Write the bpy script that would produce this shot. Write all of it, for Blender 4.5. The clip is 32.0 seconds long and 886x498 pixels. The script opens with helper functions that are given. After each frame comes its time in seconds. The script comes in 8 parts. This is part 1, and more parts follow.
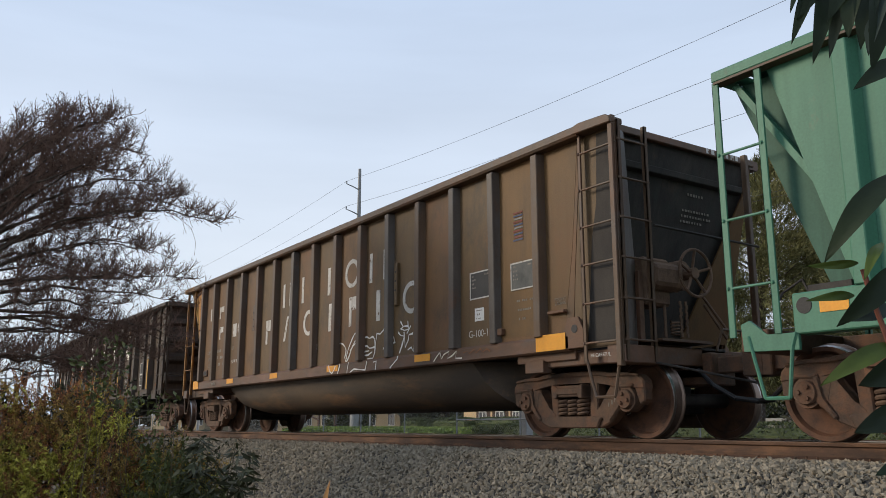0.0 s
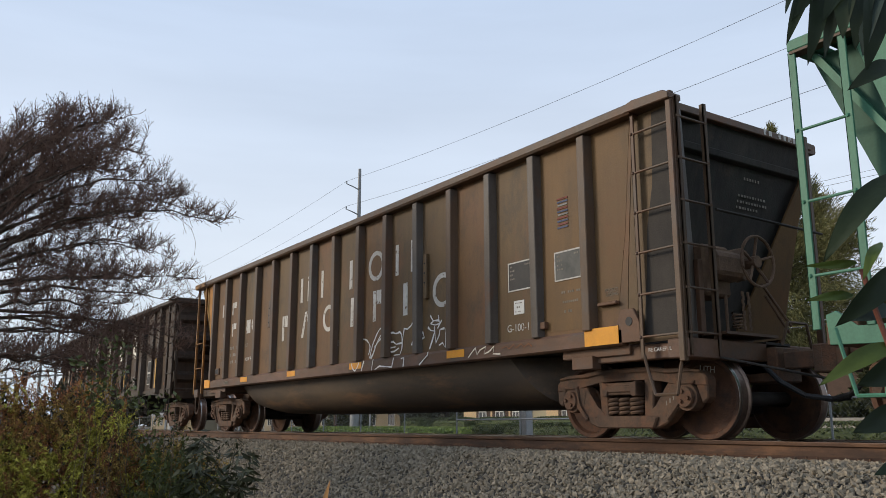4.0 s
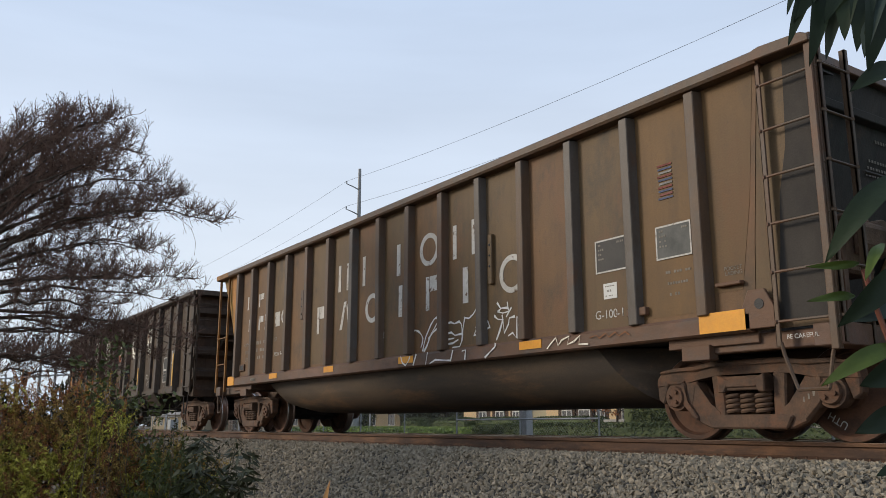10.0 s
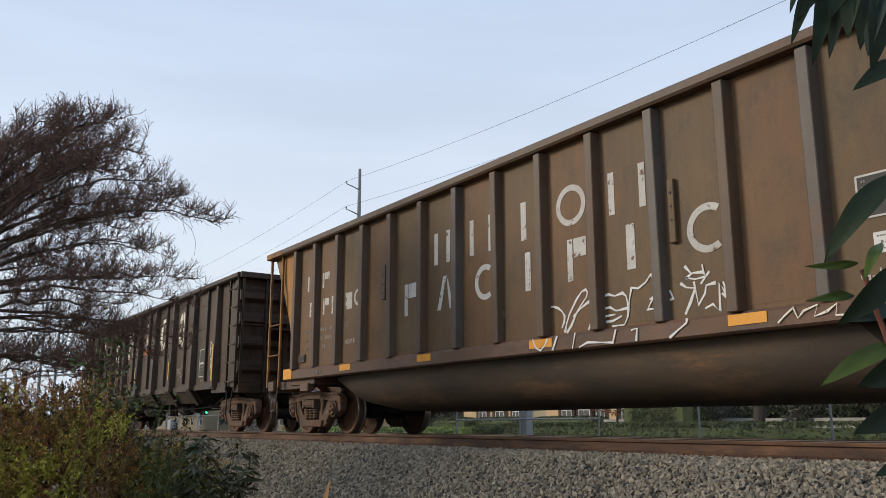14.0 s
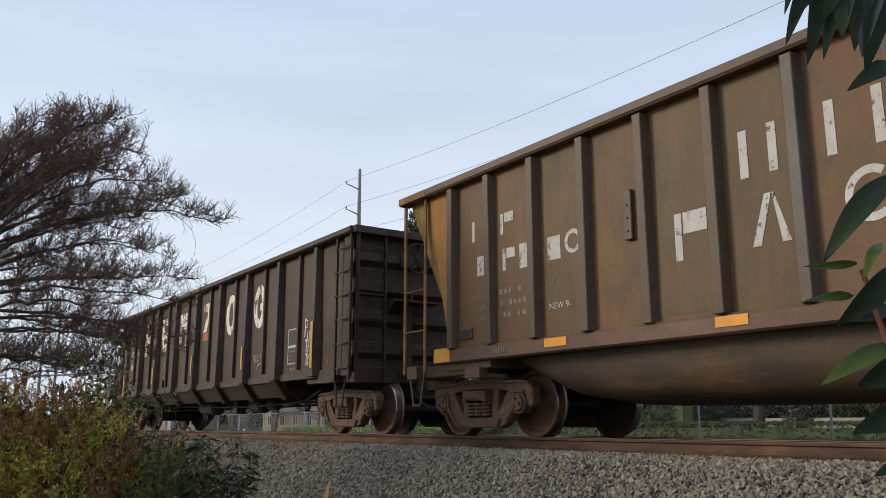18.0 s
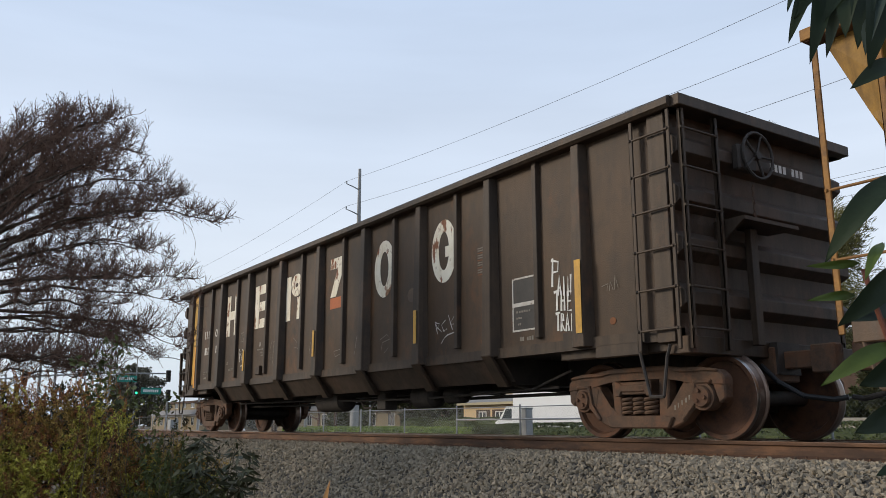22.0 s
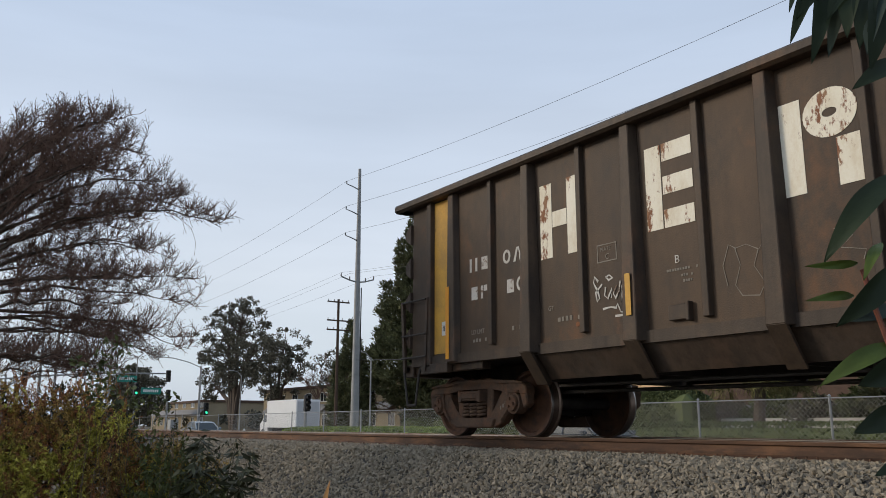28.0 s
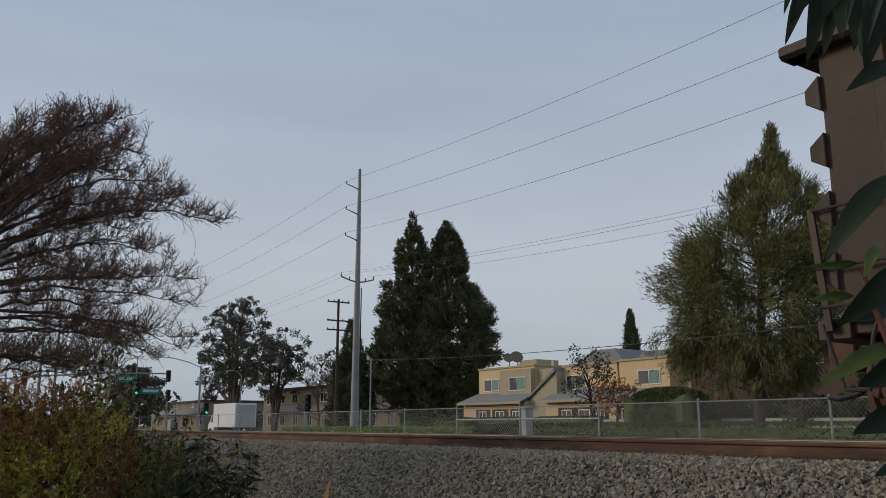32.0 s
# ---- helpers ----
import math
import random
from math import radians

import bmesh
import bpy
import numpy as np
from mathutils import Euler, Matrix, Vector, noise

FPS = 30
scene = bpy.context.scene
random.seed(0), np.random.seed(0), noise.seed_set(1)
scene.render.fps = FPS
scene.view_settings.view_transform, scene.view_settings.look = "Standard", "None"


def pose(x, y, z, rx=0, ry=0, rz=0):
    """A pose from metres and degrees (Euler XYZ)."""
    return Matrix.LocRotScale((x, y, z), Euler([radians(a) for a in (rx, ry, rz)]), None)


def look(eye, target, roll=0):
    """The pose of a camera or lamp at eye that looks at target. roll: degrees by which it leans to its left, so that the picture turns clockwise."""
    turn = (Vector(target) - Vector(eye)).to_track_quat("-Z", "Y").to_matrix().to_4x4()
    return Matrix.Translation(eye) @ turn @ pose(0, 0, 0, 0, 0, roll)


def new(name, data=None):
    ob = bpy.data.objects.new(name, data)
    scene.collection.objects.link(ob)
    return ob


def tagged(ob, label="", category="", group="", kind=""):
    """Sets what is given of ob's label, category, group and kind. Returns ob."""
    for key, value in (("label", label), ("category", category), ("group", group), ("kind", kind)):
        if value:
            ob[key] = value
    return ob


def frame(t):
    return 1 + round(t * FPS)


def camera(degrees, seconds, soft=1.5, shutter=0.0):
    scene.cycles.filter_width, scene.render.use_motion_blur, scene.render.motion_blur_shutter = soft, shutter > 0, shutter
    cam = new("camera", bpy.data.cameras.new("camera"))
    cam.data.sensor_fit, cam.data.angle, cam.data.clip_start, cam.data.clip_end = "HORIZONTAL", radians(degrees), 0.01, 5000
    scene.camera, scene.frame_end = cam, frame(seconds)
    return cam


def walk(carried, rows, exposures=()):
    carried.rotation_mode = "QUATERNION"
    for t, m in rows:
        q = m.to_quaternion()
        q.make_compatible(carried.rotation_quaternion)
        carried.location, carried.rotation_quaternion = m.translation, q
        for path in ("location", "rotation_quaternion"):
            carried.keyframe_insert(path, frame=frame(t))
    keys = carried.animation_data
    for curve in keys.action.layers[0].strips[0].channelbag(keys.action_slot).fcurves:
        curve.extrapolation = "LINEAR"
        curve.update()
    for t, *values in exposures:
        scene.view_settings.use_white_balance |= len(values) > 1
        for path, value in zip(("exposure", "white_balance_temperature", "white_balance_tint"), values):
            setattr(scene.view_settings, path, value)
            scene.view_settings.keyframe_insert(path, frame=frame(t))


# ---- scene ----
# World: metres, z = 0 at the top of the rails, track along x at y = TRACK, the train rolls towards +x.
TRACK = 8.31
cam = camera(55.98, 32.0, soft=0.7)
VIEW = pose(0, 0, 0.164, 101.92, 0, 55.95)
walk(cam, [(0, VIEW), (32, VIEW)], [(0, 0.0), (24, 0.0), (27.5, -0.12), (29, -0.25), (30.5, -0.5), (32, -0.72)])

# ---- light: thin high overcast, low soft sun behind the camera ----
SUN_EL, SUN_AZ = 20.0, 218.0
world = bpy.data.worlds.new("sky")
scene.world = world
world.use_nodes = True
wn, wl = world.node_tree.nodes, world.node_tree.links
wn.clear()
w_out = wn.new("ShaderNodeOutputWorld")
w_bg = wn.new("ShaderNodeBackground")
w_sky = wn.new("ShaderNodeTexSky")
w_sky.sky_type = "NISHITA"
w_sky.sun_disc = False
w_sky.sun_elevation = radians(SUN_EL)
w_sky.sun_rotation = radians(SUN_AZ)
w_sky.air_density, w_sky.dust_density, w_sky.ozone_density = 1.0, 1.2, 1.5
w_tc = wn.new("ShaderNodeTexCoord")
w_map = wn.new("ShaderNodeMapping")
w_map.inputs["Scale"].default_value = (1.0, 1.0, 4.0)
w_noise = wn.new("ShaderNodeTexNoise")
w_noise.inputs["Scale"].default_value = 1.6
w_noise.inputs["Detail"].default_value = 5
w_ramp = wn.new("ShaderNodeMapRange")
w_ramp.inputs["From Min"].default_value, w_ramp.inputs["From Max"].default_value = 0.3, 0.75
w_ramp.inputs["To Min"].default_value, w_ramp.inputs["To Max"].default_value = 0.78, 0.92
w_mix = wn.new("ShaderNodeMix")
w_mix.data_type = "RGBA"
w_sep = wn.new("ShaderNodeSeparateXYZ")
w_haze = wn.new("ShaderNodeValToRGB")
stops = w_haze.color_ramp.elements
stops[0].position, stops[0].color = 0.0, (0.56, 0.63, 0.75, 1)
stops[1].position, stops[1].color = 0.55, (0.53, 0.65, 0.85, 1)
mid_stop = stops.new(0.17)
mid_stop.color = (0.755, 0.820, 0.912, 1)
low_stop = stops.new(0.07)
low_stop.color = (0.665, 0.740, 0.825, 1)
w_gain = wn.new("ShaderNodeVectorMath")
w_gain.operation = "SCALE"
w_gain.inputs["Scale"].default_value = 10.0
wl.new(w_tc.outputs["Generated"], w_sep.inputs["Vector"])
wl.new(w_sep.outputs["Z"], w_haze.inputs["Fac"])
wl.new(w_haze.outputs["Color"], w_gain.inputs[0])
wl.new(w_gain.outputs["Vector"], w_mix.inputs["B"])
wl.new(w_tc.outputs["Generated"], w_map.inputs["Vector"])
wl.new(w_map.outputs["Vector"], w_noise.inputs["Vector"])
wl.new(w_noise.outputs["Fac"], w_ramp.inputs["Value"])
wl.new(w_ramp.outputs["Result"], w_mix.inputs["Factor"])
wl.new(w_sky.outputs["Color"], w_mix.inputs["A"])
w_band = wn.new("ShaderNodeMapping")
w_band.inputs["Scale"].default_value = (1.0, 1.0, 9.0)
w_cloud = wn.new("ShaderNodeTexNoise")
w_cloud.inputs["Scale"].default_value, w_cloud.inputs["Detail"].default_value = 2.3, 4
w_soft = wn.new("ShaderNodeMapRange")
w_soft.inputs["From Min"].default_value, w_soft.inputs["From Max"].default_value = 0.3, 0.7
w_soft.inputs["To Min"].default_value, w_soft.inputs["To Max"].default_value = 0.96, 1.03
w_veil = wn.new("ShaderNodeVectorMath")
w_veil.operation = "SCALE"
wl.new(w_tc.outputs["Generated"], w_band.inputs["Vector"])
wl.new(w_band.outputs["Vector"], w_cloud.inputs["Vector"])
wl.new(w_cloud.outputs["Fac"], w_soft.inputs["Value"])
wl.new(w_mix.outputs["Result"], w_veil.inputs[0])
wl.new(w_soft.outputs["Result"], w_veil.inputs["Scale"])
wl.new(w_veil.outputs["Vector"], w_bg.inputs["Color"])
w_bg.inputs["Strength"].default_value = 0.115
wl.new(w_bg.outputs["Background"], w_out.inputs["Surface"])

sun = new("sun", bpy.data.lights.new("sun", "SUN"))
sun.data.energy = 2.0
sun.data.angle = radians(16)
sun.data.color = (1.0, 0.86, 0.68)
sun_from = Vector((math.sin(radians(SUN_AZ)) * math.cos(radians(SUN_EL)), math.cos(radians(SUN_AZ)) * math.cos(radians(SUN_EL)), math.sin(radians(SUN_EL))))
sun.matrix_world = look(sun_from * 50, (0, 0, 0))


# ---- materials ----
def material(name, base, dark=None, rough=0.7, metal=0.0, scale=6.0, fine=60.0, amount=0.5, bump=0.15, stretch=(1, 1, 1), rust=None, rust_at=0.62, rust_scale=1.5, spec=0.3, per=0.0, dust=None, streak=0.0, mottle=None, rust_soft=0.09):
    """Two scales of noise between base and dark, optional rust blotches, a share of dust on faces that look up, and a fine bump."""
    m = bpy.data.materials.new(name)
    m.use_nodes = True
    n, l = m.node_tree.nodes, m.node_tree.links
    b = n["Principled BSDF"]
    b.inputs["Roughness"].default_value = rough
    b.inputs["Metallic"].default_value = metal
    b.inputs["Specular IOR Level"].default_value = spec
    dark = dark or tuple(c * 0.55 for c in base)
    tc = n.new("ShaderNodeTexCoord")
    mp = n.new("ShaderNodeMapping")
    mp.inputs["Scale"].default_value = stretch
    l.new(tc.outputs["Object"], mp.inputs["Vector"])
    big = n.new("ShaderNodeTexNoise")
    big.inputs["Scale"].default_value, big.inputs["Detail"].default_value, big.inputs["Roughness"].default_value = scale, 6, 0.65
    small = n.new("ShaderNodeTexNoise")
    small.inputs["Scale"].default_value, small.inputs["Detail"].default_value = fine, 4
    l.new(mp.outputs["Vector"], big.inputs["Vector"])
    l.new(tc.outputs["Object"], small.inputs["Vector"])
    mr = n.new("ShaderNodeMapRange")
    mr.inputs["From Min"].default_value, mr.inputs["From Max"].default_value = 0.3, 0.7
    mr.inputs["To Max"].default_value = amount * 2
    l.new(big.outputs["Fac"], mr.inputs["Value"])
    mix = n.new("ShaderNodeMix")
    mix.data_type = "RGBA"
    mix.inputs["A"].default_value, mix.inputs["B"].default_value = (*base, 1), (*dark, 1)
    l.new(mr.outputs["Result"], mix.inputs["Factor"])
    grain = n.new("ShaderNodeMix")
    grain.data_type, grain.blend_type = "RGBA", "OVERLAY"
    grain.inputs["Factor"].default_value = 0.18
    l.new(mix.outputs["Result"], grain.inputs["A"])
    l.new(small.outputs["Fac"], grain.inputs["B"])
    col = grain.outputs["Result"]
    if streak:
        sm = n.new("ShaderNodeMapping")
        sm.inputs["Scale"].default_value = (7.0, 7.0, 0.35)
        l.new(tc.outputs["Object"], sm.inputs["Vector"])
        sn = n.new("ShaderNodeTexNoise")
        sn.inputs["Scale"].default_value, sn.inputs["Detail"].default_value = 1.6, 5
        l.new(sm.outputs["Vector"], sn.inputs["Vector"])
        sr = n.new("ShaderNodeMapRange")
        sr.inputs["From Min"].default_value, sr.inputs["From Max"].default_value = 0.46, 0.72
        sr.inputs["To Min"].default_value, sr.inputs["To Max"].default_value = 1.0, 1.0 - streak
        l.new(sn.outputs["Fac"], sr.inputs["Value"])
        sx = n.new("ShaderNodeMix")
        sx.data_type, sx.blend_type = "RGBA", "MULTIPLY"
        sx.inputs["Factor"].default_value = 1.0
        l.new(col, sx.inputs["A"])
        l.new(sr.outputs["Result"], sx.inputs["B"])
        col = sx.outputs["Result"]
    if rust:
        rn = n.new("ShaderNodeTexNoise")
        rn.inputs["Scale"].default_value, rn.inputs["Detail"].default_value, rn.inputs["Roughness"].default_value = rust_scale, 8, 0.7
        l.new(mp.outputs["Vector"], rn.inputs["Vector"])
        rr = n.new("ShaderNodeMapRange")
        rr.inputs["From Min"].default_value, rr.inputs["From Max"].default_value = rust_at - rust_soft, rust_at + rust_soft
        l.new(rn.outputs["Fac"], rr.inputs["Value"])
        rm = n.new("ShaderNodeMix")
        rm.data_type = "RGBA"
        rm.inputs["B"].default_value = (*rust, 1)
        l.new(rr.outputs["Result"], rm.inputs["Factor"])
        l.new(col, rm.inputs["A"])
        col = rm.outputs["Result"]
    if mottle:
        # dirt blotches and specks: colour, share, scale
        for sc, lo, hi, top in ((mottle[2], 0.50, 0.68, mottle[1]), (mottle[2] * 9, 0.60, 0.68, mottle[1] * 0.8)):
            mn = n.new("ShaderNodeTexNoise")
            mn.inputs["Scale"].default_value, mn.inputs["Detail"].default_value, mn.inputs["Roughness"].default_value = sc, 9, 0.72
            l.new(mp.outputs["Vector"], mn.inputs["Vector"])
            mm = n.new("ShaderNodeMapRange")
            mm.inputs["From Min"].default_value, mm.inputs["From Max"].default_value, mm.inputs["To Max"].default_value = lo, hi, top
            l.new(mn.outputs["Fac"], mm.inputs["Value"])
            mx = n.new("ShaderNodeMix")
            mx.data_type = "RGBA"
            mx.inputs["B"].default_value = (*mottle[0], 1)
            l.new(mm.outputs["Result"], mx.inputs["Factor"])
            l.new(col, mx.inputs["A"])
            col = mx.outputs["Result"]
    if dust:
        geo = n.new("ShaderNodeNewGeometry")
        sep = n.new("ShaderNodeSeparateXYZ")
        l.new(geo.outputs["Normal"], sep.inputs["Vector"])
        dr = n.new("ShaderNodeMapRange")
        dr.inputs["From Min"].default_value, dr.inputs["From Max"].default_value, dr.inputs["To Max"].default_value = 0.5, 1.0, 0.6
        l.new(sep.outputs["Z"], dr.inputs["Value"])
        dm = n.new("ShaderNodeMix")
        dm.data_type = "RGBA"
        dm.inputs["B"].default_value = (*dust, 1)
        l.new(dr.outputs["Result"], dm.inputs["Factor"])
        l.new(col, dm.inputs["A"])
        col = dm.outputs["Result"]
    if per:
        src = n.new("ShaderNodeNewGeometry").outputs["Random Per Island"]
        pr = n.new("ShaderNodeMapRange")
        pr.inputs["To Min"].default_value, pr.inputs["To Max"].default_value = 1 - per, 1 + per
        l.new(src, pr.inputs["Value"])
        pm = n.new("ShaderNodeMix")
        pm.data_type, pm.blend_type = "RGBA", "MULTIPLY"
        pm.inputs["Factor"].default_value = 1.0
        l.new(col, pm.inputs["A"])
        l.new(pr.outputs["Result"], pm.inputs["B"])
        col = pm.outputs["Result"]
    l.new(col, b.inputs["Base Color"])
    if bump:
        bp = n.new("ShaderNodeBump")
        bp.inputs["Strength"].default_value = bump
        bp.inputs["Distance"].default_value = 0.02
        l.new(small.outputs["Fac"], bp.inputs["Height"])
        l.new(bp.outputs["Normal"], b.inputs["Normal"])
    return m


def glow(name, color, strength):
    m = bpy.data.materials.new(name)
    m.use_nodes = True
    b = m.node_tree.nodes["Principled BSDF"]
    b.inputs["Base Color"].default_value = (*color, 1)
    b.inputs["Emission Color"].default_value = (*color, 1)
    b.inputs["Emission Strength"].default_value = strength
    return m


STREAK = (1.1, 1.1, 0.65)
M_BROWN = material("weathered_brown_steel", (0.194, 0.099, 0.039), (0.119, 0.069, 0.034), 0.60, 0.0, 0.8, 45, 0.6, 0.12, STREAK, rust=(0.194, 0.088, 0.038), rust_at=0.60, rust_scale=0.8, streak=0.12, mottle=((0.063, 0.047, 0.031), 0.7, 2.0))
M_BROWN_POST = material("worn_brown_post", (0.128, 0.077, 0.044), (0.077, 0.051, 0.034), 0.52, 0.0, 1.4, 45, 0.6, 0.12, STREAK, rust=(0.132, 0.064, 0.034), rust_at=0.58, rust_scale=1.4, streak=0.2, mottle=((0.090, 0.083, 0.075), 0.55, 2.5))
M_GREY_POST = material("worn_grey_post", (0.123, 0.099, 0.079), (0.076, 0.060, 0.048), 0.5, 0.0, 1.4, 45, 0.6, 0.12, STREAK, rust=(0.145, 0.070, 0.037), rust_at=0.62, rust_scale=1.4, streak=0.2, mottle=((0.110, 0.107, 0.104), 0.6, 2.2))
M_OLIVE = material("olive_brown_steel", (0.165, 0.099, 0.042), (0.106, 0.069, 0.035), 0.60, 0.0, 0.8, 45, 0.6, 0.12, STREAK, rust=(0.172, 0.084, 0.037), rust_at=0.62, rust_scale=0.8, streak=0.12, mottle=((0.056, 0.045, 0.032), 0.7, 2.2))
M_OCHRE = material("ochre_brown_steel", (0.180, 0.097, 0.033), (0.114, 0.066, 0.028), 0.60, 0.0, 0.8, 45, 0.6, 0.12, STREAK, rust=(0.157, 0.073, 0.027), rust_at=0.62, rust_scale=0.8, streak=0.12, mottle=((0.075, 0.051, 0.028), 0.5, 2.4))
M_NEAR_BLACK = material("near_black_brown", (0.058, 0.050, 0.042), (0.034, 0.030, 0.027), 0.8, 0.0, 3, 50, 0.5, 0.1, STREAK)
# Soot, and the shade of the sunless brake end mixed into the colour.
M_BROWN_DARK = material("sooty_shaded_brown_steel", (0.062, 0.052, 0.043), (0.034, 0.030, 0.027), 0.7, 0.0, 1.4, 40, 0.6, 0.15, STREAK, rust=(0.105, 0.062, 0.038), rust_at=0.66, streak=0.3, mottle=((0.032, 0.040, 0.033), 0.6, 4))
M_SILL = material("scuffed_sill_steel", (0.168, 0.085, 0.046), (0.095, 0.058, 0.039), 0.6, 0.0, 1.5, 40, 0.6, 0.15, (0.5, 1, 1), rust=(0.20, 0.11, 0.075), rust_at=0.6, rust_scale=1.2, mottle=((0.100, 0.085, 0.074), 0.6, 4))
M_TUB = material("dusty_tub_steel", (0.135, 0.092, 0.056), (0.060, 0.046, 0.035), 0.6, 0.0, 1.0, 40, 0.6, 0.15, (0.35, 1, 1.6), rust=(0.22, 0.12, 0.06), rust_at=0.63, rust_scale=1.6, mottle=((0.050, 0.040, 0.032), 0.75, 2.2))
M_YELLOW_SHEET = material("faded_orange_brown_paint", (0.498, 0.211, 0.036), (0.339, 0.146, 0.030), 0.6, 0.0, 1.0, 40, 0.5, 0.1, STREAK, streak=0.35, mottle=((0.16, 0.085, 0.035), 0.5, 4))
M_GUSSET = material("faded_yellow_gusset_paint", (0.40, 0.225, 0.040), (0.27, 0.145, 0.032), 0.6, 0.0, 1.2, 40, 0.55, 0.1, STREAK, streak=0.4, mottle=((0.12, 0.07, 0.03), 0.5, 5))
M_YELLOW_RUST = material("rusty_orange_ladder_paint", (0.380, 0.187, 0.045), (0.184, 0.094, 0.035), 0.65, 0.0, 3.0, 40, 0.6, 0.1, mottle=((0.09, 0.05, 0.03), 0.7, 8))
M_CHAR = material("dark_charcoal_brown_steel", (0.088, 0.052, 0.028), (0.044, 0.029, 0.019), 0.6, 0.0, 1.1, 55, 0.55, 0.15, STREAK, rust=(0.114, 0.052, 0.022), rust_at=0.62, rust_scale=0.9, rust_soft=0.06, streak=0.12, mottle=((0.030, 0.024, 0.019), 0.6, 2.4))
M_CHAR_POST = material("dark_rib_steel", (0.079, 0.053, 0.034), (0.043, 0.031, 0.023), 0.58, 0.1, 2.0, 45, 0.6, 0.12, STREAK, rust=(0.111, 0.056, 0.031), rust_at=0.64, streak=0.35, mottle=((0.031, 0.025, 0.021), 0.6, 5))
# Dirt and rust, with the shading of the end darkening the colour too.
M_CHAR_END = material("sooty_shaded_end_steel", (0.081, 0.055, 0.039), (0.045, 0.034, 0.026), 0.65, 0.0, 1.6, 45, 0.6, 0.12, STREAK, rust=(0.085, 0.045, 0.026), rust_at=0.6, streak=0.3, mottle=((0.115, 0.105, 0.095), 0.25, 3))
M_GREEN = material("pale_green_paint", (0.078, 0.225, 0.140), (0.056, 0.170, 0.110), 0.5, 0.0, 1.2, 40, 0.5, 0.05, STREAK, rust=(0.16, 0.15, 0.10), rust_at=0.72, rust_scale=1.5, streak=0.12)
# Darker copy of the pale green: shade of the corner recess in the colour.
M_GREEN_SHADE = material("shaded_green_paint", (0.046, 0.125, 0.082), (0.034, 0.092, 0.062), 0.6, 0.0, 1.2, 40, 0.5, 0.05, STREAK, streak=0.2)
M_TRUCK = material("rusty_cast_steel", (0.150, 0.088, 0.054), (0.074, 0.049, 0.036), 0.8, 0.0, 4, 50, 0.6, 0.3, rust=(0.165, 0.078, 0.042), rust_at=0.58, rust_scale=3, mottle=((0.045, 0.034, 0.028), 0.6, 7))
# Rusty casting lightened in colour to make up for light missing at this end.
M_BRAKE = material("lightened_rust_brake_gear", (0.235, 0.145, 0.092), (0.125, 0.080, 0.056), 0.8, 0.0, 4, 50, 0.6, 0.3, mottle=((0.070, 0.048, 0.036), 0.5, 7))
M_WHEEL = material("rusty_wheel_steel", (0.150, 0.070, 0.038), (0.072, 0.038, 0.025), 0.75, 0.0, 3, 50, 0.6, 0.2, mottle=((0.040, 0.028, 0.022), 0.6, 6))
M_TREAD = material("polished_steel", (0.50, 0.48, 0.46), (0.30, 0.28, 0.26), 0.32, 1.0, 8, 80, 0.5, 0.03)
M_GEAR = material("dark_grimy_metal", (0.066, 0.056, 0.049), (0.033, 0.030, 0.028), 0.7, 0.1, 4, 50, 0.5, 0.2)
M_ORANGE = material("orange_reflector", (0.80, 0.34, 0.02), (0.55, 0.24, 0.03), 0.45, 0.0, 5, 60, 0.3, 0.02)
M_WHITE = material("worn_white_paint", (0.62, 0.60, 0.56), (0.45, 0.42, 0.37), 0.7, 0.0, 3, 45, 0.5, 0.02, rust=(0.15, 0.09, 0.055), rust_at=0.60, rust_scale=9, rust_soft=0.03)
M_CHALK = material("fresh_white_spray", (0.78, 0.77, 0.74), (0.62, 0.60, 0.56), 0.7, 0.0, 6, 60, 0.4, 0.0)
M_CREAM = material("peeling_cream_letters", (0.82, 0.78, 0.66), (0.70, 0.64, 0.50), 0.65, 0.0, 2, 45, 0.4, 0.02, (1, 1, 0.45), rust=(0.20, 0.075, 0.032), rust_at=0.572, rust_scale=5.0, rust_soft=0.022, mottle=((0.50, 0.36, 0.20), 0.35, 4))
M_FAINT = material("faded_grey_stencil", (0.27, 0.24, 0.20), (0.17, 0.15, 0.12), 0.7, 0.0, 6, 60, 0.6, 0.0)
M_RAIL = material("rusty_rail_steel", (0.129, 0.067, 0.038), (0.069, 0.039, 0.026), 0.75, 0.0, 4, 50, 0.6, 0.25, (0.22, 1, 1), rust=(0.176, 0.090, 0.047), rust_at=0.57, rust_scale=7, mottle=((0.034, 0.023, 0.018), 0.7, 5))
M_SHINE = material("bright_worn_steel", (0.42, 0.40, 0.37), (0.22, 0.20, 0.18), 0.42, 1.0, 5, 60, 0.5, 0.02, (0.3, 1, 1))
M_RAILTOP = material("worn_rail_head", (0.26, 0.19, 0.15), (0.14, 0.095, 0.075), 0.38, 0.7, 6, 60, 0.5, 0.05, (0.3, 1, 1))
M_TIE = material("weathered_sleeper_wood", (0.060, 0.045, 0.036), (0.030, 0.024, 0.020), 0.9, 0.0, 3, 40, 0.6, 0.5, (0.3, 3, 3))
M_STONE = material("grey_ballast_stone", (0.324, 0.278, 0.206), (0.228, 0.194, 0.146), 0.95, 0.0, 9, 120, 0.5, 0.5, per=0.20)
M_BED = material("ballast_bed", (0.10, 0.092, 0.082), (0.045, 0.042, 0.038), 0.95, 0.0, 14, 60, 0.7, 0.8)
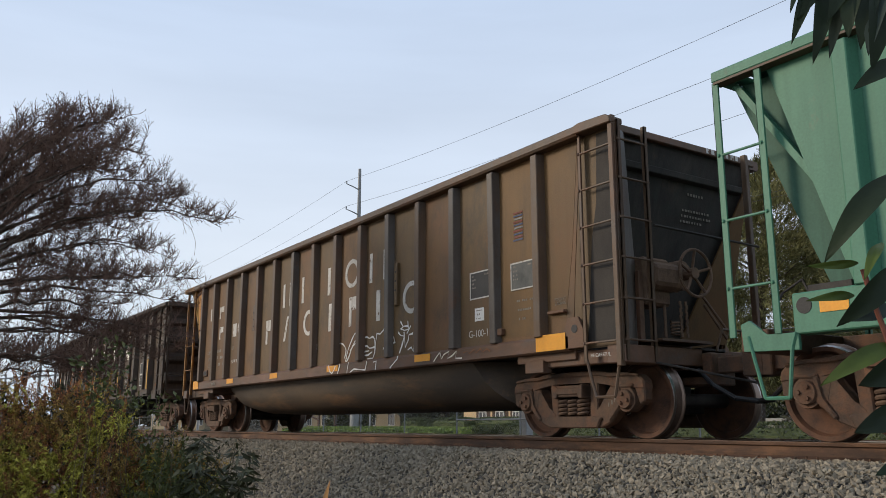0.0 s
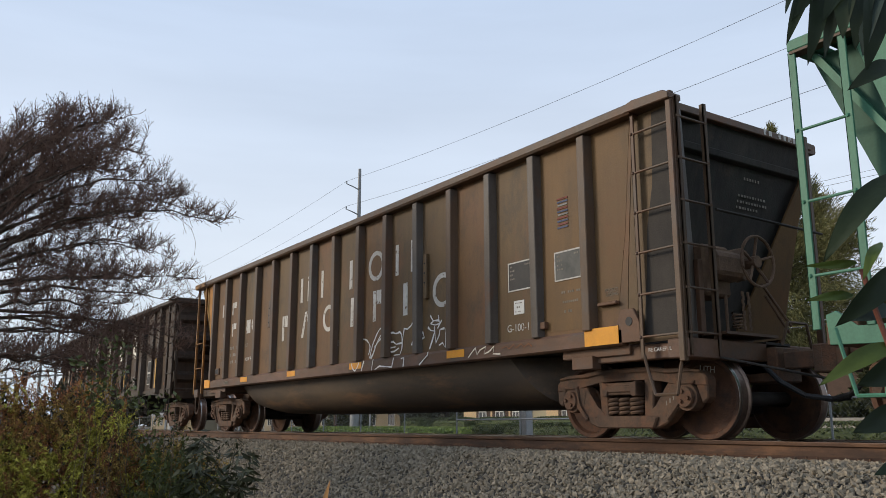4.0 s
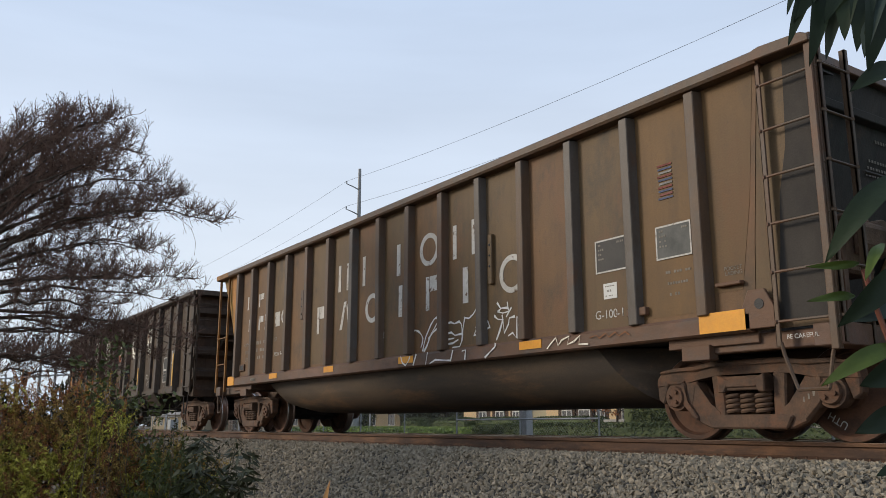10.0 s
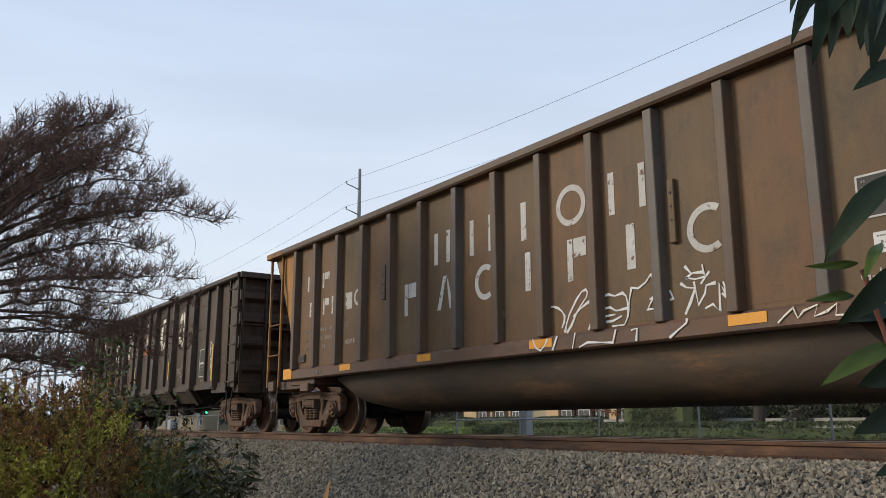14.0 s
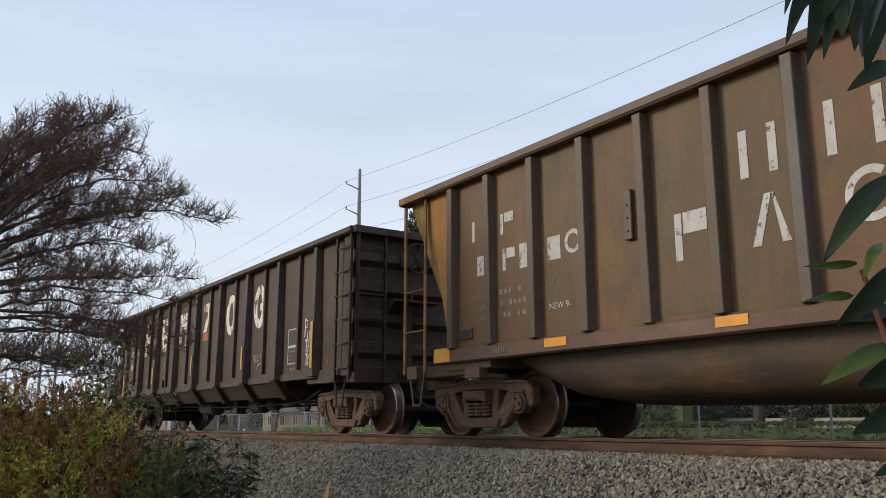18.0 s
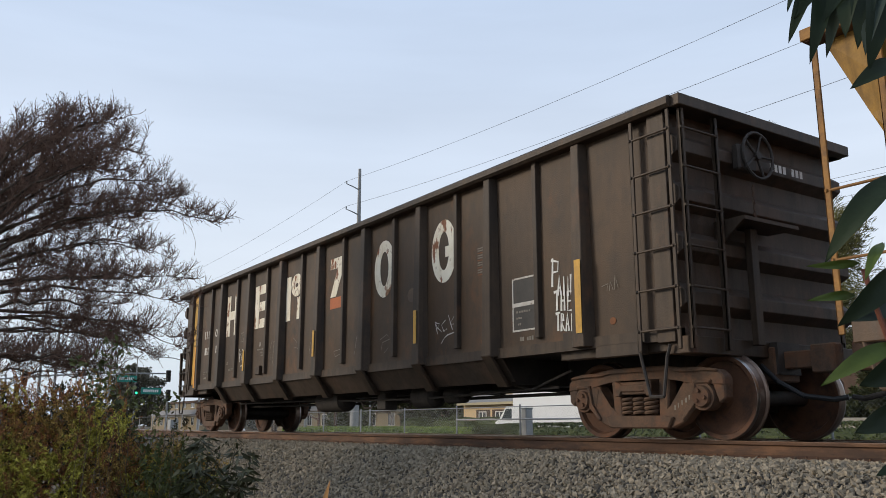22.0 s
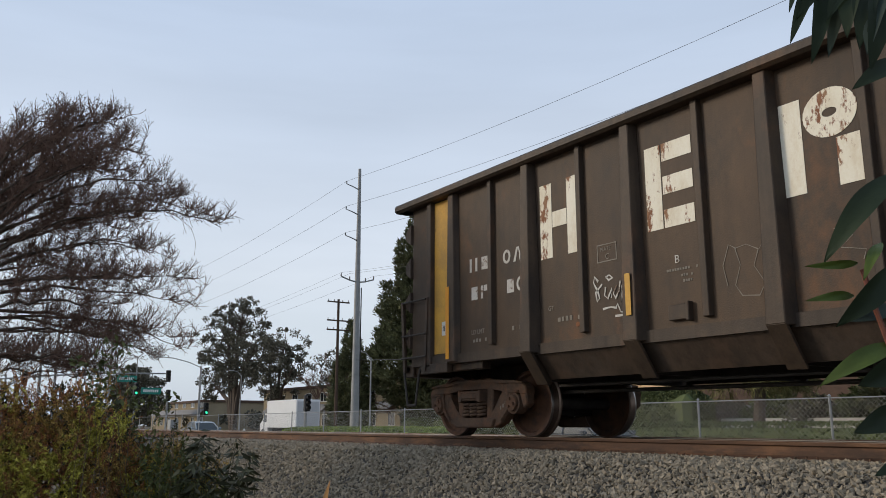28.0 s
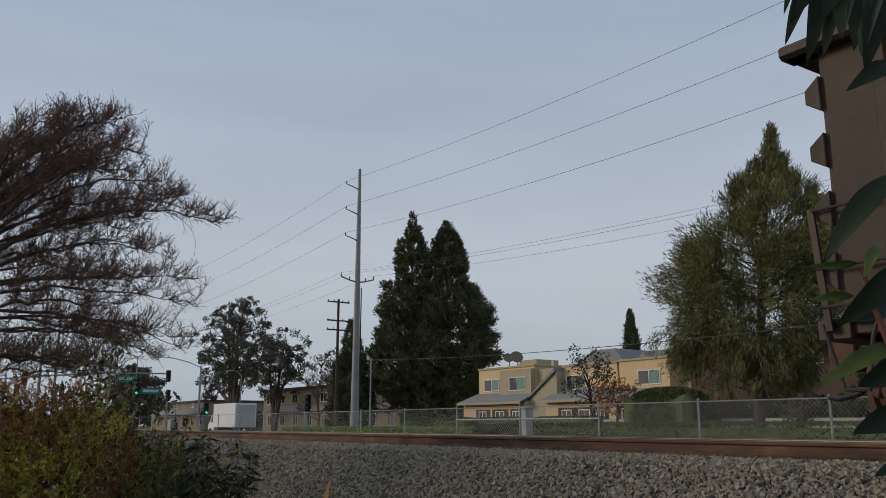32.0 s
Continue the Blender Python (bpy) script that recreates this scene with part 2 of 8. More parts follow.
M_EARTH = material("dry_earth", (0.14, 0.11, 0.075), (0.085, 0.07, 0.05), 0.95, 0.0, 0.8, 20, 0.6, 0.6)
M_ASPHALT = material("asphalt", (0.060, 0.060, 0.062), (0.042, 0.042, 0.044), 0.9, 0.0, 0.6, 40, 0.5, 0.3)
M_CONCRETE = material("pale_concrete", (0.42, 0.40, 0.36), (0.32, 0.30, 0.27), 0.85, 0.0, 1.5, 40, 0.5, 0.2)
M_STEELPOLE = material("galvanised_pole", (0.30, 0.30, 0.295), (0.22, 0.22, 0.215), 0.6, 0.2, 2, 40, 0.5, 0.05)
M_GALV = material("galvanised_fence", (0.34, 0.345, 0.345), (0.24, 0.25, 0.25), 0.5, 0.4, 8, 60, 0.4, 0.03)
M_WIRE = material("dark_cable", (0.10, 0.10, 0.105), None, 0.6)
M_WOODPOLE = material("brown_wood_pole", (0.090, 0.058, 0.040), (0.055, 0.036, 0.026), 0.9, 0.0, 3, 40, 0.5, 0.3, (3, 3, 0.3))
M_STUCCO = material("warm_tan_stucco", (0.66, 0.48, 0.27), (0.57, 0.41, 0.235), 0.95, 0.0, 0.5, 30, 0.4, 0.3)
# Shade of the walls turned from the sun, put into the stucco; also trim.
M_STUCCO2 = material("olive_shade_and_trim_stucco", (0.42, 0.36, 0.235), (0.35, 0.30, 0.20), 0.95, 0.0, 0.5, 30, 0.4, 0.3)
M_STUCCO3 = material("dull_brown_grey_stucco", (0.30, 0.245, 0.16), (0.24, 0.20, 0.135), 0.95, 0.0, 0.5, 30, 0.4, 0.3)
M_ROOF = material("grey_shingle_roof", (0.27, 0.265, 0.26), (0.19, 0.187, 0.183), 0.9, 0.0, 2, 20, 0.5, 0.4, (1, 4, 4))
M_TRIM = material("white_window_trim", (0.72, 0.71, 0.67), (0.6, 0.59, 0.55), 0.6)
M_PANE = material("dark_window_glass", (0.035, 0.045, 0.05), (0.025, 0.03, 0.035), 0.06, 0.0, 1, 10, 0.5, 0.0, spec=0.8)
M_CURTAIN = material("pale_green_curtain", (0.22, 0.33, 0.27), (0.17, 0.25, 0.21), 0.9)
M_BARK = material("grey_brown_bark", (0.105, 0.080, 0.062), (0.058, 0.045, 0.036), 0.95, 0.0, 4, 40, 0.5, 0.5, (3, 3, 0.4))
M_TWIG = material("bare_twig_bark", (0.185, 0.112, 0.084), (0.105, 0.067, 0.052), 0.9, 0.0, 5, 40, 0.5, 0.2)
M_BUD = material("rusty_dry_bud", (0.080, 0.042, 0.030), (0.05, 0.03, 0.022), 0.9, 0, 5, 40, 0.5, 0)
M_PINE = material("dark_pine_needles", (0.150, 0.152, 0.068), (0.080, 0.086, 0.042), 0.8, 0.0, 0.7, 20, 0.6, 0.0, per=0.45)
M_CEDAR = material("olive_cedar_foliage", (0.205, 0.188, 0.068), (0.115, 0.113, 0.045), 0.8, 0.0, 0.7, 20, 0.6, 0.0, per=0.4)
M_EUC = material("grey_green_leaves", (0.135, 0.125, 0.088), (0.075, 0.070, 0.050), 0.75, 0.0, 0.7, 20, 0.6, 0.0, per=0.4)
M_HEDGE = material("clipped_hedge_green", (0.098, 0.116, 0.042), (0.058, 0.072, 0.028), 0.85, 0.0, 1, 20, 0.6, 0.2, per=0.25)
M_IVY = material("bright_green_groundcover", (0.24, 0.30, 0.060), (0.13, 0.18, 0.045), 0.75, 0.0, 1, 20, 0.6, 0.2, per=0.4)
M_BUSH_G = material("shrub_green_leaves", (0.544, 0.484, 0.072), (0.254, 0.235, 0.043), 0.7, 0.0, 2, 30, 0.5, 0.0, per=0.55)
M_BUSH_R = material("reddish_brown_shrub_leaves", (0.400, 0.163, 0.063), (0.193, 0.087, 0.040), 0.8, 0.0, 2, 30, 0.5, 0.0, per=0.5)
M_BUSH_O = material("olive_brown_undergrowth", (0.423, 0.266, 0.063), (0.205, 0.135, 0.040), 0.8, 0.0, 2, 30, 0.5, 0.0, per=0.5)
M_BUSH_V = material("vine_green_leaves", (0.105, 0.118, 0.034), (0.055, 0.064, 0.022), 0.6, 0.0, 2, 30, 0.5, 0.0, per=0.4)
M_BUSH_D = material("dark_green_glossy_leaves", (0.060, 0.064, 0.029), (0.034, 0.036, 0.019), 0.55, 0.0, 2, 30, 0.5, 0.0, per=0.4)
# Dark green lowered further in colour for the shade these leaves hang in.
M_LEAF = material("shaded_glossy_leaf", (0.016, 0.028, 0.010), (0.009, 0.015, 0.007), 0.55, 0.0, 6, 60, 0.5, 0.05, per=0.3, spec=0.2)
M_LEAF_Y = material("yellow_green_leaf", (0.070, 0.100, 0.016), (0.038, 0.058, 0.012), 0.5, 0.0, 6, 60, 0.5, 0.05, per=0.3, spec=0.2)
M_LEAF_B = material("bluish_leaf_underside", (0.040, 0.058, 0.046), (0.024, 0.036, 0.030), 0.6, 0.0, 6, 60, 0.5, 0.05, per=0.3, spec=0.2)
M_REDSTEM = material("reddish_leaf_stem", (0.20, 0.055, 0.035), (0.12, 0.05, 0.03), 0.5)
M_DRYLEAF = material("dry_orange_leaf", (0.55, 0.27, 0.09), (0.36, 0.17, 0.06), 0.7)
M_BLACK = material("black_plastic", (0.022, 0.022, 0.024), None, 0.5)
M_SIGN = material("green_road_sign", (0.02, 0.22, 0.17), (0.015, 0.17, 0.13), 0.4, amount=0.2, bump=0)
M_VAN = material("white_van_paint", (0.74, 0.74, 0.73), (0.66, 0.66, 0.65), 0.35, 0, 0.8, 30, 0.3, 0.0)
# Greyer copy of the van white: shade of the rear put in the colour.
M_VAN_REAR = material("shaded_roll_door", (0.50, 0.50, 0.50), (0.42, 0.42, 0.42), 0.5, 0, 0.8, 30, 0.3, 0.0)
M_CAR = material("silver_car_paint", (0.36, 0.40, 0.42), (0.32, 0.35, 0.37), 0.25, 0.5, 0.8, 30, 0.2, 0.0, spec=0.6)
M_TYRE = material("black_rubber", (0.03, 0.03, 0.03), None, 0.85)
M_CHERRY = material("dark_brown_brick", (0.115, 0.072, 0.052), (0.075, 0.050, 0.038), 0.9, 0, 2, 20, 0.5, 0.3)


# ---- mesh helpers ----
def box(bm, x0, x1, y0, y1, z0, z1, m=None):
    v = [bm.verts.new(p) for p in ((x0, y0, z0), (x1, y0, z0), (x1, y1, z0), (x0, y1, z0), (x0, y0, z1), (x1, y0, z1), (x1, y1, z1), (x0, y1, z1))]
    if m is not None:
        for q in v:
            q.co = m @ q.co
    for f in ((0, 3, 2, 1), (4, 5, 6, 7), (0, 1, 5, 4), (1, 2, 6, 5), (2, 3, 7, 6), (3, 0, 4, 7)):
        bm.faces.new([v[i] for i in f])
    return v


def prism(bm, pts, axis, a, b):
    """Extrudes a flat outline along an axis from a to b. pts: the two other coordinates in axis order."""
    def put(p, c):
        return {"x": (c, p[0], p[1]), "y": (p[0], c, p[1]), "z": (p[0], p[1], c)}[axis]
    A = [bm.verts.new(put(p, a)) for p in pts]
    B = [bm.verts.new(put(p, b)) for p in pts]
    n = len(pts)
    bm.faces.new(A)
    bm.faces.new(B[::-1])
    for i in range(n):
        bm.faces.new((A[i], B[i], B[(i + 1) % n], A[(i + 1) % n]))
    return A + B


def rod(bm, p0, p1, r0, r1=None, seg=8, caps=True):
    p0, p1 = Vector(p0), Vector(p1)
    r1 = r0 if r1 is None else r1
    d = (p1 - p0).normalized()
    a = d.orthogonal().normalized()
    b = d.cross(a)
    A, B = [], []
    for i in range(seg):
        w = 2 * math.pi * i / seg
        o = a * math.cos(w) + b * math.sin(w)
        A.append(bm.verts.new(p0 + o * r0))
        B.append(bm.verts.new(p1 + o * r1))
    for i in range(seg):
        bm.faces.new((A[i], A[(i + 1) % seg], B[(i + 1) % seg], B[i]))
    if caps:
        bm.faces.new(A[::-1])
        bm.faces.new(B)


def tube(bm, pts, r, seg=6):
    for i in range(len(pts) - 1):
        rr = r if not isinstance(r, (list, tuple)) else r[i]
        rn = r if not isinstance(r, (list, tuple)) else r[i + 1]
        rod(bm, pts[i], pts[i + 1], rr, rn, seg)


def smooth_tube(bm, pts, r, seg=5):
    """One connected tube through the points."""
    rings = []
    for i, p in enumerate(pts):
        d = (Vector(pts[min(i + 1, len(pts) - 1)]) - Vector(pts[max(i - 1, 0)])).normalized()
        a = d.cross(Vector((0.0, 0.0, 1.0)) if abs(d.z) < 0.9 else Vector((1.0, 0.0, 0.0))).normalized()
        b = d.cross(a)
        rings.append([bm.verts.new(Vector(p) + (a * math.cos(2 * math.pi * k / seg) + b * math.sin(2 * math.pi * k / seg)) * r) for k in range(seg)])
    for p, q in zip(rings[:-1], rings[1:]):
        for k in range(seg):
            bm.faces.new((p[k], p[(k + 1) % seg], q[(k + 1) % seg], q[k]))


def lathe(bm, prof, axis_y=True, seg=32):
    """Turns a profile of (radius, offset) about the y axis."""
    rings = []
    for r, o in prof:
        rings.append([bm.verts.new((r * math.cos(2 * math.pi * i / seg), o, r * math.sin(2 * math.pi * i / seg))) for i in range(seg)])
    for k in range(len(rings) - 1):
        for i in range(seg):
            bm.faces.new((rings[k][i], rings[k][(i + 1) % seg], rings[k + 1][(i + 1) % seg], rings[k + 1][i]))
    bm.faces.new(rings[0][::-1])
    bm.faces.new(rings[-1])


def mesh_of(name, bm, mat, bevel=0.0, smooth=False):
    if bevel:
        bmesh.ops.bevel(bm, geom=bm.edges[:], offset=bevel, segments=1, affect="EDGES", clamp_overlap=True)
    bmesh.ops.recalc_face_normals(bm, faces=bm.faces[:])
    me = bpy.data.meshes.new(name)
    bm.to_mesh(me)
    bm.free()
    me.materials.append(mat)
    if smooth:
        me.shade_smooth()
        me.set_sharp_from_angle(angle=radians(40))
    return me


def part(name, bm, mat, parent=None, label="", bevel=0.0, smooth=False, at=None):
    ob = new(name, bm if isinstance(bm, bpy.types.Mesh) else mesh_of(name, bm, mat, bevel, smooth))
    ob.parent = parent
    if at is not None:
        ob.matrix_basis = at
    if label:
        ob["label"] = label
    return ob


def thing(name, label, category, group="", at=None):
    ob = tagged(new(name), label, category, group)
    ob.empty_display_size = 0.3
    if at is not None:
        ob.matrix_basis = at
    return ob


def setting(name, bm, mat, label="", bevel=0.0, smooth=False):
    return tagged(part(name, bm, mat, None, label, bevel, smooth), kind="structure")


def raw(name, verts, faces, mat, smooth=False):
    me = bpy.data.meshes.new(name)
    me.from_pydata([tuple(v) for v in verts], [], [tuple(f) for f in faces])
    me.materials.append(mat)
    if smooth:
        me.shade_smooth()
    me.update()
    return me


def B():
    return bmesh.new()


# ---- the train's running gear ----
def wheel_mesh():
    bm = B()
    prof = [(0.10, -0.155), (0.135, -0.15), (0.15, -0.10), (0.27, -0.045), (0.375, -0.055), (0.40, -0.10), (0.445, -0.105), (0.452, -0.095), (0.457, -0.07), (0.460, 0.02), (0.482, 0.035), (0.482, 0.055), (0.462, 0.065), (0.39, 0.06), (0.37, 0.02), (0.24, 0.005), (0.15, 0.06), (0.10, 0.065)]
    lathe(bm, prof, seg=44)
    me = mesh_of("wheel", bm, M_WHEEL, smooth=True)
    me.materials.append(M_TREAD)
    me.materials.append(M_RAILTOP)
    for f in me.polygons:
        r = math.hypot(f.center.x, f.center.z)
        if r > 0.4445:
            f.material_index = 1 if f.center.y < -0.075 else 2
    return me


def axle_mesh():
    bm = B()
    lathe(bm, [(0.09, -1.02), (0.09, -0.80), (0.085, -0.6), (0.08, 0), (0.085, 0.6), (0.09, 0.80), (0.09, 1.02)], seg=16)
    return mesh_of("wheelset", bm, M_GEAR, smooth=True)


def cap_mesh():
    """Roller bearing with its end cap and three bolts."""
    bm = B()
    lathe(bm, [(0.145, -0.06), (0.15, -0.04), (0.15, 0.09), (0.13, 0.11)], seg=20)
    lathe(bm, [(0.105, -0.10), (0.115, -0.085), (0.115, -0.05)], seg=16)
    for k in range(3):
        w = 2 * math.pi * k / 3 + 0.4
        rod(bm, (0.06 * math.cos(w), -0.125, 0.06 * math.sin(w)), (0.06 * math.cos(w), -0.09, 0.06 * math.sin(w)), 0.022, seg=6)
    return mesh_of("bearing", bm, M_TRUCK, smooth=True)


def frame_mesh():
    """One cast side frame, centred on the bogie, outer face towards -y."""
    bm = B()
    a, b = -0.08, 0.08
    # arched top member, thick over the bearings
    prism(bm, [(-1.17, 0.56), (-1.16, 0.66), (-1.08, 0.73), (-0.90, 0.755), (-0.62, 0.745), (-0.42, 0.80), (0.42, 0.80), (0.62, 0.745), (0.90, 0.755), (1.08, 0.73), (1.16, 0.66), (1.17, 0.56), (1.02, 0.585), (0.74, 0.585), (0.60, 0.63), (0.36, 0.665), (-0.36, 0.665), (-0.60, 0.63), (-0.74, 0.585), (-1.02, 0.585)], "y", a, b)
    for s in (-1, 1):
        # pedestal jaws each side of the bearing
        prism(bm, [(s * 0.80, 0.62), (s * 0.80, 0.33), (s * 0.70, 0.30), (s * 0.62, 0.60)], "y", a, b)
        prism(bm, [(s * 1.17, 0.60), (s * 1.16, 0.43), (s * 1.08, 0.38), (s * 1.00, 0.60)], "y", a * 0.85, b * 0.85)
        # sloping member down to the spring seat
        prism(bm, [(s * 0.80, 0.60), (s * 0.80, 0.36), (s * 0.62, 0.19), (s * 0.46, 0.125), (s * 0.33, 0.14), (s * 0.33, 0.30), (s * 0.46, 0.36), (s * 0.585, 0.52), (s * 0.62, 0.62)], "y", a * 0.95, b * 0.95)
        prism(bm, [(s * 0.82, 0.61), (s * 0.80, 0.37), (s * 0.63, 0.20), (s * 0.60, 0.235), (s * 0.745, 0.40), (s * 0.76, 0.61)], "y", a * 1.35, a * 0.9)
        # column beside the springs
        prism(bm, [(s * 0.44, 0.72), (s * 0.29, 0.72), (s * 0.27, 0.24), (s * 0.40, 0.20)], "y", a * 0.9, b * 0.9)
        prism(bm, [(s * 0.76, 0.63), (s * 1.02, 0.63), (s * 1.00, 0.585), (s * 0.78, 0.585)], "y", a * 1.35, b * 1.35)
    prism(bm, [(-1.10, 0.70), (-0.90, 0.725), (-0.62, 0.715), (-0.42, 0.77), (0.42, 0.77), (0.62, 0.715), (0.90, 0.725), (1.10, 0.70), (1.10, 0.735), (0.90, 0.762), (0.62, 0.752), (0.42, 0.806), (-0.42, 0.806), (-0.62, 0.752), (-0.90, 0.762), (-1.10, 0.735)], "y", a * 1.35, a * 0.9)
    prism(bm, [(-0.50, 0.25), (-0.43, 0.125), (0.43, 0.125), (0.50, 0.25), (0.36, 0.265), (-0.36, 0.265)], "y", a * 1.45, b * 1.45)
    return mesh_of("side_frame", bm, M_TRUCK, bevel=0.016)


def bolster_mesh():
    bm = B()
    box(bm, -0.27, 0.27, -0.17, 0.03, 0.50, 0.64)
    box(bm, -0.18, 0.18, -0.19, -0.16, 0.53, 0.61)
    for s in (-1, 1):
        prism(bm, [(s * 0.27, 0.48), (s * 0.20, 0.48), (s * 0.14, 0.60), (s * 0.27, 0.66)], "y", -0.19, -0.05)
    return mesh_of("bolster_end", bm, M_TRUCK, bevel=0.01)


def spring_mesh():
    bm = B()
    n, turns = 80, 4.6
    pts = []
    for i in range(n + 1):
        w = 2 * math.pi * turns * i / n
        pts.append((0.070 * math.cos(w), 0.070 * math.sin(w), 0.265 + 0.225 * i / n))
    smooth_tube(bm, pts, 0.021, 6)
    return mesh_of("spring", bm, M_TRUCK, smooth=True)


def brake_mesh():
    bm = B()
    box(bm, -0.55, -0.44, -0.85, 0.85, 0.30, 0.40)
    box(bm, 0.44, 0.55, -0.85, 0.85, 0.30, 0.40)
    box(bm, -0.22, 0.22, -0.85, 0.85, 0.42, 0.70)
    rod(bm, (-0.5, 0.1, 0.5), (0.5, 0.1, 0.62), 0.025)
    return mesh_of("brake_beam", bm, M_GEAR, bevel=0.01)


GEAR = {}
SPINS = []


def bogie(car, x, mat_label="rusty cast steel side frame"):
    """Side frames, springs, bearings and two wheelsets as parts of a car, round the bogie centre x."""
    if not GEAR:
        GEAR.update(wheel=wheel_mesh(), axle=axle_mesh(), cap=cap_mesh(), frame=frame_mesh(), bolster=bolster_mesh(), spring=spring_mesh(), brake=brake_mesh())
    for side in (1, -1):
        turn = pose(x, -1.02 * side, 0, 0, 0, 0 if side == 1 else 180)
        fr = part("side_frame", GEAR["frame"], None, car, mat_label, at=turn)
        part("bolster_end", GEAR["bolster"], None, fr)
        for k in (-0.17, 0.0, 0.17):
            part("spring", GEAR["spring"], None, fr, at=pose(k, -0.06, 0))
        for k in (-0.889, 0.889):
            part("bearing", GEAR["cap"], None, fr, "greasy roller bearing cap", at=pose(k, -0.03, 0.457, 0, 40 * k, 0))
        if side == 1:
            rnd = random.Random(int(x * 100))
            for k in range(rnd.randint(3, 5)):
                u = 0.70 - 0.05 * k
                bm = B()
                box(bm, u, u + rnd.uniform(0.012, 0.03), -0.0805, -0.0785, 0.425 - 0.026 * k, 0.475 - 0.026 * k)
                part("stencil_bar", bm, M_FAINT, fr, "faded cream stencil")
    part("brake_beam", GEAR["brake"], None, car, at=pose(x, 0, 0))
    for k in (-0.889, 0.889):
        ws = part("wheelset", GEAR["axle"], None, car, at=pose(x + k, 0, 0.457))
        part("wheel", GEAR["wheel"], None, ws, "rusty wheel with a polished tread", at=pose(0, -0.70, 0))
        part("wheel", GEAR["wheel"], None, ws, "rusty wheel with a polished tread", at=pose(0, 0.70, 0, 0, 0, 180))
        SPINS.append((ws, x + k, random.random() * 6.0))


def coupler(car, x, s):
    """Draft gear and knuckle at an end; s: +1 or -1 along x."""
    bm = B()
    box(bm, min(x - s * 0.5, x + s * 0.12), max(x - s * 0.5, x + s * 0.12), -0.22, 0.22, 0.62, 1.0)
    box(bm, min(x + s * 0.1, x + s * 0.56), max(x + s * 0.1, x + s * 0.56), -0.09, 0.09, 0.76, 0.95)
    prism(bm, [(x + s * 0.5, -0.16), (x + s * 0.78, -0.17), (x + s * 0.80, -0.05), (x + s * 0.68, 0.02), (x + s * 0.70, 0.15), (x + s * 0.52, 0.16)], "z", 0.70, 1.0)
    part("coupler", bm, M_TRUCK, car, "rust-brown knuckle coupler", bevel=0.015)
    bm = B()
    pts = [(x, -0.3, 0.80), (x + s * 0.2, -0.32, 0.62), (x + s * 0.45, -0.25, 0.46), (x + s * 0.72, -0.14, 0.42), (x + s * 0.85, -0.10, 0.44)]
    tube(bm, pts, 0.028, 8)
    part("air_hose", bm, M_BLACK, car, "black rubber air hose", smooth=True)


def ladder(car, mat, x0, x1, y0, y1, z0, z1, rungs, name="ladder", stile=0.05, r=0.014, label="", levels=None):
    """Two flat stiles and round rungs between (x0, y0) and (x1, y1)."""
    d = Vector((x1 - x0, y1 - y0, 0)).normalized()
    n = Vector((-d.y, d.x, 0))
    first = None
    for px, py in ((x0, y0), (x1, y1)):
        bm = B()
        m = Matrix(((d.x, n.x, 0, px), (d.y, n.y, 0, py), (0, 0, 1, 0), (0, 0, 0, 1)))
        box(bm, -stile / 2, stile / 2, -0.012, 0.012, z0, z1, m)
        box(bm, -stile / 2, -stile / 2 + 0.014, -0.012, 0.05, z0, z1, m)
        ob = part("ladder_stile", bm, mat, car, label, bevel=0.004)
        first = first or ob
    bm = B()
    rod(bm, (x0 - d.x * 0.03, y0 - d.y * 0.03, 0), (x1 + d.x * 0.03, y1 + d.y * 0.03, 0), r, seg=7)
    for q in ((x0, y0), (x1, y1)):
        rod(bm, (q[0] - d.x * 0.012 - n.x * 0.02, q[1] - d.y * 0.012 - n.y * 0.02, 0), (q[0] + d.x * 0.012 + n.x * 0.02, q[1] + d.y * 0.012 + n.y * 0.02, 0), 0.02, seg=6)
    me = mesh_of("rung", bm, mat)
    for k in range(rungs):
        part("rung", me, None, first, at=pose(0, 0, levels[k] if levels else z0 + (z1 - z0) * (k + 0.5) / rungs))


def stirrup(car, mat, x0, x1, y, z0, z1, name="sill_step"):
    bm = B()
    tube(bm, [(x0, y, z1), (x0 + 0.03, y, z1 - 0.13), (x0 + 0.15, y - 0.02, z0), (x1 - 0.10, y - 0.02, z0), (x1 - 0.05, y, z1 - 0.13), (x1, y, z1)], 0.018, 6)
    part(name, bm, mat, car)


def flat(car, name, mat, pts, y, label="", t=0.006, parent=None):
    """A painted or riveted plate on the near side: outline in (x, z), front at y."""
    bm = B()
    prism(bm, pts, "y", y, y + t)
    return part(name, bm, mat, parent or car, label)


def rect(x0, x1, z0, z1):
    return [(x0, z0), (x1, z0), (x1, z1), (x0, z1)]


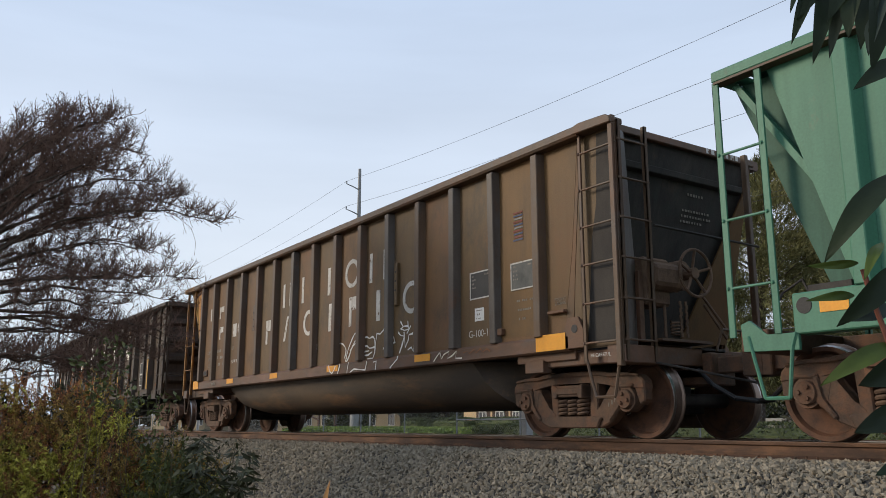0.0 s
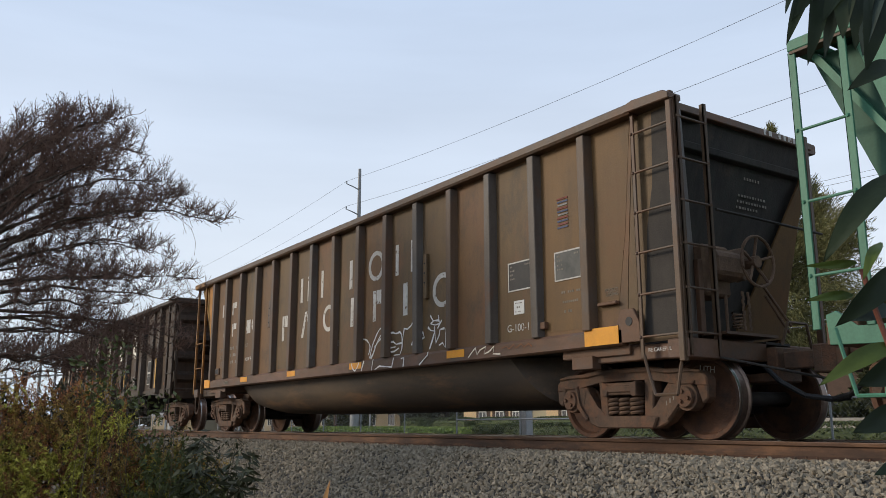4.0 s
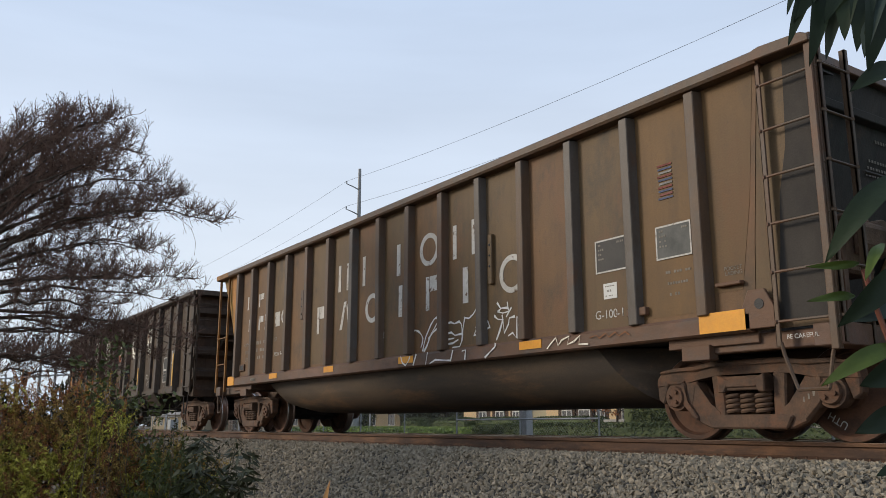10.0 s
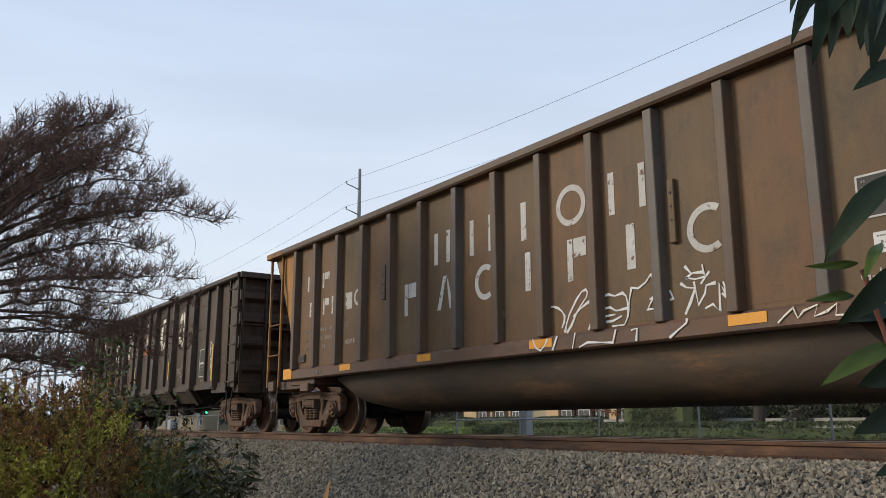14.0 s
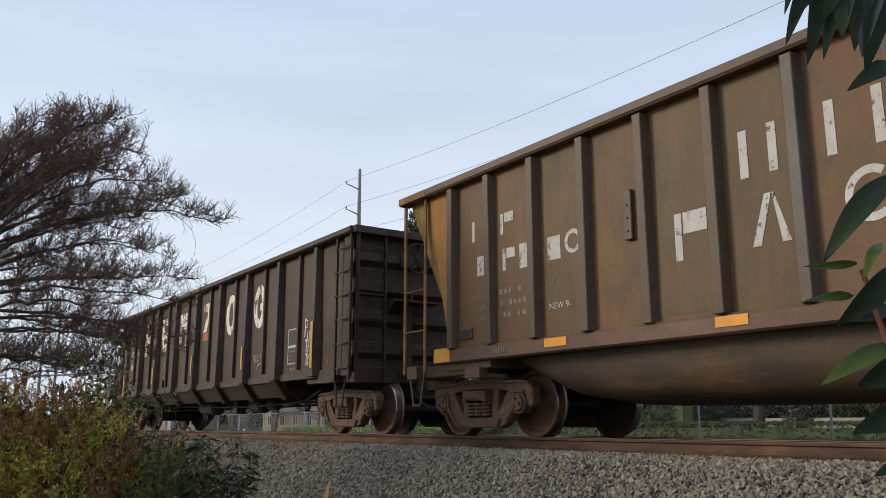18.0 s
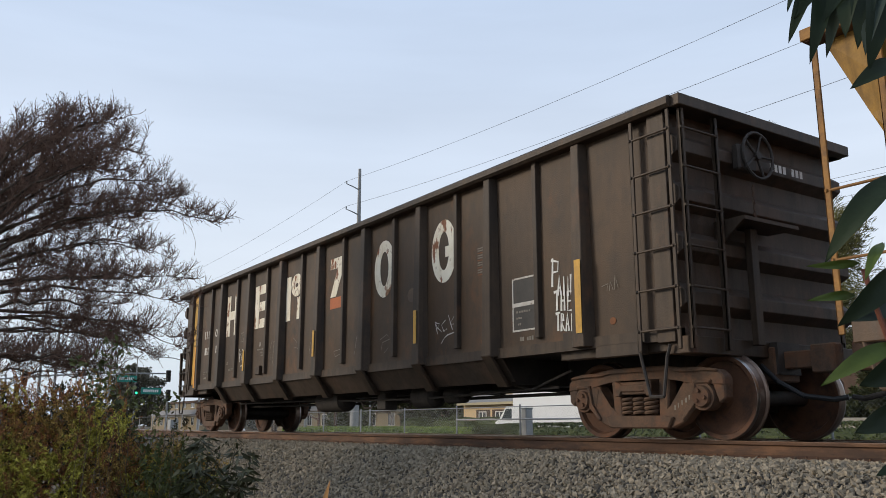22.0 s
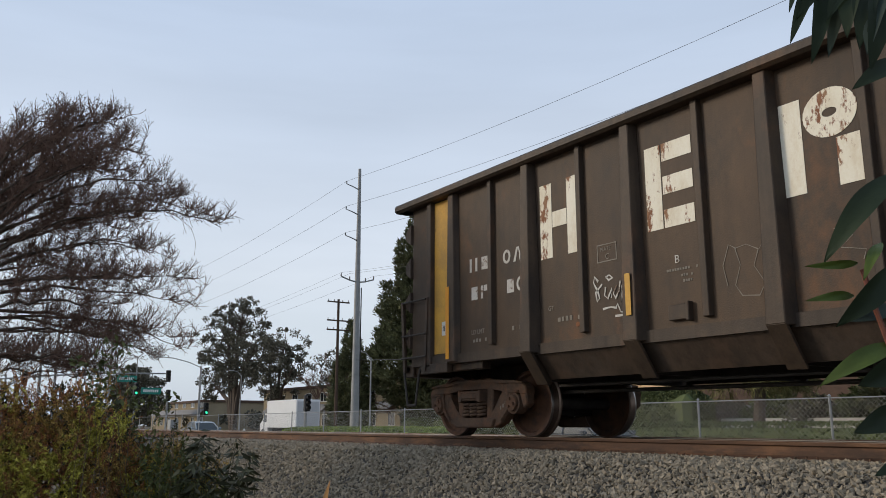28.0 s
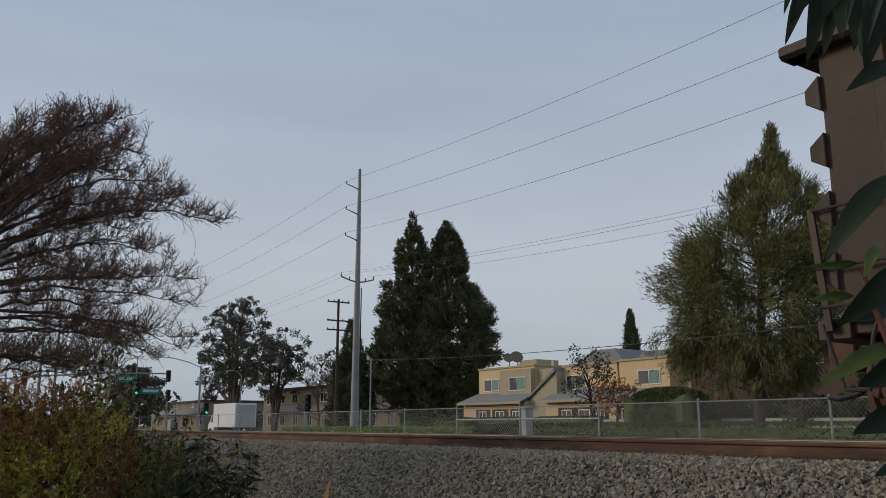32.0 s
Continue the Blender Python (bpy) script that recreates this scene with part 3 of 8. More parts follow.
def ring(car, name, mat, x, z, w, h, t, y, label="", a0=0.0, a1=360.0):
    """A plain painted ring or arc, w by h outside, stroke t."""
    bm = B()
    n = 26
    full = abs(a1 - a0) >= 359
    cols = []
    for i in range(n if full else n + 1):
        a = radians(a0 + (a1 - a0) * i / n)
        c, s = math.cos(a), math.sin(a)
        row = []
        for k, dy in ((1, 0), (0, 0), (1, 0.006), (0, 0.006)):
            rw, rh = w / 2 - (0 if k else t), h / 2 - (0 if k else t)
            row.append(bm.verts.new((x + rw * c, y + dy, z + rh * s)))
        cols.append(row)
    m = len(cols)
    for i in range(m if full else m - 1):
        p, q = cols[i], cols[(i + 1) % m]
        bm.faces.new((p[0], q[0], q[1], p[1]))
        bm.faces.new((p[2], p[3], q[3], q[2]))
        bm.faces.new((p[0], p[2], q[2], q[0]))
        bm.faces.new((p[1], q[1], q[3], p[3]))
    return part(name, bm, mat, car, label)


LAYER = [0]


def scrawl(car, mat, strokes, y, r=0.012, label="", name="graffiti"):
    """Flat painted strokes: each a run of (x, z) points, one ribbon a run; crossing runs lie a hair over one another."""
    for run in strokes:
        LAYER[0] = (LAYER[0] + 1) % 9
        y = y - 0.0007 * LAYER[0]
        n = len(run)
        bm = B()
        rows = []
        for i, (x, z) in enumerate(run):
            a, c = run[max(i - 1, 0)], run[min(i + 1, n - 1)]
            d = Vector((c[0] - a[0], 0, c[1] - a[1]))
            d = d.normalized() if d.length > 1e-5 else Vector((1, 0, 0))
            s = Vector((-d.z, 0, d.x)) * r * (0.8 + 0.35 * math.sin(i * 1.9 + x * 7))
            p = Vector((x, y, z)) + d * (r * 0.6 if i == n - 1 else -r * 0.6 if i == 0 else 0)
            rows.append([bm.verts.new(p + s), bm.verts.new(p - s), bm.verts.new(p + s + Vector((0, 0.0005, 0))), bm.verts.new(p - s + Vector((0, 0.0005, 0)))])
        for p, q in zip(rows[:-1], rows[1:]):
            bm.faces.new((p[0], q[0], q[1], p[1]))
            bm.faces.new((p[2], p[3], q[3], q[2]))
            bm.faces.new((p[0], p[2], q[2], q[0]))
            bm.faces.new((p[1], q[1], q[3], p[3]))
        ob = part(name, bm, mat, car, label)
    return ob


def words(car, text, mat, x, z, size, y, name="stencil", label="", squeeze=1.0):
    """Stencilled characters on the near side, left end at x, foot at z."""
    cu = bpy.data.curves.new(name, "FONT")
    cu.body, cu.size, cu.extrude = text, size / 0.72, 0.0008
    tmp = bpy.data.objects.new(name, cu)
    me = bpy.data.meshes.new_from_object(tmp)
    bpy.data.objects.remove(tmp)
    me.name = name
    me.materials.clear()
    me.materials.append(mat)
    me.transform(Matrix.Translation((x, y, z)) @ Matrix.Rotation(radians(90), 4, "X") @ Matrix.Diagonal((squeeze, 1, 1, 1)))
    ob = new(name, me)
    ob.parent = car
    if label:
        ob["label"] = label
    return ob


def bars(car, mat, x, z, w, h, y, n, name="stencil_bar", label="", seed=0):
    """Unreadable stencil: n small uneven bars in a row w long and h high."""
    rnd = random.Random(seed)
    step = w / n
    for i in range(n):
        if rnd.random() < 0.12:
            continue
        a = x + i * step
        hh = h * rnd.uniform(0.75, 1.0)
        bm = B()
        prism(bm, rect(a, a + step * rnd.uniform(0.5, 0.75), z, z + hh), "y", y, y + 0.004)
        part(name, bm, mat, car, label)


M_YEL = material("ochre_yellow_reflector", (0.66, 0.36, 0.05), (0.42, 0.24, 0.06), 0.55, 0, 3, 50, 0.5, 0.02, rust=(0.15, 0.09, 0.05), rust_at=0.7, rust_scale=4)


# ---- the brown bathtub gondola ----
UX = -13.2
U_POSTS = [6.46 - 0.943 * k for k in range(14)]


def u_side(car, s):
    """One long side; s = -1 is the side towards the camera."""
    yo = 1.42 * s
    yi = 1.38 * s
    bm = B()
    prism(bm, [(-6.84, 1.20), (7.0, 1.20), (7.05, 1.9), (7.22, 3.64), (-7.42, 3.64)], "y", min(yo, yi), max(yo, yi))
    side = part("side_wall", bm, M_BROWN, car, "weathered brown steel side sheet")
    bm = B()
    prism(bm, [(s * 1.38, 3.62), (s * 1.55, 3.62), (s * 1.57, 3.65), (s * 1.57, 3.73), (s * 1.55, 3.75), (s * 1.38, 3.75)], "x", -8.06, 7.30 if s < 0 else 7.62)
    part("top_chord", bm, M_BROWN_POST, car, "rust-scuffed top chord")
    bm = B()
    prism(bm, [(s * 1.36, 1.03), (s * 1.47, 1.03), (s * 1.50, 1.05), (s * 1.50, 1.20), (s * 1.46, 1.235), (s * 1.36, 1.235)], "x", -7.15, 6.98)
    part("side_sill", bm, M_SILL, car, "scuffed brown side sill")
    for k, x in enumerate(U_POSTS + [-6.69]):
        bm = B()
        w = 0.062
        prism(bm, [(x - w - 0.03, s * 1.418), (x - w, s * 1.54), (x + w, s * 1.54), (x + w + 0.03, s * 1.418)], "z", 1.23, 3.602)
        if k % 3 == 1:
            for q in bm.verts:
                if q.co.z < 2 and abs(q.co.y) > 1.5:
                    q.co.y *= 0.985
        part("side_post", bm, M_GREY_POST if k in (1, 2, 4, 8) else M_BROWN_POST, car, "worn grey side post" if k in (1, 2, 4, 8) else "", bevel=0.008)
    return side


def make_brown():
    car = thing("gondola_car", "weathered brown bathtub gondola railcar with white lettering blocks and graffiti", "train car", "cars of the freight train")
    for s in (-1, 1):
        u_side(car, s)
    # curved belly between the bogies
    st = [(-5.75, 0.95, 1.0), (-5.3, 0.74, 1.12), (-4.8, 0.51, 1.2), (-4.0, 0.40, 1.24), (-2.5, 0.375, 1.25), (-1.0, 0.375, 1.25), (1.5, 0.38, 1.25), (4.0, 0.375, 1.25), (4.70, 0.36, 1.25), (5.30, 0.35, 0.72), (5.62, 0.52, 0.62)]
    bm = B()
    rings = []
    for x, zb, w in st:
        row = []
        for k in range(13):
            a = math.pi * k / 12
            c, q = math.cos(a), math.sin(a)
            z = 1.04 - (1.04 - zb) * q ** 0.7
            slant = 0.95 if 4.5 < x < 5 else 0.30 if x > 5 else 0.0
            row.append(bm.verts.new((x + slant * (1.04 - z), -w * math.copysign(abs(c) ** 0.55, c), z)))
        rings.append(row)
    for p, q in zip(rings[:-1], rings[1:]):
        for i in range(12):
            bm.faces.new((p[i], p[i + 1], q[i + 1], q[i]))
    for r_ in (rings[0], rings[-1]):
        bm.faces.new(r_)
    part("belly", bm, M_TUB, car, "dusty dark curved tub belly", smooth=True)
    bm = B()
    box(bm, -7.0, 7.0, -1.37, 1.37, 1.06, 1.14)
    box(bm, -7.9, 7.9, -0.22, 0.22, 0.72, 1.06)
    part("floor_and_sill", bm, M_GEAR, car)
    for s in (-1, 1):
        # sloped end sheet, end beam and platform
        bm = B()
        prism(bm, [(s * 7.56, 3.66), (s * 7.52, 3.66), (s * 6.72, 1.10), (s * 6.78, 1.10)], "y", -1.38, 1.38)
        part("end_sheet", bm, M_BROWN_DARK if s > 0 else M_YELLOW_SHEET, car, "sooty sloping end sheet, darkened further for its unlit side" if s > 0 else "faded orange-brown sloping end sheet")
        bm = B()
        prism(bm, [(s * 7.50, 3.655), (s * 7.64, 3.655), (s * 7.64, 3.75), (s * 7.50, 3.75)], "y", -1.46, 1.46)
        part("end_chord", bm, M_BROWN_POST if s > 0 else M_SILL, car, bevel=0.01)
        bm = B()
        box(bm, min(s * 7.62, s * 7.9), max(s * 7.62, s * 7.9), -1.5, 1.5, 0.84, 1.04)
        box(bm, min(s * 6.2, s * 7.7), max(s * 6.2, s * 7.7), -1.36, -1.22, 0.86, 1.02)
        box(bm, min(s * 6.2, s * 7.7), max(s * 6.2, s * 7.7), 1.22, 1.36, 0.86, 1.02)
        box(bm, min(s * 6.5, s * 7.7), max(s * 6.5, s * 7.7), -0.3, 0.3, 0.80, 1.02)
        part("end_platform", bm, M_SILL if s > 0 else M_BROWN_POST, car, bevel=0.01)
        bm = B()
        prism(bm, [(s * 5.9, 0.93), (s * 7.0, 0.93), (s * 7.0, 1.06), (s * 5.9, 1.06)], "y", -1.40, 1.40)
        prism(bm, [(s * 6.1, 0.80), (s * 6.45, 0.80), (s * 6.45, 0.95), (s * 6.1, 0.95)], "y", -1.44, -1.30)
        part("jacking_pad", bm, M_SILL, car, bevel=0.006)
        # gussets between side and end: a sheet in the side's plane and a slanting plate behind the corner post
        for q in (-1, 1):
            bm = B()
            if s > 0 and q > 0:
                prism(bm, [(7.60, 3.63), (7.225, 3.63), (7.055, 1.9), (7.005, 1.2)], "y", 1.385, 1.415)
            elif s > 0:
                prism(bm, [(7.80, 3.63), (7.225, 3.63), (7.055, 1.9), (7.005, 1.2), (7.0, 1.04), (7.80, 1.04)], "y", -1.385, -1.415)
            else:
                # bent in towards the end below the chord
                outer = [(-7.94, 1.405, 3.62), (-7.62, 1.33, 2.84), (-7.25, 1.25, 1.98), (-6.93, 1.20, 1.20)]
                crease = [(-7.38, 1.419, 3.62), (-7.196, 1.419, 2.84), (-6.993, 1.419, 1.98), (-6.80, 1.419, 1.20)]
                grid = [[bm.verts.new((x + d, q * (y - d), z)) for (x, y, z) in row] for d in (0.0, 0.02) for row in (outer, crease)]
                for k in range(3):
                    for a, b in ((0, 1), (2, 3), (0, 2), (1, 3)):
                        bm.faces.new((grid[a][k], grid[a][k + 1], grid[b][k + 1], grid[b][k]))
                for k in (0, 3):
                    bm.faces.new((grid[0][k], grid[1][k], grid[3][k], grid[2][k]))
                bmesh.ops.recalc_face_normals(bm, faces=bm.faces[:])
            part("corner_sheet", bm, M_OLIVE if s > 0 else M_GUSSET, car, "" if s > 0 else "bent faded yellow corner gusset")
            if s > 0:
                bm = B()
                edge = [Vector((7.79, q * 1.345, 3.62)), Vector((7.79, q * 1.345, 1.05)), Vector((7.50, q * 0.80, 1.05)), Vector((7.70, q * 1.16, 3.62))] if q < 0 else [Vector((7.60, q * 1.37, 3.45)), Vector((7.04, q * 1.37, 1.25)), Vector((6.86, q * 0.55, 1.12))]
                A = [bm.verts.new(v) for v in edge]
                C = [bm.verts.new(v - Vector((0.03, 0, 0))) for v in edge]
                bm.faces.new(A)
                bm.faces.new(C[::-1])
                for i in range(len(edge)):
                    j = (i + 1) % len(edge)
                    bm.faces.new((A[i], C[i], C[j], A[j]))
                # Ochre on the far gusset stands in for the light it catches.
                part("end_gusset", bm, M_GREY_POST if q < 0 else M_OCHRE, car, "slanting dull corner gusset")
    # stiffener and faded stencils of the sooty, shade-darkened end
    bm = B()
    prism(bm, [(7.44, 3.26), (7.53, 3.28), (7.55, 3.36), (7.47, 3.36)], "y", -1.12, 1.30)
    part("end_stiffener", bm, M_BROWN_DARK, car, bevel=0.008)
    rnd = random.Random(12)
    for z, y0, n, h in ((3.12, 0.30, 6, 0.035), (2.92, 0.25, 10, 0.03), (2.85, 0.25, 11, 0.03), (2.78, 0.25, 8, 0.03)):
        for k in range(n):
            bm = B()
            x = 7.56 - (3.66 - z) * 0.3047 + 0.014
            box(bm, x, x + 0.004, y0 + 0.055 * k, y0 + 0.055 * k + rnd.uniform(0.02, 0.04), z, z + h)
            part("stencil_bar", bm, M_FAINT, car, "faded grey stencil")
    for k in (0, 1, 3, 4, 5, 6):
        bm = B()
        box(bm, 7.640, 7.644, 0.45 + 0.10 * k, 0.45 + 0.10 * k + rnd.uniform(0.04, 0.07), 3.675, 3.74)
        part("stencil_bar", bm, M_WHITE, car, "worn white stencil on the end chord")
    up = M_BROWN_POST
    ladder(car, up, 7.28, 7.86, -1.50, -1.50, 0.86, 3.62, 6)
    ladder(car, up, 7.90, 7.90, -1.46, -1.01, 0.86, 3.66, 6)
    bm = B()
    box(bm, 7.80, 7.875, -1.54, -1.47, 0.80, 3.72)
    part("corner_post", bm, up, car, bevel=0.008)
    bm = B()
    box(bm, 7.76, 7.84, 0.98, 1.05, 0.86, 3.70)
    part("end_post", bm, up, car, bevel=0.008)
    bm = B()
    prism(bm, [(7.22, 3.64), (7.88, 3.62), (7.88, 3.69), (7.80, 3.735), (7.34, 3.762), (7.32, 3.738), (7.22, 3.735)], "y", -1.575, -1.36)
    part("chord_end", bm, M_BROWN_POST, car, "raised end of the top chord", bevel=0.01)
    bm = B()
    prism(bm, [(7.20, -1.40), (7.60, -1.40), (7.60, -0.70)], "z", 3.585, 3.605)
    part("corner_plate", bm, M_BROWN_DARK, car)
    oy = M_YELLOW_RUST
    bm = B()
    prism(bm, [(-8.075, 3.63), (-7.28, 3.63), (-7.32, 3.742), (-8.075, 3.742)], "y", -1.576, -1.40)
    part("chord_end", bm, M_YELLOW_RUST, car, "rusty orange end of the top chord", bevel=0.006)
    for y in (-1.48, 1.48):
        ladder(car, oy, -8.00, -7.42, y, y, 0.92, 3.62, 2, stile=0.06, r=0.014, levels=(1.57, 2.20))
    # grab rail, brake housing, hand wheel, chain and small fittings of the brake end
    bm = B()
    tube(bm, [(7.96, -1.00, 2.44), (8.0, -0.4, 2.42), (8.0, 0.9, 2.40)], 0.016, 7)
    part("grab_rail", bm, M_BROWN_DARK, car)
    bm = B()
    box(bm, 7.30, 7.66, -0.88, -0.42, 1.56, 2.14)
    prism(bm, [(7.66, 1.72), (7.78, 1.80), (7.78, 2.02), (7.66, 2.10)], "y", -0.80, -0.30)
    part("brake_housing", bm, M_BRAKE, car, "rust-brown brake gear housing", bevel=0.03)
    bm = B()
    pts = [(7.86, -0.19 + 0.29 * math.cos(w * math.pi / 12), 1.97 + 0.29 * math.sin(w * math.pi / 12)) for w in range(25)]
    smooth_tube(bm, pts, 0.019, 6)
    for w in range(5):
        a = 2 * math.pi * w / 5 + 0.3
        rod(bm, (7.80, -0.19, 1.97), (7.86, -0.19 + 0.28 * math.cos(a), 1.97 + 0.28 * math.sin(a)), 0.018, seg=6)
    rod(bm, (7.55, -0.19, 1.97), (7.86, -0.19, 1.97), 0.07, seg=12)
    part("brake_wheel", bm, M_BRAKE, car, "rusty spoked hand brake wheel")
    bm = B()
    rod(bm, (7.40, -0.19, 1.97), (7.66, -0.19, 1.97), 0.19, seg=20)
    part("gear_case", bm, M_BRAKE, car, "round brake gear case", bevel=0.01)
    for y0, z0, y1, z1 in ((0.05, 1.75, 0.55, 1.30), (0.10, 1.62, 0.50, 1.22), (-0.62, 1.56, -0.62, 1.10)):
        bm = B()
        rod(bm, (7.72, y0, z0), (7.72, y1, z1), 0.018, seg=7)
        part("brake_rod", bm, M_BRAKE, car)
    bm = B()
    smooth_tube(bm, [(7.76 + 0.05 * math.cos(0.5 * w), -0.50 + 0.05 * math.sin(0.5 * w), 1.20 + 0.003 * w) for w in range(60)], 0.010, 5)
    part("brake_spring", bm, M_BRAKE, car, "rusty coil spring")
    for y in (-0.46, -0.36):
        bm = B()
        for k in range(10):
            z = 1.56 - 0.042 * k
            o = 0.012 if k % 2 else 0
            box(bm, 7.80, 7.815, y + o, y + 0.03 + o, z, z + 0.052)
        part("chain", bm, M_BRAKE, car, "rusty brake chain")
    bm = B()
    box(bm, 7.60, 7.66, -0.98, -0.90, 1.06, 1.95)
    part("brake_bracket", bm, M_SILL, car, bevel=0.006)
    bm = B()
    box(bm, 7.62, 7.98, -0.98, -0.10, 1.10, 1.13)
    box(bm, 7.62, 7.66, -0.98, -0.10, 1.03, 1.10)
    tube(bm, [(8.02, -0.1, 1.02), (8.04, 0.0, 1.28), (8.04, 0.35, 1.28), (8.02, 0.45, 1.0)], 0.016, 6)
    part("end_step", bm, M_BROWN_POST, car, "narrow brake step of rusty steel")
    coupler(car, 7.9, 1)
    coupler(car, -7.9, -1)
    stirrup(car, up, 7.30, 7.84, -1.50, 0.47, 0.90)
    stirrup(car, up, -7.84, -7.40, -1.48, 0.45, 0.95)
    for a, b in (((7.7, -1.25, 0.92), (8.6, -0.15, 0.62)), ((-7.7, -1.25, 0.92), (-8.4, -0.15, 0.7))):
        bm = B()
        rod(bm, a, b, 0.014)
        part("uncoupling_lever", bm, M_GEAR, car)
    # big end bracket with its lightening hole
    bm = B()
    prism(bm, [(6.90, 1.05), (7.28, 1.05), (7.28, 1.20), (7.16, 1.42), (6.98, 1.42), (6.90, 1.25)], "y", -1.50, -1.46)
    br = part("end_bracket", bm, M_SILL, car, bevel=0.006)
    bm = B()
    rod(bm, (7.10, -1.506, 1.28), (7.10, -1.47, 1.28), 0.05, seg=14)
    part("bracket_hole", bm, M_BLACK, br)
    flat(car, "end_bay_sheet", M_YELLOW_SHEET, [(-7.40, 3.62), (-6.76, 3.62), (-6.76, 1.24), (-6.84, 1.24)], -1.426, "faded orange-brown end bay sheet", 0.005)
    # orange reflector plates along the sill
    for x0, x1, z0 in ((6.40, 6.94, 1.05), (3.55, 3.98, 1.10), (0.55, 0.98, 1.10), (-2.10, -1.72, 1.10), (-4.66, -4.26, 1.10), (-7.12, -6.72, 1.05)):
        flat(car, "reflector", M_ORANGE, rect(x0, x1, z0, z0 + (0.20 if z0 < 1.08 else 0.105)), -1.508, "orange reflector plate")
    # Dark patch between the ladder stile and the corner post.
    flat(car, "dark_patch", M_NEAR_BLACK, [(7.24, 1.10), (7.79, 1.10), (7.79, 3.60), (7.50, 3.60), (7.48, 3.1), (7.46, 2.75), (7.36, 2.3), (7.32, 1.8)], -1.420, "near-black patch behind the ladder", 0.004)
    bogie(car, 6.61)
    bogie(car, -6.56)
    mark = words(SPINS[1][0], "UTH", M_WHITE, -0.11, 0.27, 0.075, -0.772, "chalk_mark", "white chalk letters")
    SPINS[1] = (SPINS[1][0], SPINS[1][1], 0.82)
    return car


# ---- the dark ribbed gondola ----
HX = -31.3
H_MAIN = [7.0 - 1.767 * k for k in range(9)]


def make_dark():
    car = thing("gondola_car", "dark charcoal-brown ribbed gondola railcar with peeling cream lettering blocks", "train car", "cars of the freight train")
    for s in (-1, 1):
        bm = B()
        prism(bm, [(-8.22, 1.12), (8.36, 1.12), (8.36, 3.54), (-8.22, 3.54)], "y", min(s * 1.49, s * 1.45), max(s * 1.49, s * 1.45))
        part("side_wall", bm, M_CHAR, car, "dark weathered steel side sheet")
        bm = B()
        prism(bm, [(s * 1.42, 3.49), (s * 1.62, 3.49), (s * 1.66, 3.52), (s * 1.66, 3.59), (s * 1.63, 3.62), (s * 1.42, 3.62)], "x", -8.54, 8.50)
        part("top_chord", bm, M_CHAR_POST, car, "dark top chord")
        bm = B()
        prism(bm, [(s * 1.40, 1.02), (s * 1.53, 1.02), (s * 1.53, 1.15), (s * 1.40, 1.15)], "x", -8.2, 8.36)
        part("side_sill", bm, M_CHAR_POST, car)
        for i, x in enumerate(H_MAIN):
            bm = B()
            prism(bm, [(x - 0.15, s * 1.488), (x - 0.10, s * 1.64), (x + 0.10, s * 1.64), (x + 0.15, s * 1.488)], "z", 1.04, 3.50)
            for q in bm.verts:
                if q.co.z > 3 and abs(q.co.y) > 1.5:
                    q.co.y = s * 1.60
                    q.co.x = x + (q.co.x - x) * 0.65
                elif q.co.z > 3:
                    q.co.x = x + (q.co.x - x) * 0.7
            if i == 8:
                for q in bm.verts:
                    q.co.x += 0.04
                    if abs(q.co.y) > 1.5:
                        q.co.y = s * 1.575
            rib = part("side_rib", bm, M_CHAR_POST, car, "tapered dark steel rib", bevel=0.008)
            if 0 < i < 8:
                bm = B()
                prism(bm, [(s * 1.64, 1.05), (s * 1.34, 0.66), (s * 1.22, 0.66), (s * 1.22, 1.05)], "x", x - 0.015, x + 0.015)
                prism(bm, [(s * 1.645, 1.06), (s * 1.36, 0.66), (s * 1.33, 0.66), (s * 1.60, 1.06)], "x", x - 0.10, x + 0.10)
                part("rib_foot", bm, M_CHAR_POST, rib)
        for i in range(8):
            x = H_MAIN[i] - 0.82
            bm = B()
            prism(bm, [(x - 0.055, s * 1.488), (x - 0.04, s * 1.555), (x + 0.04, s * 1.555), (x + 0.055, s * 1.488)], "z", 1.22, 3.50)
            part("side_stiffener", bm, M_CHAR_POST, car, bevel=0.006)
        bm = B()
        prism(bm, [(8.10, s * 1.488), (8.12, s * 1.56), (8.36, s * 1.56), (8.36, s * 1.488)], "z", 1.0, 3.50)
        part("corner_post", bm, M_CHAR_POST, car, bevel=0.006)
        bm = B()
        prism(bm, [(-7.62, s * 1.488), (-7.64, s * 1.56), (-7.75, s * 1.56), (-7.77, s * 1.488)], "z", 1.0, 3.50)
        part("corner_post", bm, M_CHAR_POST, car, bevel=0.006)
    for s in (-1, 1):
        bm = B()
        prism(bm, [(s * 1.50, 1.03), (s * 1.48, 1.03), (s * 1.25, 0.72), (s * 1.27, 0.72)], "x", -5.3, 5.4)
        part("slope_sheet", bm, M_CHAR_END, car, "dark sloping sheet below the sill")
    bm = B()
    box(bm, -8.18, 8.3, -1.45, 1.45, 1.04, 1.12)
    box(bm, -8.5, 8.6, -0.2, 0.2, 0.70, 1.05)
    part("floor_and_sill", bm, M_GEAR, car)
    for k in range(1, 8):
        bm = B()
        x = H_MAIN[k]
        prism(bm, [(-1.3, 1.04), (1.3, 1.04), (1.22, 0.70), (-1.22, 0.70)], "x", x - 0.02, x + 0.02)
        part("cross_bearer", bm, M_GEAR, car)
    for s in (-1, 1):
        g = 0.0 if s > 0 else 0.10
        bm = B()
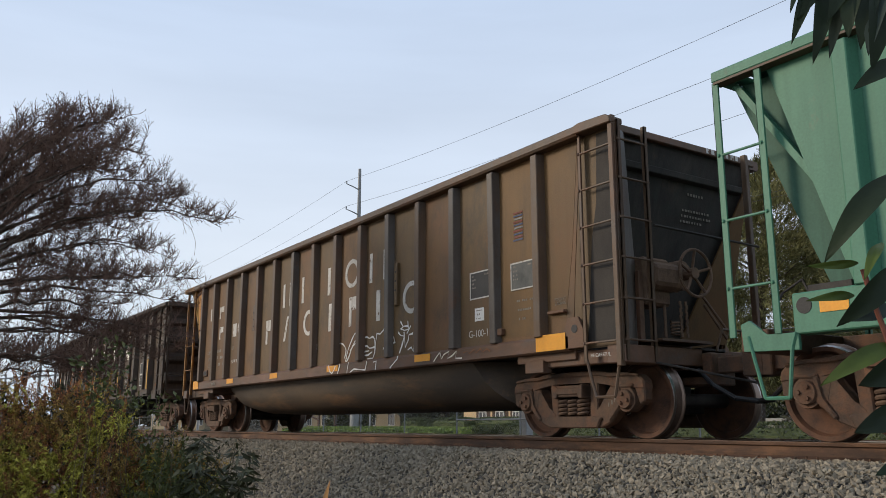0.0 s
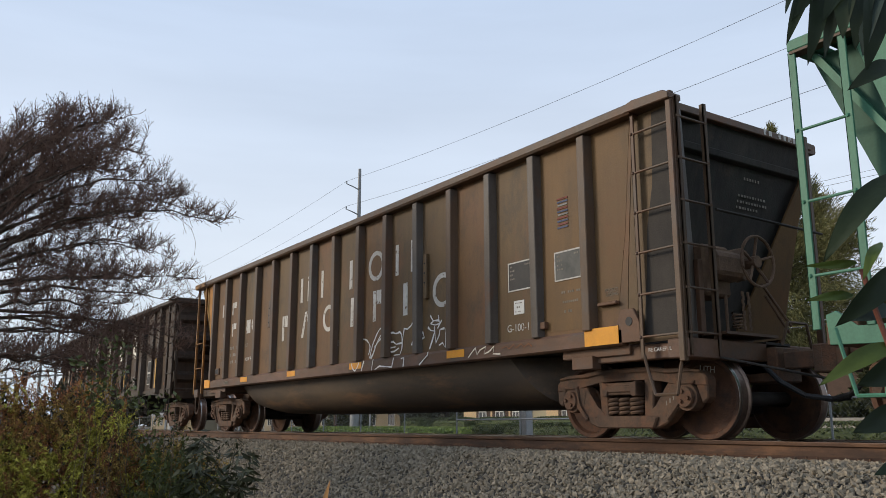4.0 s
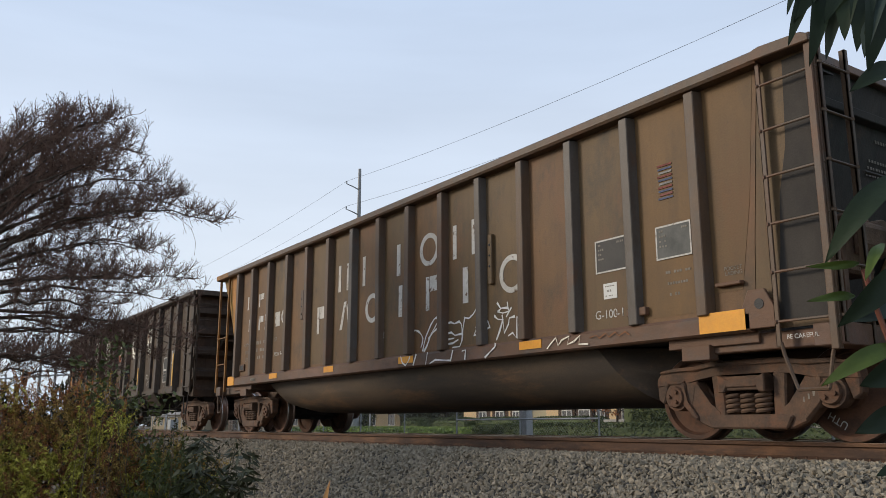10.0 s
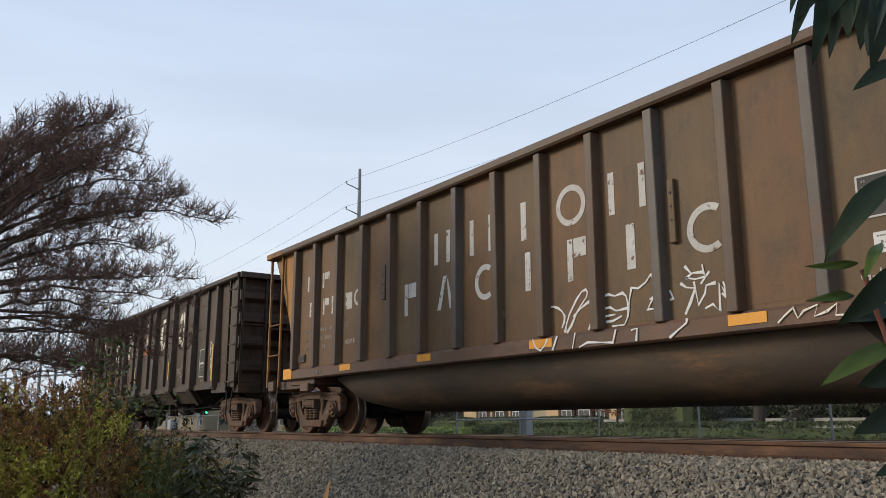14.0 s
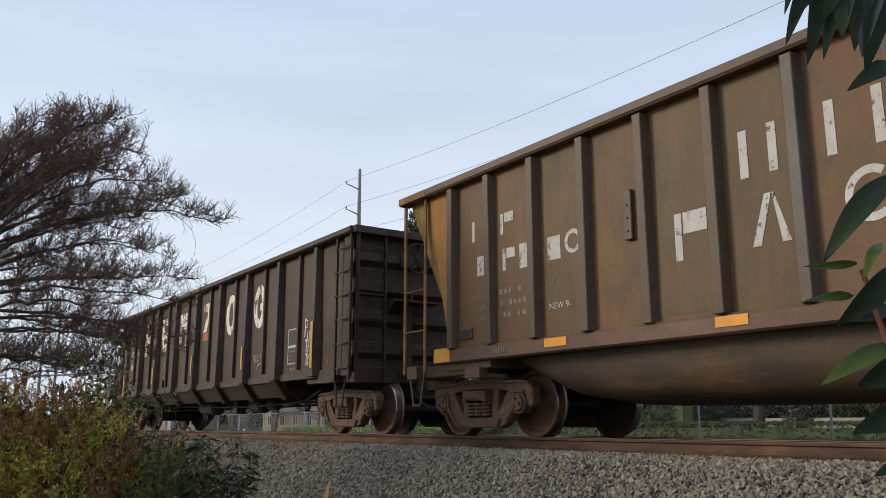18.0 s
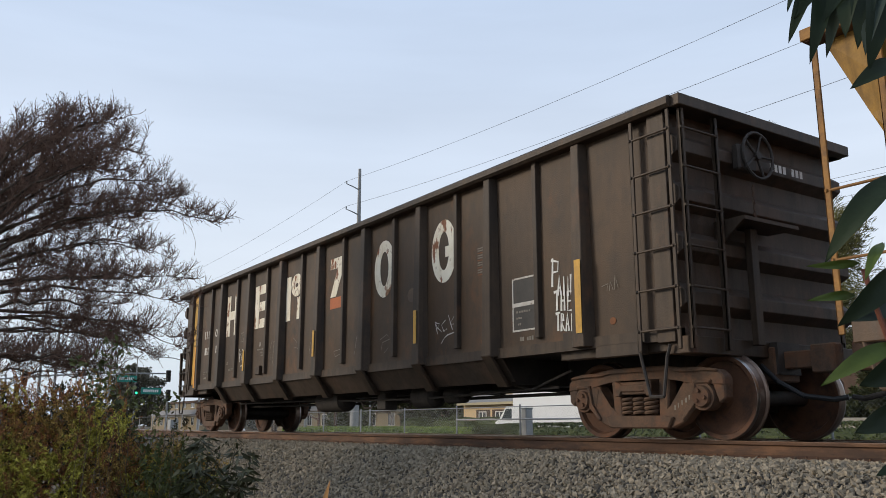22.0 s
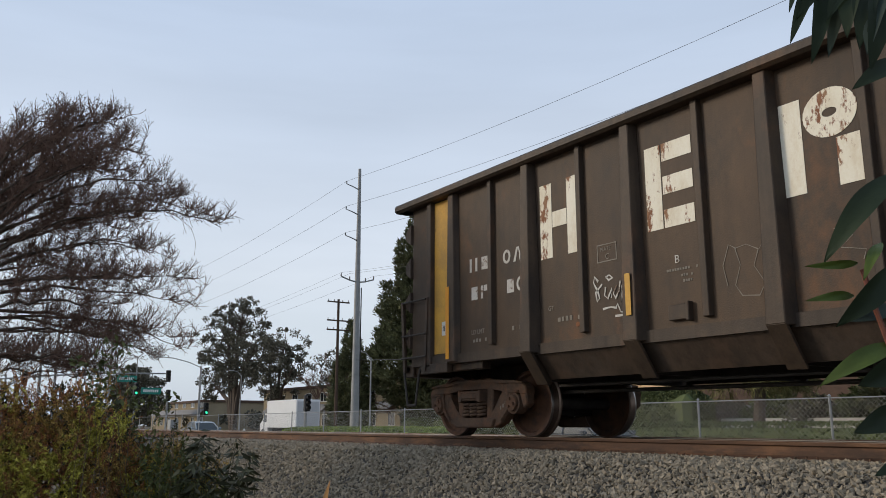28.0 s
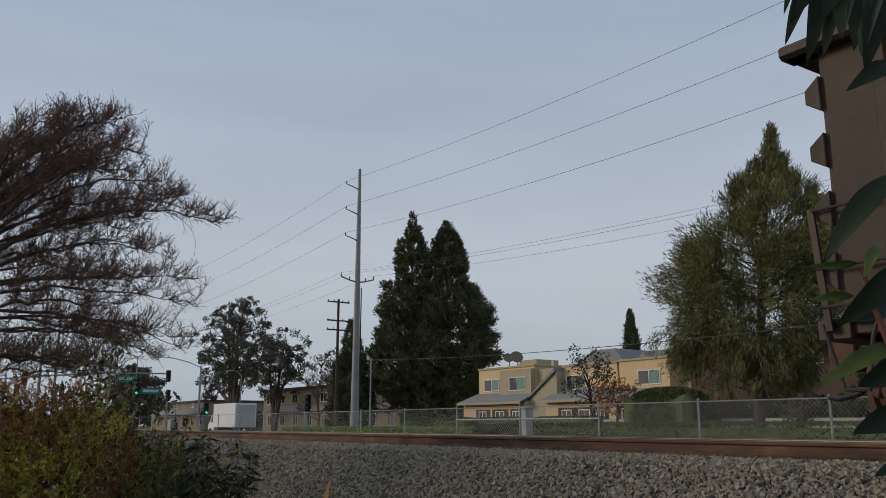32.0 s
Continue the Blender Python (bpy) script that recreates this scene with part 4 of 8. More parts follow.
        box(bm, min(s * (8.30 - g), s * (8.36 - g)), max(s * (8.30 - g), s * (8.36 - g)), -1.48, 1.48, 1.04, 3.56)
        part("end_wall", bm, M_CHAR_END, car, "dark end wall with pressed ribs")
        for z in (1.30, 1.86, 2.40, 2.94):
            bm = B()
            prism(bm, [(s * (8.355 - g), z), (s * (8.50 - g), z + 0.09), (s * (8.50 - g), z + 0.22), (s * (8.355 - g), z + 0.33)], "y", -1.53, 1.53)
            part("end_rib", bm, M_CHAR_END, car, bevel=0.006)
        bm = B()
        box(bm, min(s * (8.36 - g), s * (8.62 - g)), max(s * (8.36 - g), s * (8.62 - g)), -1.60, 1.60, 3.49, 3.62)
        part("end_chord", bm, M_CHAR_POST, car, bevel=0.008)
        bm = B()
        box(bm, min(s * 8.2, s * 8.5), max(s * 8.2, s * 8.5), -1.50, 1.50, 0.88, 1.06)
        box(bm, min(s * 6.5, s * 8.3), max(s * 6.5, s * 8.3), -1.45, -1.30, 0.92, 1.04)
        box(bm, min(s * 7.2, s * 7.9), max(s * 7.2, s * 7.9), -1.56, -1.46, 0.90, 1.04)
        box(bm, min(s * 6.9, s * 7.7), max(s * 6.9, s * 7.7), -0.35, 0.35, 0.74, 1.04)
        part("end_platform", bm, M_CHAR_POST, car, bevel=0.008)
    ladder(car, M_CHAR_POST, 7.92, 8.45, -1.60, -1.60, 0.92, 3.48, 6)
    ladder(car, M_CHAR_POST, 8.56, 8.56, -1.50, -0.95, 0.92, 3.48, 6)
    # short side ladder and steps of the trailing end
    for x0, x1 in ((-8.43, -8.35), (-7.72, -7.78)):
        bm = B()
        prism(bm, [(x0 - 0.03, 2.04), (x0 + 0.03, 2.04), (x1 + 0.03, 0.95), (x1 - 0.03, 0.95)], "y", -1.575, -1.545)
        prism(bm, [(x0 - 0.03, 2.04), (x0 - 0.018, 2.04), (x1 - 0.018, 0.95), (x1 - 0.03, 0.95)], "y", -1.545, -1.50)
        part("handrail", bm, M_CHAR_POST, car, "dark angle-iron ladder stile")
    for z in (2.02, 1.50, 1.16):
        bm = B()
        rod(bm, (-8.41, -1.58, z), (-7.74, -1.58, z), 0.015, seg=6)
        part("handrail_rung", bm, M_GEAR, car)
    bm = B()
    box(bm, -8.45, -8.30, -1.50, 0.8, 0.98, 1.02)
    part("end_step", bm, M_GEAR, car)
    stirrup(car, M_GEAR, -8.42, -7.95, -1.53, 0.45, 1.0)
    stirrup(car, M_GEAR, 7.85, 8.28, -1.55, 0.45, 0.98)
    for k in range(8):
        bm = B()
        box(bm, 8.562, 8.566, 0.0 + 0.082 * k, 0.05 + 0.082 * k, 3.04, 3.13)
        if k != 4:
            part("stencil_bar", bm, M_WHITE, car, "white stencilled block")
    bm = B()
    pts = [(8.62, -0.3 + 0.27 * math.cos(w * math.pi / 10), 3.15 + 0.27 * math.sin(w * math.pi / 10)) for w in range(21)]
    tube(bm, pts, 0.018, 6)
    for w in range(5):
        a = 2 * math.pi * w / 5
        rod(bm, (8.60, -0.3, 3.15), (8.62, -0.3 + 0.27 * math.cos(a), 3.15 + 0.27 * math.sin(a)), 0.014, seg=6)
    rod(bm, (8.36, -0.3, 3.15), (8.64, -0.3, 3.15), 0.05, seg=10)
    part("brake_wheel", bm, M_GEAR, car, "dark spoked hand brake wheel")
    bm = B()
    prism(bm, [(8.40, 2.30), (8.80, 2.30), (8.80, 2.34), (8.40, 2.34)], "y", -0.88, 0.08)
    prism(bm, [(8.40, 2.05), (8.44, 2.05), (8.78, 2.30), (8.40, 2.30)], "y", -0.88, -0.85)
    part("brake_step", bm, M_CHAR_POST, car, "grated brakeman's step")
    bm = B()
    box(bm, 8.52, 8.60, -0.52, -0.40, 1.0, 2.28)
    part("end_channel", bm, M_CHAR_POST, car, bevel=0.006)
    bm = B()
    box(bm, 8.50, 8.60, -0.62, -0.30, 2.95, 3.25)
    part("brake_housing", bm, M_GEAR, car, bevel=0.02)
    bm = B()
    for k in range(12):
        box(bm, 8.60, 8.615, -0.44 + (0.012 if k % 2 else 0), -0.415 + (0.012 if k % 2 else 0), 2.36 + 0.035 * k, 2.405 + 0.035 * k)
    part("chain", bm, M_TRUCK, car, "rusty brake chain")
    # air reservoirs, valve and pipes under the floor
    for x, r, w in ((-0.86, 0.21, 0.95), (2.47, 0.19, 0.50), (3.3, 0.13, 0.4)):
        bm = B()
        rod(bm, (x - w / 2, -0.75, 0.62), (x + w / 2, -0.75, 0.62), r, seg=18)
        rod(bm, (x - w / 2 - 0.08, -0.75, 0.62), (x - w / 2, -0.75, 0.62), r * 0.6, r, seg=18)
        rod(bm, (x + w / 2, -0.75, 0.62), (x + w / 2 + 0.08, -0.75, 0.62), r, r * 0.6, seg=18)
        part("air_reservoir", bm, M_GEAR, car, "grimy brake air reservoir", smooth=True)
    bm = B()
    box(bm, 1.05, 1.35, -0.9, -0.65, 0.42, 0.75)
    part("control_valve", bm, M_GEAR, car, bevel=0.02)
    bm = B()
    tube(bm, [(-5.5, -0.95, 0.66), (-1.0, -0.95, 0.64), (0.2, -0.9, 0.60), (2.6, -0.9, 0.58), (5.9, -0.95, 0.64)], 0.02, 6)
    tube(bm, [(-6.0, -0.5, 0.60), (0.0, -0.5, 0.56), (5.6, -0.5, 0.58)], 0.025, 6)
    tube(bm, [(0.45, -0.9, 0.60), (0.6, -0.9, 0.46), (0.9, -0.9, 0.46), (1.05, -0.9, 0.6)], 0.016, 6)
    tube(bm, [(4.6, -1.0, 0.80), (5.4, -1.0, 0.62), (6.2, -1.0, 0.84)], 0.018, 6)
    part("brake_pipe", bm, M_GEAR, car)
    coupler(car, 8.45, 1)
    coupler(car, -8.45, -1)
    bogie(car, 7.40)
    bogie(car, -7.17)
    return car


# ---- the pale green covered hopper ahead ----
GX = 3.0


def make_green():
    """Local x = 0 lies near the middle of the car; its trailing end is at -6.9."""
    car = thing("hopper_car", "pale green covered hopper railcar with ribbed sides", "train car", "cars of the freight train")
    e = -6.92
    for s in (-1, 1):
        bm = B()
        prism(bm, [(e + 0.55, 3.61), (e + 1.28, 1.20), (-e - 1.28, 1.20), (-e - 0.55, 3.61)], "y", min(s * 1.36, s * 1.40), max(s * 1.36, s * 1.40))
        part("side_wall", bm, M_GREEN, car, "pale green painted side sheet")
        bm = B()
        prism(bm, [(s * 1.33, 3.60), (s * 1.53, 3.60), (s * 1.53, 3.71), (s * 1.33, 3.75)], "x", e, -e)
        part("top_chord", bm, M_GREEN, car, "pale green top chord", bevel=0.01)
        bm = B()
        prism(bm, [(s * 1.30, 0.96), (s * 1.50, 0.96), (s * 1.50, 1.33), (s * 1.30, 1.33)], "x", e + 0.68, -e - 0.68)
        part("side_sill", bm, M_GREEN, car, "pale green side sill", bevel=0.012)
        for k in range(9):
            x = e + 1.36 + k * (-2 * e - 2.72) / 8
            bm = B()
            prism(bm, [(x - 0.12, s * 1.398), (x - 0.07, s * 1.52), (x + 0.07, s * 1.52), (x + 0.12, s * 1.398)], "z", 1.33, 3.54)
            part("side_rib", bm, M_GREEN, car, bevel=0.008)
    for s in (-1, 1):
        bm = B()
        prism(bm, [(-s * (e + 0.12), 3.56), (-s * (e + 0.20), 3.56), (-s * (e + 1.85), 1.05), (-s * (e + 1.77), 1.05)], "y", -1.36, 1.36)
        part("end_sheet", bm, M_GREEN, car, "steep green end slope sheet")
        bm = B()
        box(bm, min(-s * e, -s * (e + 0.16)), max(-s * e, -s * (e + 0.16)), -1.5, 1.5, 3.60, 3.715)
        part("end_chord", bm, M_GREEN, car, bevel=0.008)
        bm = B()
        box(bm, min(-s * (e + 0.1), -s * (e + 0.4)), max(-s * (e + 0.1), -s * (e + 0.4)), -1.48, 1.48, 0.84, 1.04)
        box(bm, min(-s * (e + 0.2), -s * (e + 2.4)), max(-s * (e + 0.2), -s * (e + 2.4)), -0.25, 0.25, 0.72, 1.04)
        part("end_platform", bm, M_TRUCK, car, bevel=0.01)
        bm = B()
        prism(bm, [(-s * (e + 0.12), 1.10), (-s * (e + 0.22), 1.13), (-s * (e + 0.40), 0.98), (-s * (e + 0.72), 0.98), (-s * (e + 0.72), 0.82), (-s * (e + 0.14), 0.84)], "y", -1.50, -1.46)
        part("end_bracket", bm, M_GREEN, car, bevel=0.004)
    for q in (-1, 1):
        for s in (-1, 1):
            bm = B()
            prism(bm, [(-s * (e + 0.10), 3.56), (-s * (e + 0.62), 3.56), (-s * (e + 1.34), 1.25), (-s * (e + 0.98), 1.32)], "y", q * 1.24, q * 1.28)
            part("corner_sheet", bm, M_GREEN_SHADE, car, "recessed green corner sheet, darkened for shade")
    bm = B()
    prism(bm, [(-1.36, 3.7), (-1.0, 3.95), (1.0, 3.95), (1.36, 3.7)], "x", e + 0.2, -e - 0.2)
    part("roof", bm, M_GREEN, car)
    bm = B()
    box(bm, e + 0.02, -e - 0.02, -1.525, -1.40, 3.575, 3.60)
    part("chord_lip", bm, M_BROWN_POST, car, "rust-stained lip under the top chord")
    for k in range(3):
        x = -3.4 + 3.4 * k
        bm = B()
        prism(bm, [(x - 1.6, 1.25), (x + 1.6, 1.25), (x + 0.35, 0.35), (x - 0.35, 0.35)], "y", -1.25, 1.25)
        part("discharge_bay", bm, M_GREEN, car, bevel=0.01)
    ladder(car, M_GREEN, e + 0.03, e + 0.52, -1.50, -1.50, 0.98, 3.60, 3, stile=0.075, levels=(1.46, 2.14, 2.82))
    ladder(car, M_GREEN, e + 0.03, e + 0.03, 0.95, 1.48, 0.98, 3.56, 4, stile=0.06)
    stirrup(car, M_GREEN, e + 0.20, e + 0.70, -1.50, 0.40, 0.98)
    bm = B()
    rod(bm, (e + 0.80, -1.506, 1.21), (e + 0.80, -1.49, 1.21), 0.075, seg=18)
    part("sill_hole", bm, M_BLACK, car, "dark round opening in the sill")
    flat(car, "reflector", M_ORANGE, rect(e + 0.95, e + 1.22, 1.13, 1.25), -1.508, "orange reflector plate")
    bm = B()
    box(bm, e + 0.72, e + 1.15, -1.3, -0.9, 1.34, 1.42)
    tube(bm, [(e + 0.42, -1.3, 1.32), (e + 0.40, -1.2, 1.40), (e + 0.55, -1.1, 1.52), (e + 0.62, -1.1, 1.36)], 0.014, 6)
    part("brake_gear", bm, M_GEAR, car, bevel=0.006)
    coupler(car, e, -1)
    coupler(car, -e, 1)
    bogie(car, e + 1.39)
    bogie(car, -e - 1.39)
    return car


BROWN = make_brown()
DARK = make_dark()
GREEN = make_green()


# ---- ground, ballast and track ----
def strip(bm, prof, x0, x1, nx):
    """A sheet along x from a profile of (y, z)."""
    rows = []
    for i in range(nx + 1):
        x = x0 + (x1 - x0) * i / nx
        rows.append([bm.verts.new((x, y, z)) for y, z in prof])
    for a, b in zip(rows[:-1], rows[1:]):
        for j in range(len(prof) - 1):
            bm.faces.new((a[j], a[j + 1], b[j + 1], b[j]))


bm = B()
strip(bm, [(-3000, -2.0), (-60, -1.6), (-3, -1.5), (4.4, -1.5), (6.0, -0.62), (11.0, -0.62), (13.0, -0.78), (15.7, -0.86), (15.9, -1.08), (24.2, -1.08), (24.5, -0.90), (28.6, -0.90), (28.9, -1.08), (37.5, -1.08), (38.0, -0.85), (60, -0.8), (300, -1.0), (3000, -6)], -3000, 3000, 1)
setting("ground", bm, M_EARTH, "dry brown earth verge")
bm = B()
strip(bm, [(4.55, -1.48), (6.55, -0.235), (6.95, -0.20), (9.7, -0.20), (10.1, -0.235), (11.0, -0.65)], -260, 140, 100)
BALLAST = setting("ballast", bm, M_BED, "grey crushed-stone ballast bank")
bm = B()
strip(bm, [(16.1, -1.055), (20.0, -1.045), (24.0, -1.055)], -400, 200, 1)
strip(bm, [(29.1, -1.055), (33.0, -1.045), (37.0, -1.055)], -400, 200, 1)
setting("road", bm, M_ASPHALT, "grey asphalt road beyond the fence")
bm = B()
box(bm, -128, -108, -60, 4.4, -1.49, -1.475)
box(bm, -128, -108, 11.5, 120, -1.04, -1.035)
setting("cross_street", bm, M_ASPHALT)
for y0, y1 in ((15.75, 16.05), (24.05, 24.4), (28.65, 29.05), (37.0, 39.0)):
    bm = B()
    box(bm, -106, 200, y0, y1, -1.2, -0.90)
    setting("pavement", bm, M_CONCRETE, "pale concrete kerb and pavement", bevel=0.02)


def stone_mesh(k, r):
    """An angular crushed stone: a box with every corner pulled about."""
    rnd = random.Random(k)
    ax = (rnd.uniform(0.8, 1.5), rnd.uniform(0.65, 1.1), rnd.uniform(0.38, 0.75))
    bm = B()
    pts = []
    for k in range(11):
        d = Vector((rnd.gauss(0, 1), rnd.gauss(0, 1), rnd.gauss(0, 1))).normalized() * rnd.uniform(0.85, 1.12)
        pts.append(bm.verts.new([c * q * r for c, q in zip(d, ax)]))
    hull = bmesh.ops.convex_hull(bm, input=pts)
    bmesh.ops.delete(bm, geom=list({q for q in hull["geom_interior"] + hull["geom_unused"] if isinstance(q, bmesh.types.BMVert)}), context="VERTS")
    bmesh.ops.triangulate(bm, faces=bm.faces[:])
    return mesh_of("ballast_stone", bm, M_STONE)


def bank_z(y):
    pr = [(4.55, -1.48), (6.55, -0.235), (6.95, -0.20), (9.7, -0.20), (10.1, -0.235), (11.0, -0.65)]
    for (ya, za), (yb, zb) in zip(pr[:-1], pr[1:]):
        if y <= yb:
            return za + (zb - za) * (y - ya) / (yb - ya)
    return -0.65


def stones():
    kinds = [stone_mesh(k, 0.0225) for k in range(14)]
    rnd = random.Random(5)
    # the stones nearest the camera, one by one
    for k in range(300):
        x, y = rnd.uniform(-5.4, -2.6), rnd.uniform(5.95, 7.1)
        ob = part("ballast_stone", kinds[k % 14], None, BALLAST, at=pose(x, y, bank_z(y) + rnd.uniform(0.0, 0.035), rnd.uniform(0, 360), rnd.uniform(0, 360), rnd.uniform(0, 360)))
        sc = rnd.uniform(0.7, 1.35)
        ob.scale = (sc, sc, sc)
    # the rest in one mesh
    rng = np.random.default_rng(3)
    n = 72000
    kind = rng.integers(0, len(kinds), n)
    xs = -1.2 - 22.0 * rng.random(n) ** 1.5
    ys = 5.0 + 2.45 * rng.random(n) ** 0.7
    zs = np.interp(ys, [4.55, 6.55, 6.95, 9.7], [-1.48, -0.235, -0.20, -0.20]) + rng.uniform(-0.014, 0.032, n)
    q = rng.normal(size=(n, 4))
    q /= np.linalg.norm(q, axis=1)[:, None]
    w, x, y, z = q.T
    R = np.stack([1 - 2 * (y * y + z * z), 2 * (x * y - z * w), 2 * (x * z + y * w), 2 * (x * y + z * w), 1 - 2 * (x * x + z * z), 2 * (y * z - x * w), 2 * (x * z - y * w), 2 * (y * z + x * w), 1 - 2 * (x * x + y * y)], 1).reshape(n, 3, 3)
    size = rng.uniform(0.6, 1.55, n)
    place = np.stack([xs, ys, zs], 1)
    P, T, base = [], [], 0
    for k, me in enumerate(kinds):
        V = np.array([v.co[:] for v in me.vertices])
        F = np.array([p.vertices[:] for p in me.polygons])
        m = np.nonzero(kind == k)[0]
        P.append((np.einsum("nij,kj->nki", R[m], V) * size[m][:, None, None] + place[m][:, None]).reshape(-1, 3))
        T.append((F[None] + (base + np.arange(len(m)) * len(V))[:, None, None]).reshape(-1, 3))
        base += len(m) * len(V)
    P, T = np.concatenate(P), np.concatenate(T)
    me = bpy.data.meshes.new("loose_stones")
    me.vertices.add(len(P))
    me.vertices.foreach_set("co", P.reshape(-1))
    me.loops.add(T.size)
    me.loops.foreach_set("vertex_index", T.reshape(-1).astype(np.int32))
    me.polygons.add(len(T))
    me.polygons.foreach_set("loop_start", np.arange(0, T.size, 3, dtype=np.int32))
    me.update(calc_edges=True)
    me.shade_flat()
    me.materials.append(M_STONE)
    tagged(part("loose_stones", me, None, BALLAST), "grey crushed ballast stones", kind="stuff")


def rail_profile(y):
    return [(y - 0.075, -0.172), (y - 0.075, -0.160), (y - 0.012, -0.130), (y - 0.010, -0.045), (y - 0.036, -0.032), (y - 0.037, -0.010), (y - 0.028, 0.0), (y + 0.028, 0.0), (y + 0.037, -0.010), (y + 0.036, -0.032), (y + 0.010, -0.045), (y + 0.012, -0.130), (y + 0.075, -0.160), (y + 0.075, -0.172)]


for name, y in (("rail_near", TRACK - 0.755), ("rail_far", TRACK + 0.755)):
    bm = B()
    prism(bm, rail_profile(y), "x", -400, 120)
    rl = setting(name, bm, M_RAIL, "rust-brown steel rail")
    bm = B()
    box(bm, -400, 120, y - 0.026, y + 0.026, 0.0, 0.003)
    part("rail_head", bm, M_RAILTOP, rl, "worn running surface")
    q = 1 if name == "rail_near" else -1
    bm = B()
    box(bm, -400, 120, *sorted((y + q * 0.0368, y + q * 0.0385)), -0.020, -0.008)
    part("gauge_face", bm, M_SHINE, rl, "polished inner face of the rail head")
tie_bm = B()
box(tie_bm, -0.115, 0.115, -1.37, 1.37, -0.36, -0.19)
TIE = mesh_of("sleeper", tie_bm, M_TIE, bevel=0.012)
plate_bm = B()
box(plate_bm, -0.10, 0.10, -0.17, 0.17, -0.192, -0.172)
for q in (-0.10, 0.10):
    box(plate_bm, -0.05, 0.05, q - 0.02, q + 0.02, -0.172, -0.150)
for q in (-0.085, 0.085):
    rod(plate_bm, (0.055, q, -0.172), (0.055, q, -0.135), 0.012, seg=6)
    rod(plate_bm, (-0.055, q, -0.172), (-0.055, q, -0.135), 0.012, seg=6)
PLATE = mesh_of("tie_plate", plate_bm, M_RAIL)
for k in range(120):
    tie = tagged(part("sleeper", TIE, None, None, at=pose(3 - 0.52 * k, TRACK + 0.02 * math.sin(k * 2.3), 0.0, 0, 0, 0.6 * math.sin(k * 1.7))), "weathered dark timber sleeper in the ballast", "sleeper", "sleepers of the track")
    part("tie_plate", PLATE, None, tie, at=pose(0, -0.755, 0))
    part("tie_plate", PLATE, None, tie, at=pose(0, 0.755, 0))


# ---- foliage ----
def cards(name, pts, size, mat, rng, bend=0.35, aspect=0.55, up=0.0):
    """One bent leaf of two triangles pairs per point."""
    n = len(pts)
    a = rng.normal(size=(n, 3))
    a[:, 2] += up
    a /= np.linalg.norm(a, axis=1)[:, None]
    b = np.cross(a, rng.normal(size=(n, 3)))
    b /= np.linalg.norm(b, axis=1)[:, None] + 1e-9
    c = np.cross(a, b)
    L = (size * rng.uniform(0.6, 1.3, n))[:, None]
    W = L * aspect * 0.5
    v = np.empty((n, 4, 3))
    v[:, 0] = pts - a * L * 0.5
    v[:, 1] = pts + b * W + c * W * bend
    v[:, 2] = pts + a * L * 0.5
    v[:, 3] = pts - b * W + c * W * bend
    idx = np.arange(n) * 4
    f = np.concatenate([np.stack([idx, idx + 1, idx + 2], 1), np.stack([idx, idx + 2, idx + 3], 1)])
    me = bpy.data.meshes.new(name)
    me.from_pydata(v.reshape(-1, 3), [], f)
    me.materials.append(mat)
    return me


def clumps(centres, radii, per, rng, squash=0.7):
    """Points scattered in flattened balls, denser towards their shells."""
    out = []
    for c, r in zip(centres, radii):
        d = rng.normal(size=(per, 3))
        d /= np.linalg.norm(d, axis=1)[:, None]
        d *= (rng.random(per) ** 0.45)[:, None] * r
        d[:, 2] *= squash
        out.append(np.asarray(c) + d)
    return np.concatenate(out)


def needles(name, pts, dirs, size, aspect, mat, rng):
    """Narrow leaves at the points, each along its own direction."""
    n = len(pts)
    a = dirs / (np.linalg.norm(dirs, axis=1)[:, None] + 1e-9)
    b = np.cross(a, rng.normal(size=(n, 3)))
    b /= np.linalg.norm(b, axis=1)[:, None] + 1e-9
    L = (size * rng.uniform(0.6, 1.3, n))[:, None]
    W = L * aspect * 0.5
    v = np.stack([pts, pts + a * L * 0.45 + b * W, pts + a * L, pts + a * L * 0.45 - b * W], 1)
    f = np.arange(n * 4).reshape(-1, 4)
    me = bpy.data.meshes.new(name)
    me.from_pydata(v.reshape(-1, 3), [], f)
    me.materials.append(mat)
    return me


